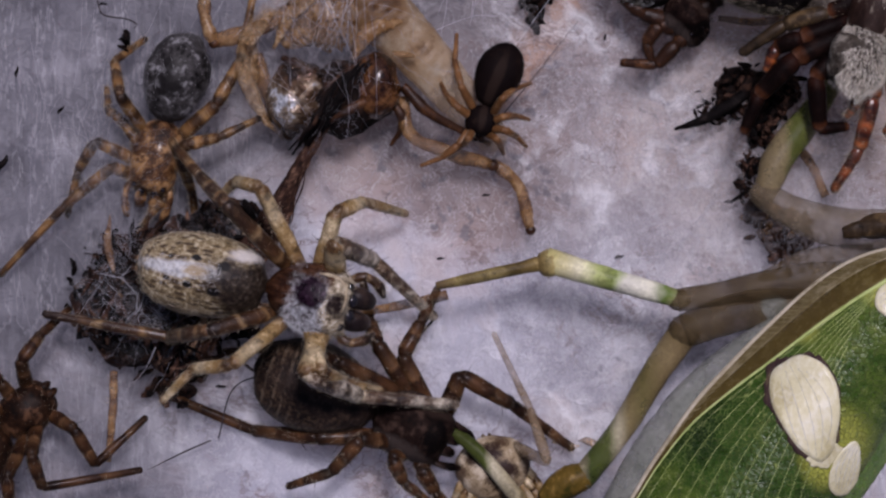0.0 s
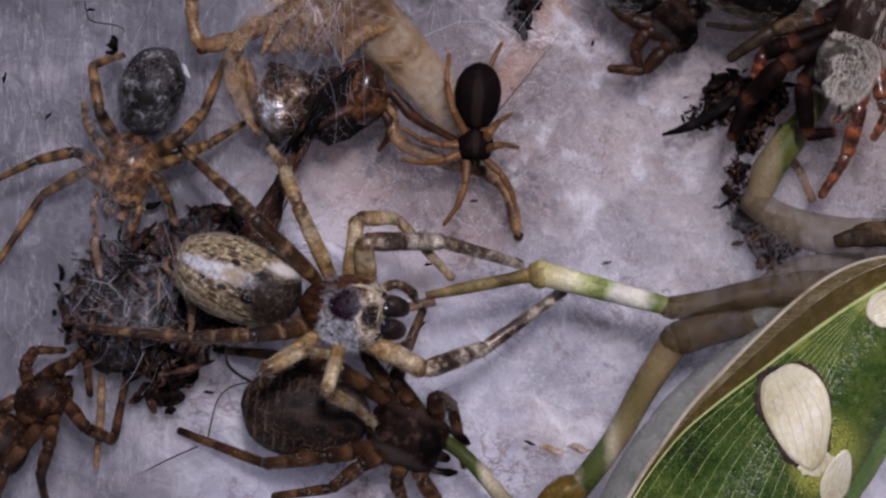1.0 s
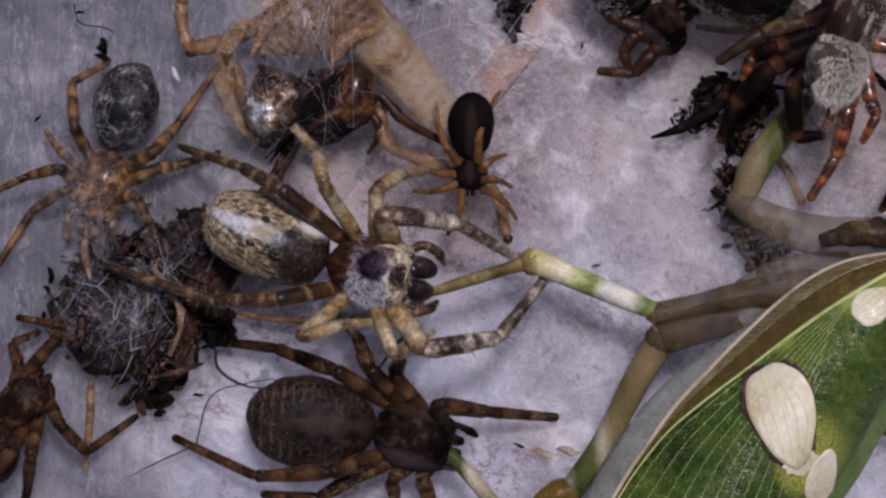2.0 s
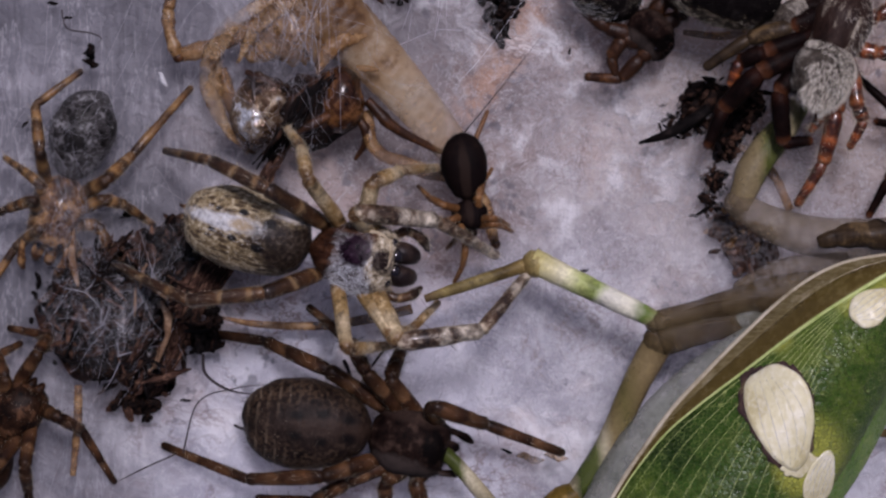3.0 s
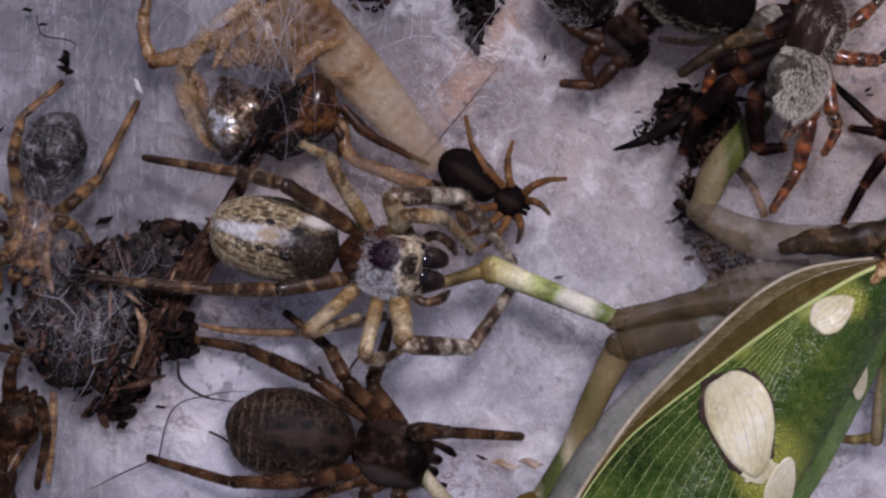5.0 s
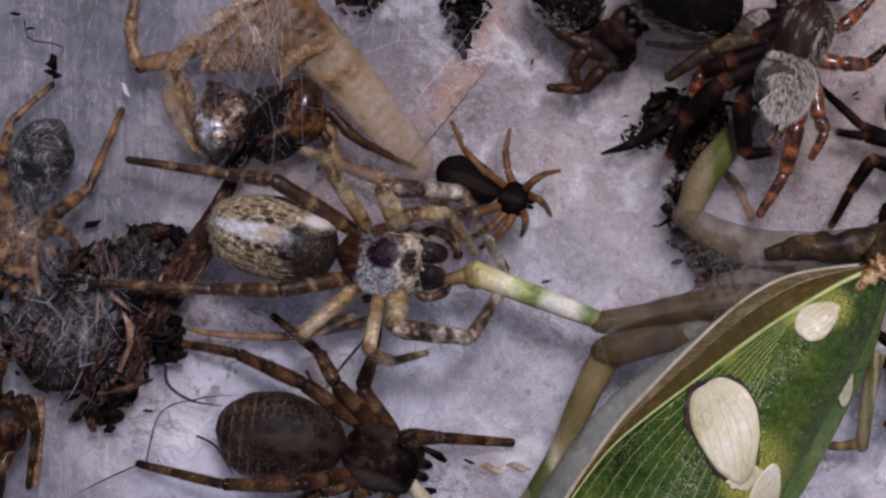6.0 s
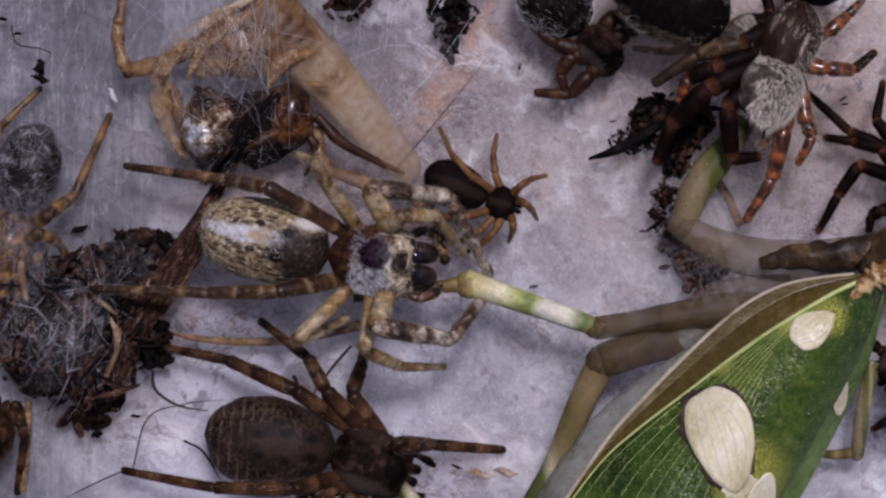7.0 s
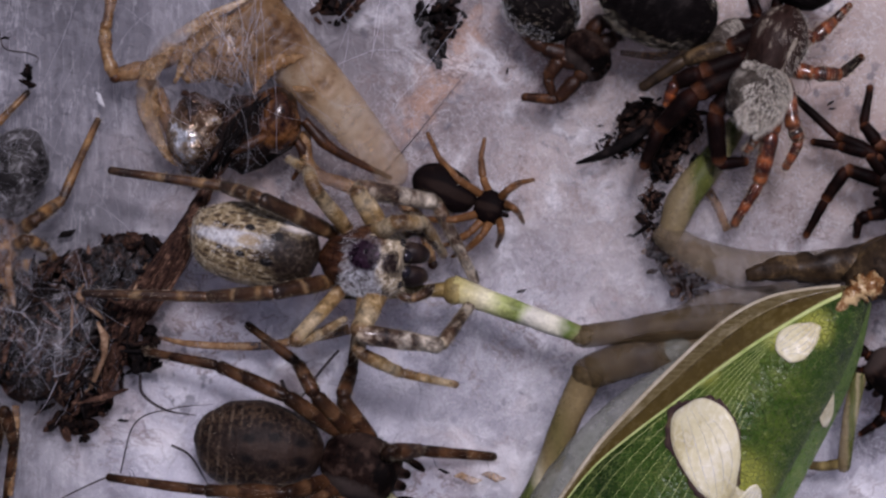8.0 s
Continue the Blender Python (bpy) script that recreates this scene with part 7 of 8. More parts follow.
def pulled_leg():
    hip = lambda t: Vector(HIP) + mantis_at(t)
    lens = np.array([np.linalg.norm(np.array(HIP[:2]) - np.array((8.4, -1.7, 2.8)[:2])), 4.75, 3.9])
    specs = (("leg", "mantis_thigh", [0.45, 0.62, 0.55, 0.42, 0.40], "olive translucent thigh"), ("shank", "mantis_banded", [0.30, 0.36, 0.38, 0.40, 0.46], "white and green banded shank"), ("foot", "mantis_foot", [0.30, 0.22, 0.22, 0.2, 0.14], "brown banded foot"))
    obs = []
    for (name, mat, radii, label), reach in zip(specs, lens):
        bm = bmesh.new()
        tube(bm, [(0, 0, 0), (reach * 0.5, 0, 0.08), (reach * 1.03, 0, 0)], radii, 14, 26, 0.9, 0.05, len(obs))
        if name == "leg":
            ball(bm, (reach * 1.02, 0, 0), 0.38, (1.1, 1.0, 0.9))
        if name == "foot":
            ball(bm, (0.05, 0.05, 0.05), 0.5, (0.9, 1.0, 0.8))
            for k in range(5):
                spike(bm, Vector((0.1, 0.2 - 0.1 * k, 0.25)), Vector((0.1 - 0.06 * k, 0.45 - 0.2 * k, 0.3)), 0.05)
        obs.append(part(name, bm, M[mat], mantis if not obs else obs[0], label))
    times = [round(0.25 * k, 2) for k in range(33)]
    table = []
    for t in times:
        goal = at_time(PULLED, t)
        pts = [hip(t)]
        for g, reach in zip(goal, lens):
            d = Vector(g) - pts[-1]
            d.z = 0.02
            pts.append(pts[-1] + d.normalized() * reach)
        w = [along(a, b) for a, b in zip(pts, pts[1:])]
        inv = w[0].inverted()
        table.append((t, [Matrix.Translation(-mantis_at(t) * MM) @ w[0], inv @ w[1], inv @ w[2]]))
    for i, ob in enumerate(obs):
        ob.matrix_basis = table[0][1][i]
        KEYED.append((ob, [(t, p[i]) for t, p in table]))


pulled_leg()

# ---- the cast skin ----
husk = thing("cast_skin", "translucent tan insect skin, shed and veiled in silk", "cast skin", (-0.67, 6.47, 0))


def hang(parent, name, bm, material, label=""):
    """A part whose mesh was built in the plan, hung on a thing."""
    bmesh.ops.translate(bm, vec=-Vector(parent.location) / MM, verts=bm.verts)
    return part(name, bm, M[material], parent, label)


def husk_parts():
    a, b = Vector((-3.48, 9.55, 1.5)), Vector((2.04, 3.49, 0.8))
    bm = bmesh.new()
    rings = [(1.2 - 0.62 * k / 44) * (1 + 0.008 * math.sin(k * math.pi / 2)) for k in range(45)]
    tube(bm, [a, a.lerp(b, 0.35) + Vector((0.12, 0.1, 0)), a.lerp(b, 0.7) + Vector((0.1, 0.08, 0)), b], rings[:42] + [0.54, 0.42, 0.12], 24, 92, 0.7, 0.04, 3)
    hang(husk, "tail", bm, "husk", "smooth hollow cream-tan abdomen")
    bm = bmesh.new()
    tube(bm, [(-2.21, 8.29, 1.2), (-3.59, 8.38, 1.3), (-4.87, 7.89, 1.3), (-5.67, 7.2, 1.2)], [0.8, 1.3, 1.2, 0.8, 0.3], 18, 30, 0.6, 0.45, 12)
    hang(husk, "thorax", bm, "husk_leg", "crumpled orange-brown thorax")
    for pts, r in (([(-8.11, 10.36, 1.2), (-8.24, 9.36, 1.4), (-8.38, 8.81, 1.4)], 0.22), ([(-8.38, 8.89, 1.4), (-8.28, 7.98, 1.4), (-8.01, 7.19, 1.4)], 0.25), ([(-8.02, 7.27, 1.3), (-6.54, 7.68, 1.4), (-4.87, 8.57, 1.4)], 0.32),
                   ([(-4.7, 8, 1), (-3.59, 9.38, 1.2), (-2.22, 10.18, 1)], 0.35), ([(-1.42, 5.32, 1.2), (-1.17, 4.03, 1.4), (0.16, 3.4, 1.2), (1.74, 2.95, 0.8)], 0.28),
                   ([(1.74, 3.05, 0.7), (2.64, 2.26, 0.6), (3.09, 0.67, 0.4)], 0.24), ([(-6.56, 6.8, 1.2), (-6.18, 5.62, 1), (-5.41, 4.04, 0.8)], 0.3)):
        bm = bmesh.new()
        tube(bm, pts, [r * 0.75, r, r * 0.8, r * 0.85, r * 1.05, r * 0.6], 10, 22, 0.85, 0.2, int(r * 100))
        leg = hang(husk, "leg", bm, "husk_leg")
        bm = bmesh.new()
        ball(bm, Vector(pts[-1]) - Vector(husk.location) / MM, r * 0.8, (1, 1, 0.8))
        part("joint", bm, M["russet"], leg, "dark leg joint")
    for k, pts in enumerate(([(-2.98, 10.14, 1.5), (-4.74, 9.23, 1.8), (-6.31, 8.05, 1.8), (-7.02, 6.39, 1.6), (-6.35, 4.82, 1.4), (-5.59, 3.84, 1)], [(-1.79, 9.34, 1.7), (-3.74, 9.12, 2), (-5.11, 8.33, 2.1), (-5.91, 6.96, 1.9)],
                             [(-1.39, 7.94, 2), (-2.55, 7.53, 2.3), (-3.14, 6.56, 2.2)], [(-6.54, 7.38, 1.5), (-6.75, 5.81, 1.3), (-5.98, 4.23, 1.1)])):
        bm = bmesh.new()
        tube(bm, pts, [0.06, 0.22, 0.30, 0.20, 0.06], 12, 40, 0.3, 0.7, 30 + k)
        hang(husk, "shell_plate", bm, ("husk_thin", "husk_thin", "husk_leg", "husk_thin")[k], "torn curled tan plate")
    bm = bmesh.new()
    tube(bm, [(-1.77, 6.79, 2.3), (-0.98, 6.69, 2.3)], [0.10, 0.14, 0.06], 7)
    hang(husk, "spur", bm, "husk_leg")


husk_parts()

# ---- the wrapped prey ----
prey = thing("wrapped_prey", "dark dead insect bound in silk, a silver highlight painted on one flank", "dead insect", (-3.67, 5.47, 0))


def prey_parts():
    def blob(name, centre, r, squash, mat, rough, seed, label=""):
        bm = bmesh.new()
        ball(bm, (0, 0, 0), r, squash, 3)
        for v in bm.verts:
            v.co *= 1 + rough * noise.noise(v.co * 1.4 + Vector((seed, 0, 0))) + rough * 0.5 * noise.noise(v.co * 3.7 + Vector((0, seed, 0)))
        bmesh.ops.translate(bm, vec=Vector(centre), verts=bm.verts)
        return hang(prey, name, bm, mat, label)
    blob("head", (-2.37, 5.69, 1.9), 0.95, (0.95, 1.25, 0.85), "amber_shell", 0.16, 3, "glossy dark amber head")
    blob("flank", (-4.97, 5.35, 1.9), 1.15, (0.95, 1.15, 0.75), "gleam", 0.22, 5, "wet-looking amber-brown flank with a painted silver highlight")
    blob("belly", (-3.57, 5.21, 1.6), 1.35, (1.1, 0.9, 0.8), "litter", 0.4, 8)
    for pts, r in (([(-1.39, 5.69, 1.8), (-0.42, 4.71, 1.6), (1.65, 3.68, 0.9)], 0.26), ([(-1.8, 5.31, 1.5), (-1.41, 4.42, 1.4), (-1.83, 3.64, 0.9)], 0.22), ([(-5.59, 6.65, 2.2), (-4.99, 6.31, 2.4), (-4.4, 6.11, 2.4)], 0.16),
                   ([(-2.75, 6.46, 2.2), (-3.71, 5.75, 2.6), (-4.31, 4.59, 2.3)], 0.2), ([(-2.54, 5.18, 2.4), (-3.51, 4.68, 2.6), (-4.53, 4.11, 2)], 0.22)):
        bm = bmesh.new()
        tube(bm, pts, [r * 0.6, r * 0.85, r * 0.6, r * 0.3], 9, 18, 0.9, 0.3, int(r * 100))
        hang(prey, "leg", bm, "russet")
    fold = random.Random(15)
    for k in range(22):
        w = (k / 21 - 0.5) * 1.3
        pts = [Vector((-2.96, 6.29, 2.75)), Vector((-3.49, 5.64, 3)), Vector((-4.04, 4.77, 2.9)), Vector((-4.61, 3.71, 2.3))]
        pts = [p + Vector((0.7, 0.45, -0.35 * abs(w))) * w + Vector([fold.gauss(0, 0.09) for _ in range(3)]) for p in pts]
        bm = bmesh.new()
        tube(bm, pts, [0.03, 0.085, 0.07, 0.03], 6, 20, 0.8, 0.9, k)
        hang(prey, "folded_leg", bm, "soot" if k % 3 else "litter")


prey_parts()

# ---- bark strip and litter ----
line_mid = (-7.32, -0.12, 1.6)[1]
bark = thing("bark_strip", "fibrous dark strip of bark leaning in the nest", "bark", (-6.07, 1.47, 0))
rnd = random.Random(5)
for k in range(150):
    off = (k / 149 - 0.5) * 1.0 + rnd.uniform(-0.15, 0.15)
    side = Vector((0.80, 0.55, 0))
    spine = [Vector((-2.94, 5.86, 2.3)), Vector((-4.42, 3.81, 2.2)), Vector((-5.81, 1.46, 1.9)), Vector((-7.32, -1.3, 1.6)), Vector((-8.67, -4.49, 0.9))]
    lo = rnd.uniform(0, 0.7)
    hi = min(1.0, lo + rnd.uniform(0.2, 0.5))
    line = [Vector(p) for p in smooth_line(spine, 25)][int(lo * 20):int(hi * 24) + 2]
    wide = lambda p: 0.6 + 2.3 * max(0.0, 1 - abs(p.y - line_mid) / 2.6)
    line = [p + side * (off * wide(p) + 0.5 * noise.noise(Vector((i * 0.22, k * 0.7, 0)))) + Vector((0, 0, 0.25 * noise.noise(Vector((i * 0.2, k, 5))) - abs(off) * 0.3)) for i, p in enumerate(line)]
    bm = bmesh.new()
    r = rnd.choice((0.03, 0.04, 0.05, 0.10))
    tube(bm, line, [r * 0.4, r, r * 1.2, r * 0.7, r * 0.2], 5, 22, 0.7, 0.8, k)
    hang(bark, "fibre", bm, "bark")


def litter_heap(name, label, spots, chips, size, seed, mats=("litter", "soot", "bark"), core=True):
    """A heap of crumbs round some centres (x, y, z, spread in x and y)."""
    r = random.Random(seed)
    root = thing(name, label, "litter", (spots[0][0], spots[0][1], 0))
    shared = []
    for k in range(9):
        bm = bmesh.new()
        chip(bm, (0, 0, 0), 1.0, r)
        shared.append([finish(bm.copy(), "crumb", M[m], k % 2 == 0) for m in mats])
        bm.free()
    if core:
        for k, (x, y, z, sx, sy) in enumerate(spots):
            bm = bmesh.new()
            ball(bm, (x, y, z * 0.3), 1.0, (sx * 0.8, sy * 0.8, z * 0.35), 3)
            for v in bm.verts:
                v.co += Vector((noise.noise(v.co * 0.9), noise.noise(v.co * 0.9 + Vector((9, 0, 0))), 0.6 * noise.noise(v.co * 1.7))) * 0.5
            hang(root, "clod", bm, mats[0])
    for k in range(chips):
        x, y, z, sx, sy = spots[k % len(spots)]
        a, q = r.uniform(0, 6.3), math.sqrt(r.random())
        px, py = x + sx * q * math.cos(a) * 1.1, y + sy * q * math.sin(a) * 1.1
        pz = max(0.1, z * math.sqrt(max(0, 1 - q * q)) * 0.95 + r.uniform(-0.2, 0.2))
        s = size * r.uniform(0.4, 1.3)
        ob = new("crumb", shared[r.randrange(9)][r.choice((0, 0, 1, 2, 2))])
        ob.parent = root
        ob.matrix_basis = Matrix.LocRotScale(Vector((px, py, pz)) * MM - root.location, Euler([r.uniform(0, 6.3) for _ in range(3)]), Vector((s * r.uniform(0.8, 2.4), s * r.uniform(0.5, 1.0), s * 0.7)))
    return root


def spot(p, sx, sy):
    return (p[0], p[1], p[2], sx, sy)


heap = litter_heap("litter_heap", "heap of black-brown plant crumbs wrapped in white silk",
                   [spot((-10.27, -1.5, 1.6), 2.0, 1.8), spot((-8.51, -0.51, 1.5), 1.8, 1.5), spot((-10.72, -2.89, 1.2), 1.5, 1.3), spot((-7.54, 0.87, 1.3), 1.5, 0.8), spot((-9.16, -3.89, 1), 0.9, 1.2), spot((-11.59, -1.31, 1.3), 1.0, 1.4), spot((-9.68, -2.48, 1.6), 1.4, 1.4)], 300, 0.25, 3)
litter_heap("litter_heap", "wide heap of brown and black plant crumbs under white silk",
            [spot((-10.9, -0.3, 1.3), 1.7, 0.9), spot((-9.1, 0.5, 1.4), 1.5, 0.7), spot((-7.3, 0.6, 1.2), 1.0, 1.0), spot((-11.4, -2.9, 1.2), 1.3, 1.2), spot((-8.2, -2.2, 1.3), 1.1, 1.1), spot((-9.7, -3.6, 1.1), 1.2, 1.0), spot((-12.3, -1.6, 1.1), 1.0, 1.4)], 290, 0.22, 23, ("bark", "litter", "soot"))
shred_rnd = random.Random(64)
for k in range(130):
    x, y = -12.2 + 5.4 * shred_rnd.random(), -4.3 + 5.2 * shred_rnd.random()
    if y > 1.1 - 0.25 * abs(x + 9) or (x > -8.2 and y < -2.6) or (x < -11 and y < -3.4):
        continue
    ang = radians(shred_rnd.gauss(62, 38))
    reach = shred_rnd.uniform(0.35, 1.1)
    d = Vector((math.cos(ang), math.sin(ang), shred_rnd.uniform(-0.25, 0.25))) * reach
    p = Vector((x, y, shred_rnd.uniform(1.2, 1.9)))
    bow = Vector([shred_rnd.gauss(0, 0.12) for _ in range(3)])
    bm = bmesh.new()
    r = shred_rnd.choice((0.04, 0.06, 0.09, 0.14))
    tube(bm, [p - d, p + bow, p + d], [r * 0.3, r, r * 0.8, r * 0.2], 5, 12, 0.6, 0.9, k)
    hang(heap, "shred", bm, shred_rnd.choice(("bark", "litter", "litter", "soot", "splinter" if k % 3 == 0 else "bark")))
litter_heap("dark_litter", "black crumbs and dead spider remains under the red-legged spider",
            [spot((10.65, 5.72, 1.2), 1.1, 0.8), spot((11.56, 4.83, 1), 0.8, 1.2), spot((9.88, 5.04, 0.8), 0.7, 0.45), spot((11.9, 5.6, 1.1), 0.7, 0.8), spot((11.2, 4.1, 0.8), 0.5, 0.5)], 230, 0.15, 4)
litter_heap("crumb_pile", "small pile of black crumbs on the silk", [spot((10.85, 2.9, 0.7), 0.42, 0.5), spot((10.74, 2.1, 0.6), 0.28, 0.6), spot((9.71, 4.85, 0.4), 0.8, 0.5), spot((10.9, 3.0, 0.7), 0.4, 0.3)], 100, 0.17, 6, core=False)
litter_heap("brown_mat", "mat of brown plant fibres stuck in silk", [spot((12.06, 0.47, 0.9), 1.1, 0.9), spot((11.28, 1.26, 0.7), 0.6, 0.6)], 60, 0.22, 7, ("bark", "bark", "husk_leg"))
litter_heap("black_clod", "black clod of soil held by silk threads", [spot((3.39, 9.57, 1.2), 0.75, 0.8), spot((3.33, 8.99, 1), 0.5, 0.6), spot((3.29, 8.22, 0.7), 0.22, 0.5)], 70, 0.24, 8, ("soot", "soot", "litter"))
litter_heap("dark_clump", "dark clump of fibres veiled by silk", [spot((-0.54, 9.6, 0.9), 0.5, 0.6), spot((0.16, 9.7, 0.9), 0.5, 0.5)], 40, 0.24, 9)
litter_heap("black_speck", "black soil crumbs on a spider's foot", [spot((-11.12, 7.43, 1.3), 0.14, 0.18), spot((-11.17, 7, 1.2), 0.14, 0.16)], 16, 0.17, 10, ("soot", "soot", "litter"), core=False)
litter_heap("twig_end", "black lump at the end of the bark strip", [spot((-7.42, -2.68, 1.5), 0.7, 0.5), spot((-6.84, -2.09, 1.4), 0.25, 0.6)], 40, 0.26, 12, ("soot", "soot", "litter"))
litter_heap("bark_tip", "dark crumbs at the foot of the bark strip", [spot((-9.29, -5.19, 0.7), 0.7, 0.35), spot((-10, -5, 0.6), 0.5, 0.3)], 34, 0.2, 13)


splinter = bmesh.new()
tube(splinter, [(-8.52, -1.32, 2.3), (-8.26, -2.3, 2.2), (-8.81, -3.69, 1.7)], [0.05, 0.15, 0.12, 0.03], 6, 14, 0.5, 0.8, 5)
solid("wood_splinter", splinter, M["splinter"], "tan splinter of wood stuck in the litter heap", "splinter")


def shard(p, size, turn, mat, label, category="crumb"):
    bm = bmesh.new()
    tube(bm, [(-size, 0, 0), (-size * 0.3, size * 0.12, 0.05), (size * 0.5, -size * 0.05, 0.02), (size, size * 0.1, 0)], [size * 0.08, size * 0.32, size * 0.25, size * 0.05], 7, 10, 0.6, 0.5, int(p[0] * 10) % 50)
    ob = solid("crumb", bm, M[mat], label, category, "crumbs on the silk")
    ob.matrix_basis = pose(p[0] * MM, p[1] * MM, max(p[2], 0.12) * MM, 0, 0, turn)


for p, size, turn in (((-9.83, 1.72, 0.3), 0.36, 25), ((-12, 8.65, 0.2), 0.16, 10), ((-12.54, 9.17, 0.2), 0.2, 0), ((-13.5, 4.91, 0.2), 0.18, 50), ((-15.05, 6.27, 0.2), 0.2, 80), ((-15.54, 3.01, 0.3), 0.35, 60), ((5.73, 7.49, 0.2), 0.14, 80), ((-7.85, -4.86, 0.2), 0.2, 0),
                      ((6.23, -0.29, 0.2), 0.2, 20), ((-0.08, -0.34, 0.2), 0.16, 10), ((1.52, 1.9, 0.2), 0.16, 10), ((17.15, 6.36, 0.2), 0.16, 40), ((17.21, 6.16, 0.2), 0.14, 10), ((9.02, 5.56, 0.2), 0.13, 10), ((15.31, -7.12, 0.2), 0.25, 30), ((9.52, 4.46, 0.2), 0.18, 160), ((10.12, 1.66, 0.2), 0.2, 0), ((3.49, -6.63, 0.3), 0.22, 160)):
    shard(p, size, turn, "soot", "small black crumb lying on the silk")
shard((4.33, -6.87, 0.3), 0.5, 170, "husk_thin", "tan flake of plant lying on the silk", "flake")
shard((-8.62, 6.49, 0.4), 0.3, 120, "flake", "white papery flake on the silk", "flake")
shard((5.23, -6.81, 0.3), 0.45, 170, "husk_thin", "tan flake of plant lying on the silk", "flake")


def bristle(points, r, label, mat="thread_dark", category="bristle"):
    bm = bmesh.new()
    tube(bm, points, [r, r * 1.1, r * 0.9, r * 0.25], 6, 24)
    solid("bristle", bm, M[mat], label, category, "bristles in the nest")


bristle([(-7.18, -3.2, 0.9), (-7.09, -3.9, 0.8), (-6.32, -4.46, 0.6), (-5.24, -4.67, 0.4)], 0.055, "curved dark bristle sticking out of the litter")
bristle([(-0.21, -2.35, 0.7), (-0.95, -3.21, 0.5), (-1.75, -4.35, 0.4)], 0.05, "straight dark bristle on the silk")
bristle([(-2.24, -3.41, 0.6), (-1.95, -4.12, 0.4)], 0.07, "straight dark bristle on the silk")
bristle([(-12.22, 8.94, 0.3), (-12.01, 8.28, 0.4), (-11.21, 8.12, 0.4), (-10.8, 7.93, 0.5), (-10.89, 7.75, 0.6)], 0.028, "kinked thin dark hair above the crumbs")
bristle([(-8.18, -6.74, 0.5), (-9.22, -7.2, 0.4), (-10.43, -7.81, 0.3)], 0.03, "thin grey thread on the silk")
bristle([(-7.91, -6.69, 0.6), (-7.38, -4.91, 0.5), (-6.03, -4.41, 0.5), (-4.64, -4.27, 0.4)], 0.025, "thin grey thread on the silk")
bristle([(1.34, 3.85, 0.5), (2.54, 5.25, 0.4), (4.77, 8.05, 0.3)], 0.022, "thin straight hair across the silk")
bristle([(-6.13, -5.71, 0.4), (-5.44, -6.11, 0.4), (-4.84, -7.11, 0.3)], 0.045, "short dark bristle under the brown spider")
bristle([(10.55, 5.42, 1.2), (10.06, 5.06, 1.2), (9.08, 4.51, 1), (8.15, 4.22, 0.6)], 0.20, "black pointed dead spider leg", "soot", "dead leg")


def shed_leg(points, radii, mat, label):
    bm = bmesh.new()
    tube(bm, points, radii, 8, 26, 0.9, 0.15, 4)
    h = bristles(bm, 30, 0.16, (0, 0, 0.2), 0.01, 7)
    ob = solid("shed_leg", bm, M[mat], label, "dead leg", "loose legs")
    tagged(part("leg_hair", h, M["buff_hair"], ob, smooth=False), kind="stuff")


shed_leg([(-6.58, -1.92, 0.5), (-5.22, -2.16, 0.6), (-3.03, -2.21, 0.7), (-1.14, -1.91, 0.8), (0.16, -1.61, 0.9)], [0.06, 0.13, 0.16, 0.17, 0.18], "husk_leg", "thin tan jointed leg with a claw, lying loose")
shed_leg([(11.51, 4.26, 0.3), (12.81, 3.26, 0.3), (13.51, 1.86, 0.3)], [0.12, 0.17, 0.15], "husk_leg", "pale tan dead leg lying on the silk")
shed_leg([(9.7, 8.13, 0.6), (10.89, 7.99, 0.6), (11.99, 8.13, 0.6)], [0.10, 0.15, 0.14], "husk_leg", "olive-tan dead leg lying on the silk")
shed_leg([(-11.61, -4.31, 0.4), (-11.64, -5.7, 0.5), (-11.81, -7.5, 0.4)], [0.14, 0.16, 0.10], "husk_leg", "brown dead leg lying on the silk")

# ---- silk over everything ----
def gauze(name, centre, half, top, mat, label, seed, low=0.15):
    """A thin veil of silk draped over a heap: high in the middle, low at its ragged edge."""
    bm = bmesh.new()
    n, m, rows = 30, 44, []
    for i in range(n + 1):
        row = []
        for k in range(m):
            a = 2 * math.pi * k / m
            r = (i / n) * (1 + 0.28 * noise.noise(Vector((math.cos(a) * 2, math.sin(a) * 2, seed))))
            x, y = centre[0] + half[0] * r * math.cos(a), centre[1] + half[1] * r * math.sin(a)
            z = low + (top - low) * max(0, 1 - (i / n) ** 2.2) + 0.18 * noise.noise(Vector((x, y, seed)) * 0.9)
            row.append(bm.verts.new((x, y, max(z, 0.1))))
        rows.append(row)
    for p, q in zip(rows, rows[1:]):
        for k in range(m):
            bm.faces.new((p[k], q[k], q[(k + 1) % m], p[(k + 1) % m]))
    bmesh.ops.remove_doubles(bm, verts=bm.verts, dist=1e-4)
    return solid(name, bm, M[mat], label, "silk", kind="stuff")


gauze("silk_gauze", (-10.47, -1.93, 0), (2.9, 2.6), 2.15, "gauze_wisp", "cottony white silk over the litter heap", 1.0)
gauze("silk_gauze", (-8.07, 0.27, 0), (2.2, 1.5), 2.0, "gauze_wisp", "cottony white silk over the litter heap", 2.0)
gauze("silk_gauze", (-12.07, 2.07, 0), (2.0, 2.6), 2.5, "gauze_light", "cottony white silk over the bound spider", 3.0)
gauze("silk_gauze", (-3.87, 8.07, 0), (2.6, 2.6), 3.2, "gauze_thin", "thin vertical silk over the cast skin", 4.0, 0.8)
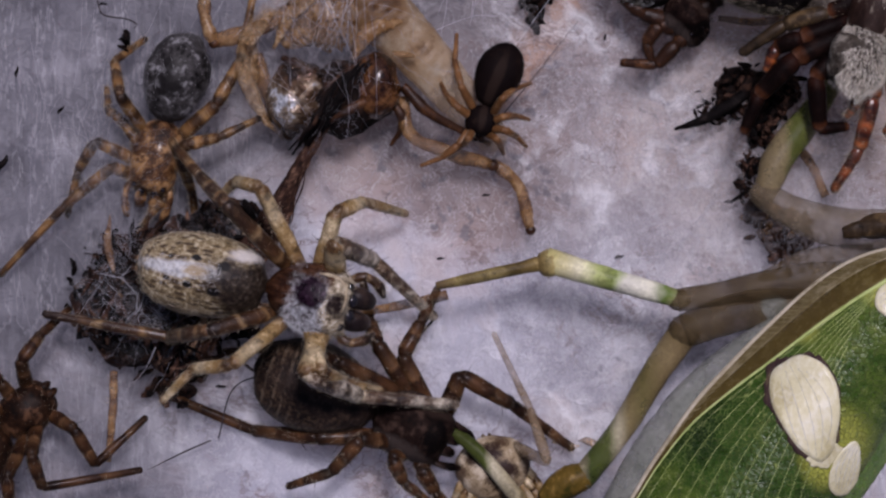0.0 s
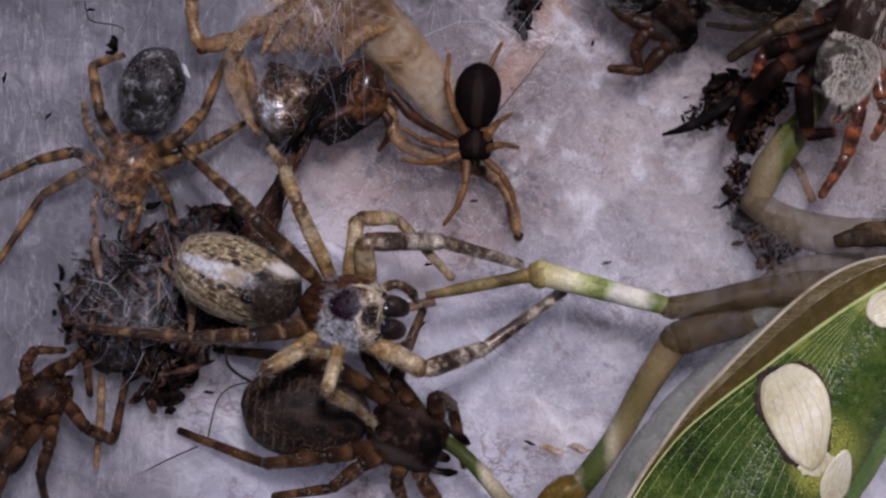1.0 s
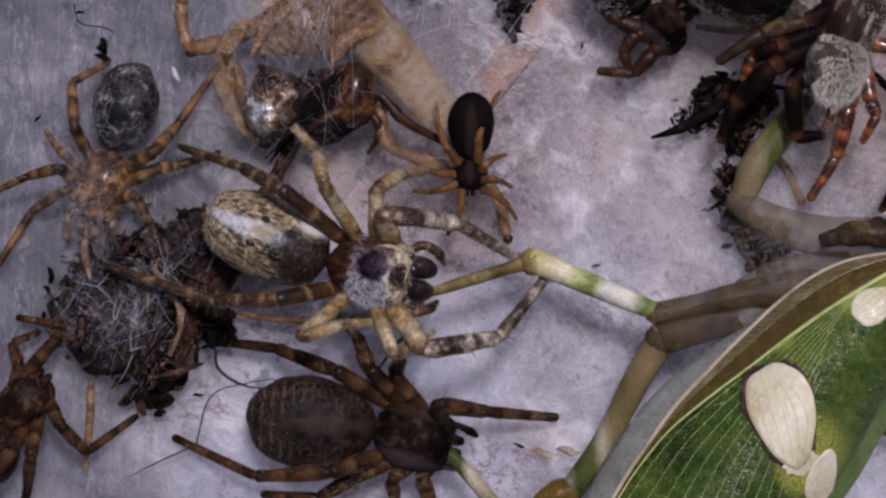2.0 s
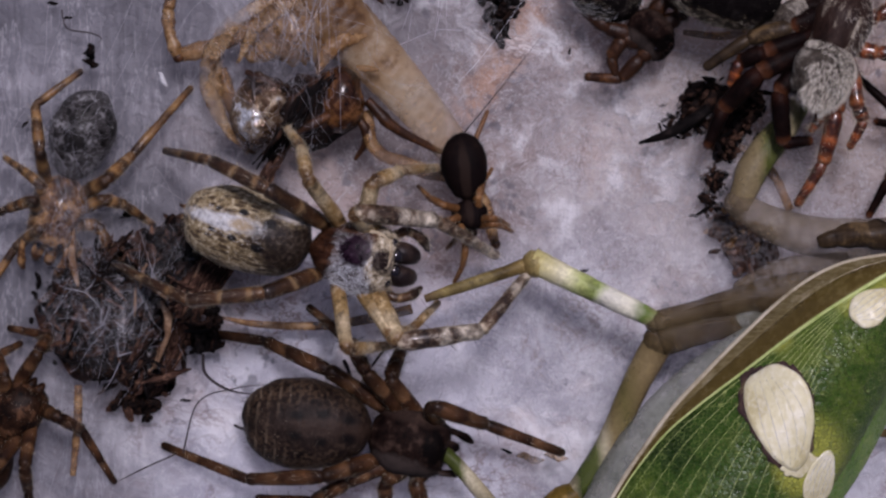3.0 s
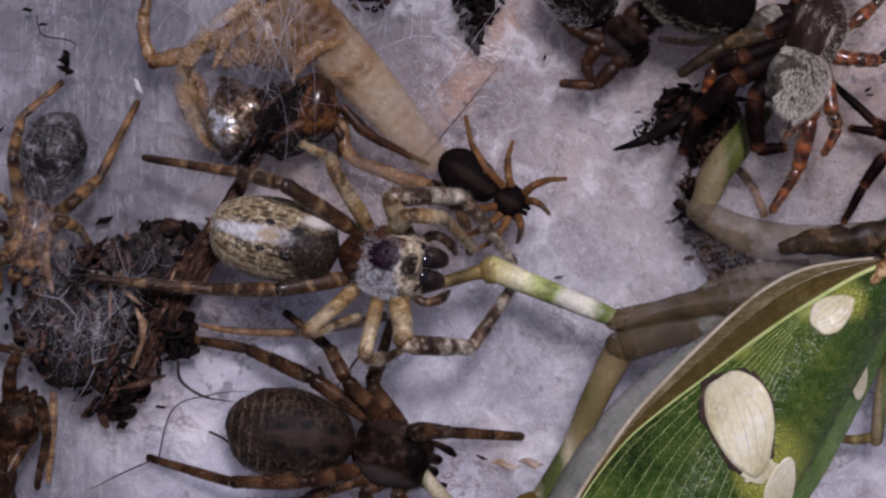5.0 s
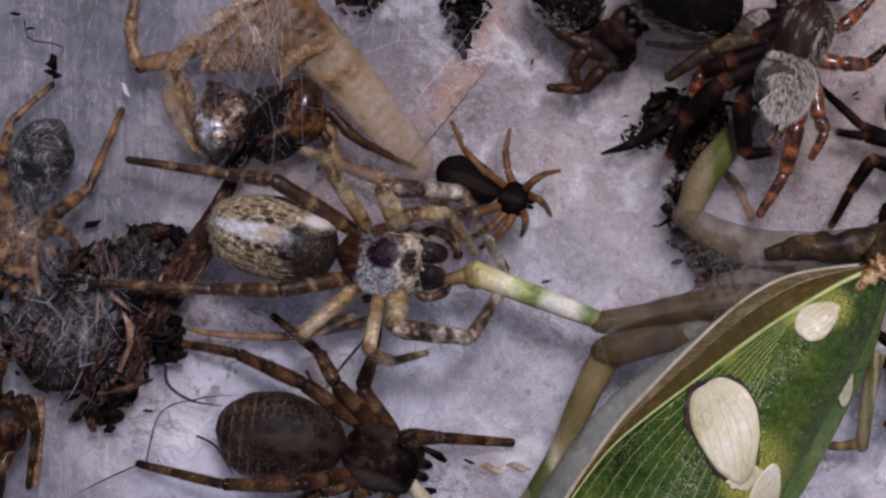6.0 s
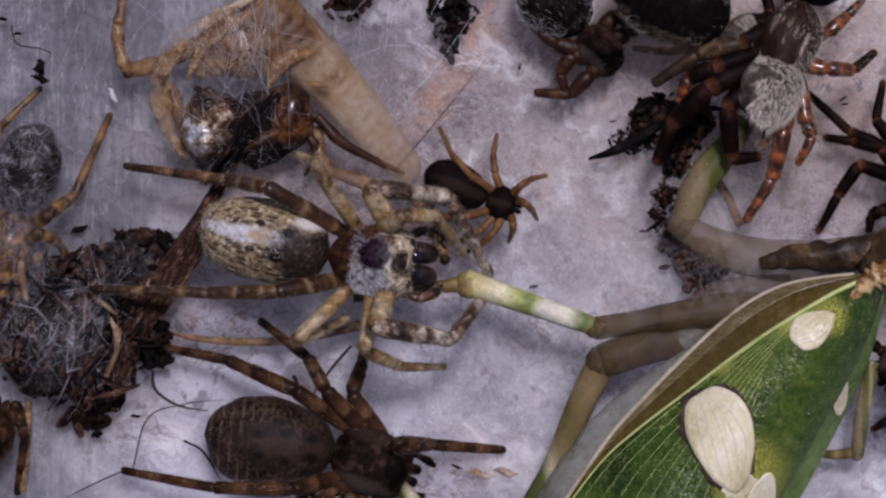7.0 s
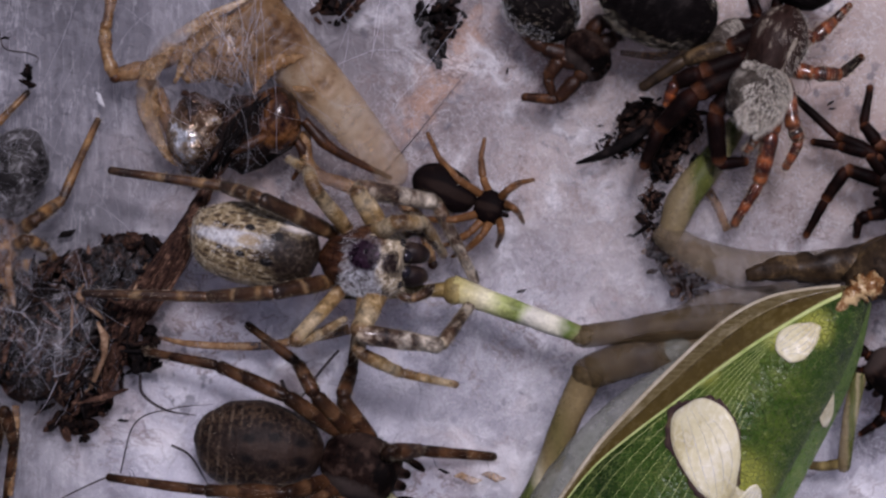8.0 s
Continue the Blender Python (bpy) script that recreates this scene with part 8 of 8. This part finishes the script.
gauze("silk_gauze", (3.33, 8.67, 0), (2.6, 2.2), 0.8, "gauze", "wispy silk around the black clod", 6.0)
gauze("silk_gauze", (11.33, 3.27, 0), (3.4, 3.2), 0.5, "gauze_felt", "wispy silk among black crumbs", 7.0)
gauze("silk_gauze", (12.33, -0.53, 0), (3.6, 2.4), 3.5, "gauze_thin", "thin silk over the mantis legs", 8.0, 0.6)
gauze("silk_gauze", (6.33, -2.13, 0), (4.5, 3.6), 0.35, "gauze_felt", "wispy silk felted onto the sheet", 9.0, 0.12)
gauze("silk_gauze", (7.33, 5.27, 0), (4.2, 3.0), 0.4, "gauze_felt", "wispy silk felted onto the sheet", 10.0, 0.12)


def web(name, knots, count, reach, thick, seed, label, slack=0.18):
    """Threads that run out from a few knots, taut or slack."""
    rnd = random.Random(seed)
    bm = bmesh.new()
    for k in range(count):
        a = Vector(rnd.choice(knots)) + Vector([rnd.gauss(0, 0.25) for _ in range(3)])
        if rnd.random() < 0.25:
            b = Vector(rnd.choice(knots))
        else:
            ang = rnd.uniform(0, 6.3)
            b = a + Vector((math.cos(ang), math.sin(ang), rnd.uniform(-0.5, 0.1))) * reach * rnd.random()
        mid = (a + b) / 2 + Vector([rnd.gauss(0, slack) for _ in range(3)])
        q = a.lerp(b, 0.8) + Vector([rnd.gauss(0, slack * 0.5) for _ in range(3)])
        pts = [a, mid, q, b]
        for p in pts:
            p.z = max(p.z, 0.3)
        tube(bm, pts, [thick * rnd.uniform(0.5, 2.0)] * 2, 3, 9)
    return solid(name, bm, M["veil"], label, "silk", kind="stuff")


strands("silk_veil", 34, ((-6.67, 6.07, 0)[0], (-6.67, 6.07, 0)[1], (-1.47, 9.87, 0)[0], (-1.47, 9.87, 0)[1]), 2.4, 3.4, 3.0, (-80, 20), 0.006, 1, "fine white silk threads over the wrapped prey", "veil", curl=0.35)
web("silk_web", [(-10.41, -1.29, 2.1), (-9.81, -2.07, 2.2), (-10.92, -2.47, 1.9), (-8.65, -0.51, 2), (-11.22, -0.9, 1.9), (-7.89, 0.28, 1.8), (-9.5, -3.67, 1.5)], 40, 2.4, 0.003, 2, "white silk stretched between the litter crumbs", 0.06)
strands("silk_veil", 130, ((-12.67, 0.27, 0)[0], (-12.67, 0.27, 0)[1], (-10.07, 5.87, 0)[0], (-10.07, 5.87, 0)[1]), 1.6, 2.5, 1.6, (100, 60), 0.0032, 3, "tangled silk over the bound spider", "veil", curl=0.7)
strands("silk_threads", 260, ((-14.67, -8.13, 0)[0], (-14.67, -8.13, 0)[1], (20.33, 10.87, 0)[0], (20.33, 10.87, 0)[1]), 0.0, 0.25, 5.0, (90, 18), 0.006, 4, "fine pale threads lying over the silk sheet", "veil")
strands("silk_threads", 120, ((4.33, -4.13, 0)[0], (4.33, -4.13, 0)[1], (13.33, 4.87, 0)[0], (13.33, 4.87, 0)[1]), 0.0, 0.2, 4.0, (35, 40), 0.008, 5, "fine pale threads lying over the silk sheet", "veil", curl=0.5)
strands("silk_threads", 420, ((2.33, -7.33, 0)[0], (2.33, -7.33, 0)[1], (19.33, 9.47, 0)[0], (19.33, 9.47, 0)[1]), 0.0, 0.12, 3.0, (70, 60), 0.007, 15, "fine pale threads felted into the silk sheet", "veil", curl=0.6)
long_rnd = random.Random(77)
bm = bmesh.new()
for k in range(13):
    x0, x1 = long_rnd.uniform(330, 520) - 440, long_rnd.uniform(380, 500) - 440
    top, end = Vector((-3.71, 10.83, 2.6)), Vector((-3.69, 5.94, 2.9))
    top.x, end.x = top.x + x0 * 0.02, end.x + x1 * 0.02
    end.y += long_rnd.uniform(-0.8, 1.6)
    tube(bm, [top, top.lerp(end, 0.5) + Vector((long_rnd.gauss(0, 0.4), long_rnd.gauss(0, 0.3), 0.1)), end], [0.004, 0.008, 0.004], 4, 16)
solid("silk_strands", bm, M["veil"], "long bright silk strands hanging over the wrapped prey", "silk", kind="stuff")
web("silk_web", [(-4.58, 6.73, 2.6), (-3.5, 6.52, 2.8), (-3.91, 8.5, 2.4), (-3.14, 9.3, 2.2), (-2.52, 5.75, 2.8), (-3.91, 4.39, 2.4)], 36, 2.2, 0.0035, 16, "white silk stretched over the wrapped prey")
web("silk_web", [(-12.16, 3.81, 2.2), (-11.57, 4.59, 2.2), (-11.99, 1.26, 2), (-10.84, 0.28, 1.8), (-11.23, -0.51, 1.8)], 110, 1.6, 0.0022, 17, "white silk round the bound spider")
strands("silk_veil", 12, ((-0.67, 5.87, 0)[0], (-0.67, 5.87, 0)[1], (3.33, 9.87, 0)[0], (3.33, 9.87, 0)[1]), 0.5, 1.5, 4.0, (60, 25), 0.007, 6, "fine white silk threads around the black clod")


bright = random.Random(31)
bm = bmesh.new()
for knot, arms in (((-10.58, -2.17, 2.3), 10), ((-8.87, -0.27, 2.2), 7), ((-9.12, -1.29, 2.2), 4), ((-11.19, -0.99, 2.1), 4), ((-10.04, -3.26, 1.9), 4)):
    for k in range(arms):
        ang, reach = bright.uniform(0, 6.3), bright.uniform(0.5, 2.0)
        a = Vector(knot) + Vector([bright.gauss(0, 0.06) for _ in range(3)])
        b = a + Vector((math.cos(ang), math.sin(ang), bright.uniform(-0.4, 0.0))) * reach
        mid = a.lerp(b, 0.5) + Vector([bright.gauss(0, 0.10) for _ in range(3)])
        r = bright.choice((0.003, 0.004, 0.006, 0.011))
        tube(bm, [a, mid, b], [r * 1.6, r * 0.8, r * 0.3], 4, 12, 1.0, 0.5, k)
solid("silk_strands", bm, M["veil"], "bright knotted silk strands over the litter heap", "silk", kind="stuff")
web("silk_web", [(-11.6, -0.6, 2.2), (-10.6, -1.6, 2.4), (-9.6, -2.4, 2.4), (-10.9, -3.2, 2.1), (-8.7, -0.3, 2.3), (-9.2, -1.3, 2.4), (-11.7, -2.2, 2.2), (-9.3, 0.7, 2.0), (-8.4, -2.7, 2.1)], 60, 2.2, 0.0030, 52, "bluish white threads drawn between the litter crumbs", 0.05)
strands("silk_fluff", 45, ((-12.27, -3.93, 0)[0], (-12.27, -3.93, 0)[1], (-9.27, -0.13, 0)[0], (-9.27, -0.13, 0)[1]), 1.3, 2.3, 1.3, (90, 90), 0.0014, 41, "curly white silk fluff on the litter heap", "veil", curl=0.6)
strands("silk_fluff", 40, ((-11.57, -3.13, 0)[0], (-11.57, -3.13, 0)[1], (-10.17, -1.33, 0)[0], (-10.17, -1.33, 0)[1]), 1.9, 2.5, 1.3, (90, 90), 0.0016, 44, "bright curly silk fluff on the litter heap", "silk", curl=0.5)
strands("silk_fluff", 160, ((-6.07, 3.47, 0)[0], (-6.07, 3.47, 0)[1], (-3.07, 7.47, 0)[0], (-3.07, 7.47, 0)[1]), 2.4, 3.2, 0.8, (90, 90), 0.0024, 42, "curly white silk fluff on the wrapped prey", "veil", curl=1.1)
strands("silk_fluff", 220, ((-12.67, -0.53, 0)[0], (-12.67, -0.53, 0)[1], (-10.87, 2.27, 0)[0], (-10.87, 2.27, 0)[1]), 1.4, 2.2, 1.2, (90, 90), 0.0014, 43, "curly white silk fluff round the bound spider", "veil", curl=1.1)


def motions():
    for ob, rows in KEYED:
        walk(ob, rows)


motions()
